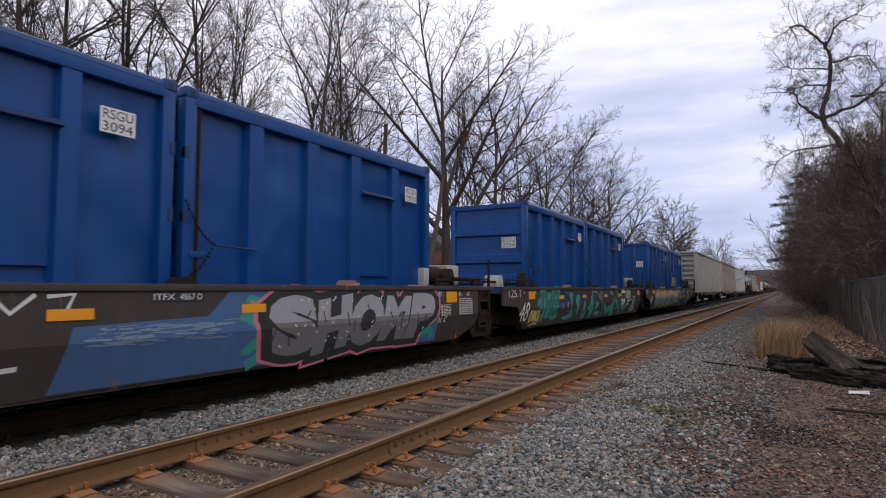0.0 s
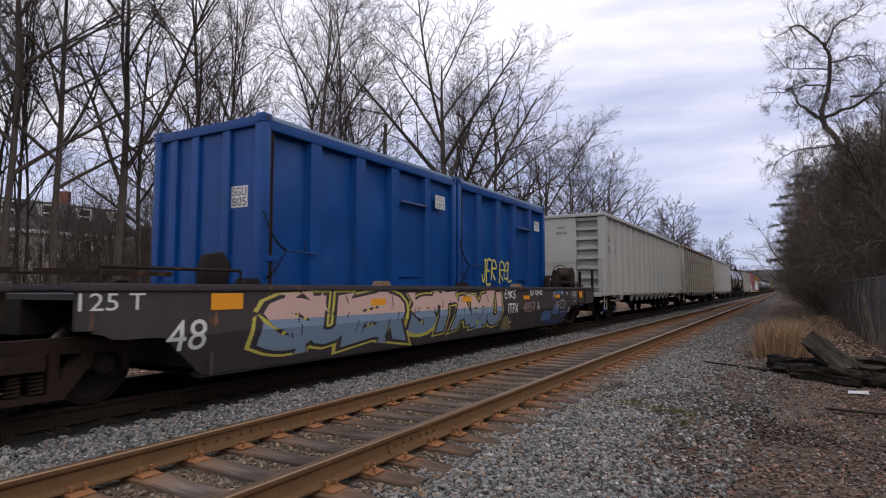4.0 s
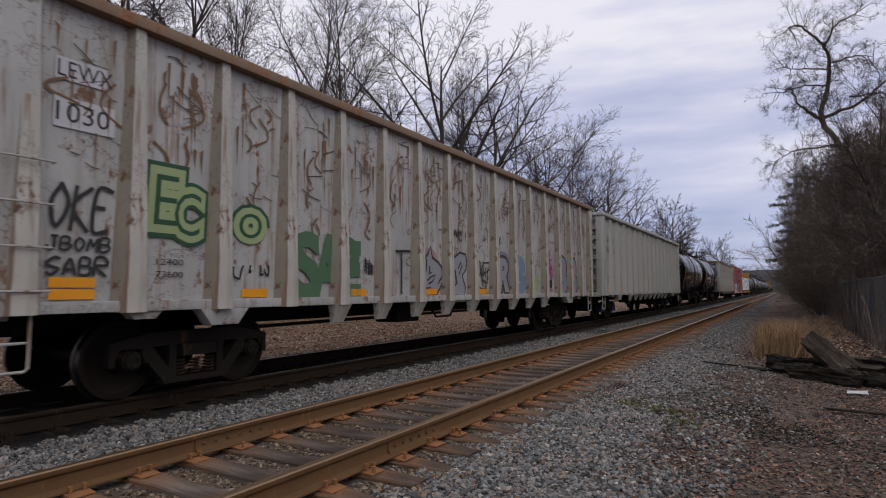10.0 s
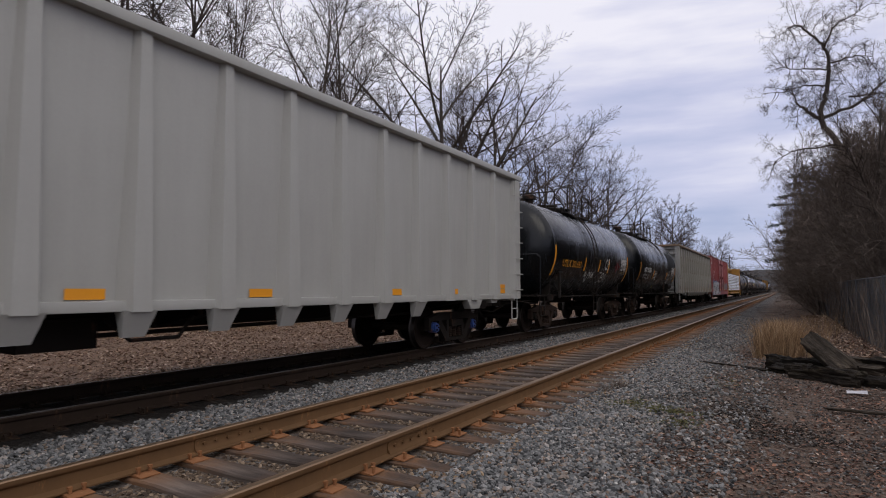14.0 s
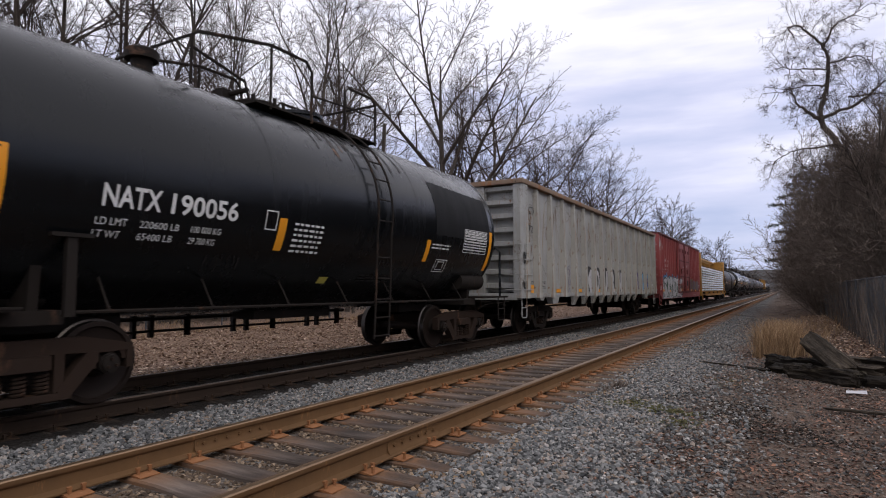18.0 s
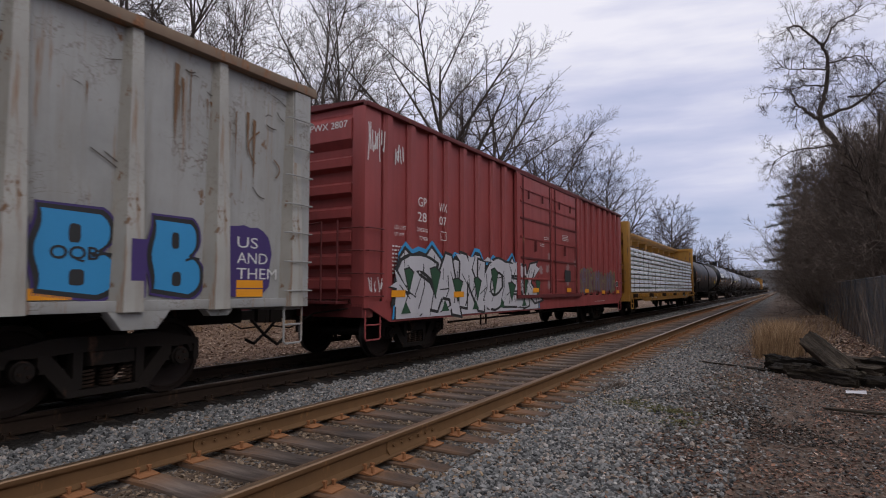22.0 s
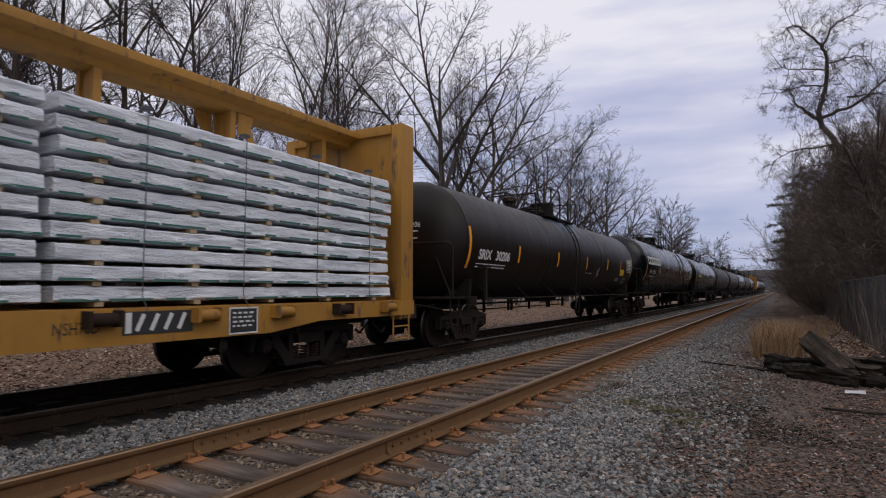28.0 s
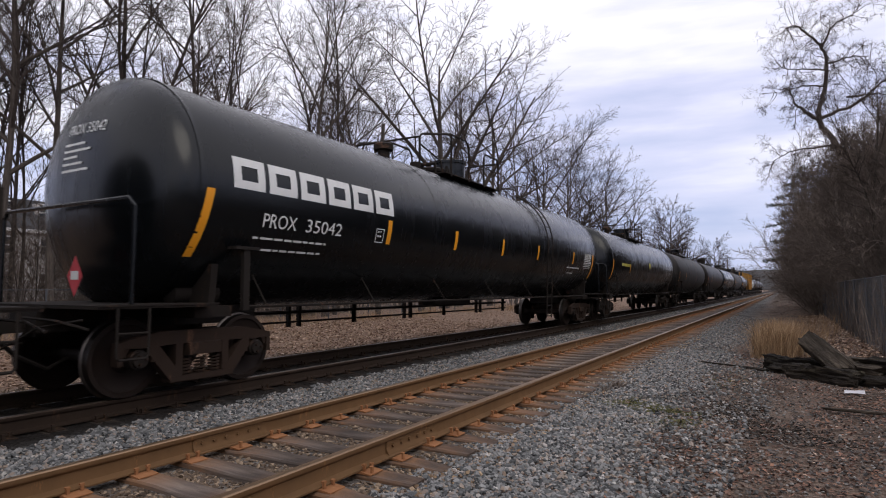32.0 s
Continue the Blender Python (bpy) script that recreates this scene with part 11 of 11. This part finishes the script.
def house(x, y, turn, w, d, storeys, wall_mat, label, mansard=True):
    t = thing("house", label, "house", Matrix.Translation((x, y, ground_height(x, y) - 0.1)) @ pose(0, 0, 0, 0, 0, turn))
    h = storeys * 2.9
    part("wall", Geo().box(-w / 2, w / 2, -d / 2, d / 2, 0, h), wall_mat, t)
    if mansard:
        a, b = 0.35, 1.2
        roof = Geo()
        roof.add([(-w / 2 - a, -d / 2 - a, h), (w / 2 + a, -d / 2 - a, h), (w / 2 + a, d / 2 + a, h), (-w / 2 - a, d / 2 + a, h), (-w / 2 + b, -d / 2 + b, h + 2.6), (w / 2 - b, -d / 2 + b, h + 2.6), (w / 2 - b, d / 2 - b, h + 2.6), (-w / 2 + b, d / 2 - b, h + 2.6)],
                 [(0, 3, 2, 1), (0, 1, 5, 4), (1, 2, 6, 5), (2, 3, 7, 6), (3, 0, 4, 7), (4, 5, 6, 7)])
    else:
        roof = Geo().prism([(-d / 2 - 0.4, h), (d / 2 + 0.4, h), (0, h + d * 0.4)], "x", -w / 2 - 0.3, w / 2 + 0.3)
    r = part("roof", roof, SLATE, t)
    part("chimney", Geo().box(w * 0.2, w * 0.2 + 0.7, -0.4, 0.4, h + 1.5, h + 4.2), BRICK, r)
    part("cornice", Geo().box(-w / 2 - 0.4, w / 2 + 0.4, -d / 2 - 0.42, -d / 2 - 0.02, h - 0.25, h), WHITE, t)
    n = max(2, int(w / 3))
    for s in range(storeys + (1 if mansard else 0)):
        for k in range(n):
            xx = -w / 2 + w * (k + 0.5) / n
            z = 0.9 + 2.9 * s
            off = 0.45 if s == storeys else 0.0
            yy = -d / 2 - 0.03 + off
            if s == storeys:
                part("dormer", Geo().box(xx - 0.75, xx + 0.75, yy + 0.02, yy + 1.2, z - 0.5, z + 1.35), wall_mat, t)
            wn_ = part("window", Geo().box(xx - 0.55, xx + 0.55, yy - 0.04, yy + 0.02, z - 0.1, z + 1.4), WHITE, t, "white window frame")
            for dz in (0.0, 0.7):
                part("pane", Geo().box(xx - 0.43, xx + 0.43, yy - 0.055, yy - 0.042, z + dz, z + dz + 0.58), GLASS, wn_)
    return t


house(26.5, 58, 0, 15, 9, 2, SIDING, "grey mansard-roofed house seen through the trees")
house(104, 62, 10, 14, 9, 3, BRICK, "dull red brick building behind the wood", False)
house(52, 70, -10, 12, 8, 2, SIDING, "pale clapboard house behind the wood", False)
house(330, -6.5, 0, 8, 6, 1, WHITE, "small white building far along the line", False)

for k in KINDS + (BUSH_A, BUSH_B, BUSH_C):
    for o in (*k.children, k):
        bpy.data.objects.remove(o)


def motions():
    """The whole train rolls towards the camera's side and past it; the wheels turn as they roll."""
    beats = [0, 2, 4, 5.5, 6, 6.5, 8] + list(range(10, 33, 2))
    for ob, x0 in MOVERS:
        walk(ob, [(t, pose(x0 - gone(t), FAR, RAIL)) for t in beats])
    for ob, k in WHEELS:
        walk(ob, [(i / 10, pose(k, 0, WHEEL_R, 0, -math.degrees(gone(i / 10) / WHEEL_R), 0)) for i in range(321)])


motions()
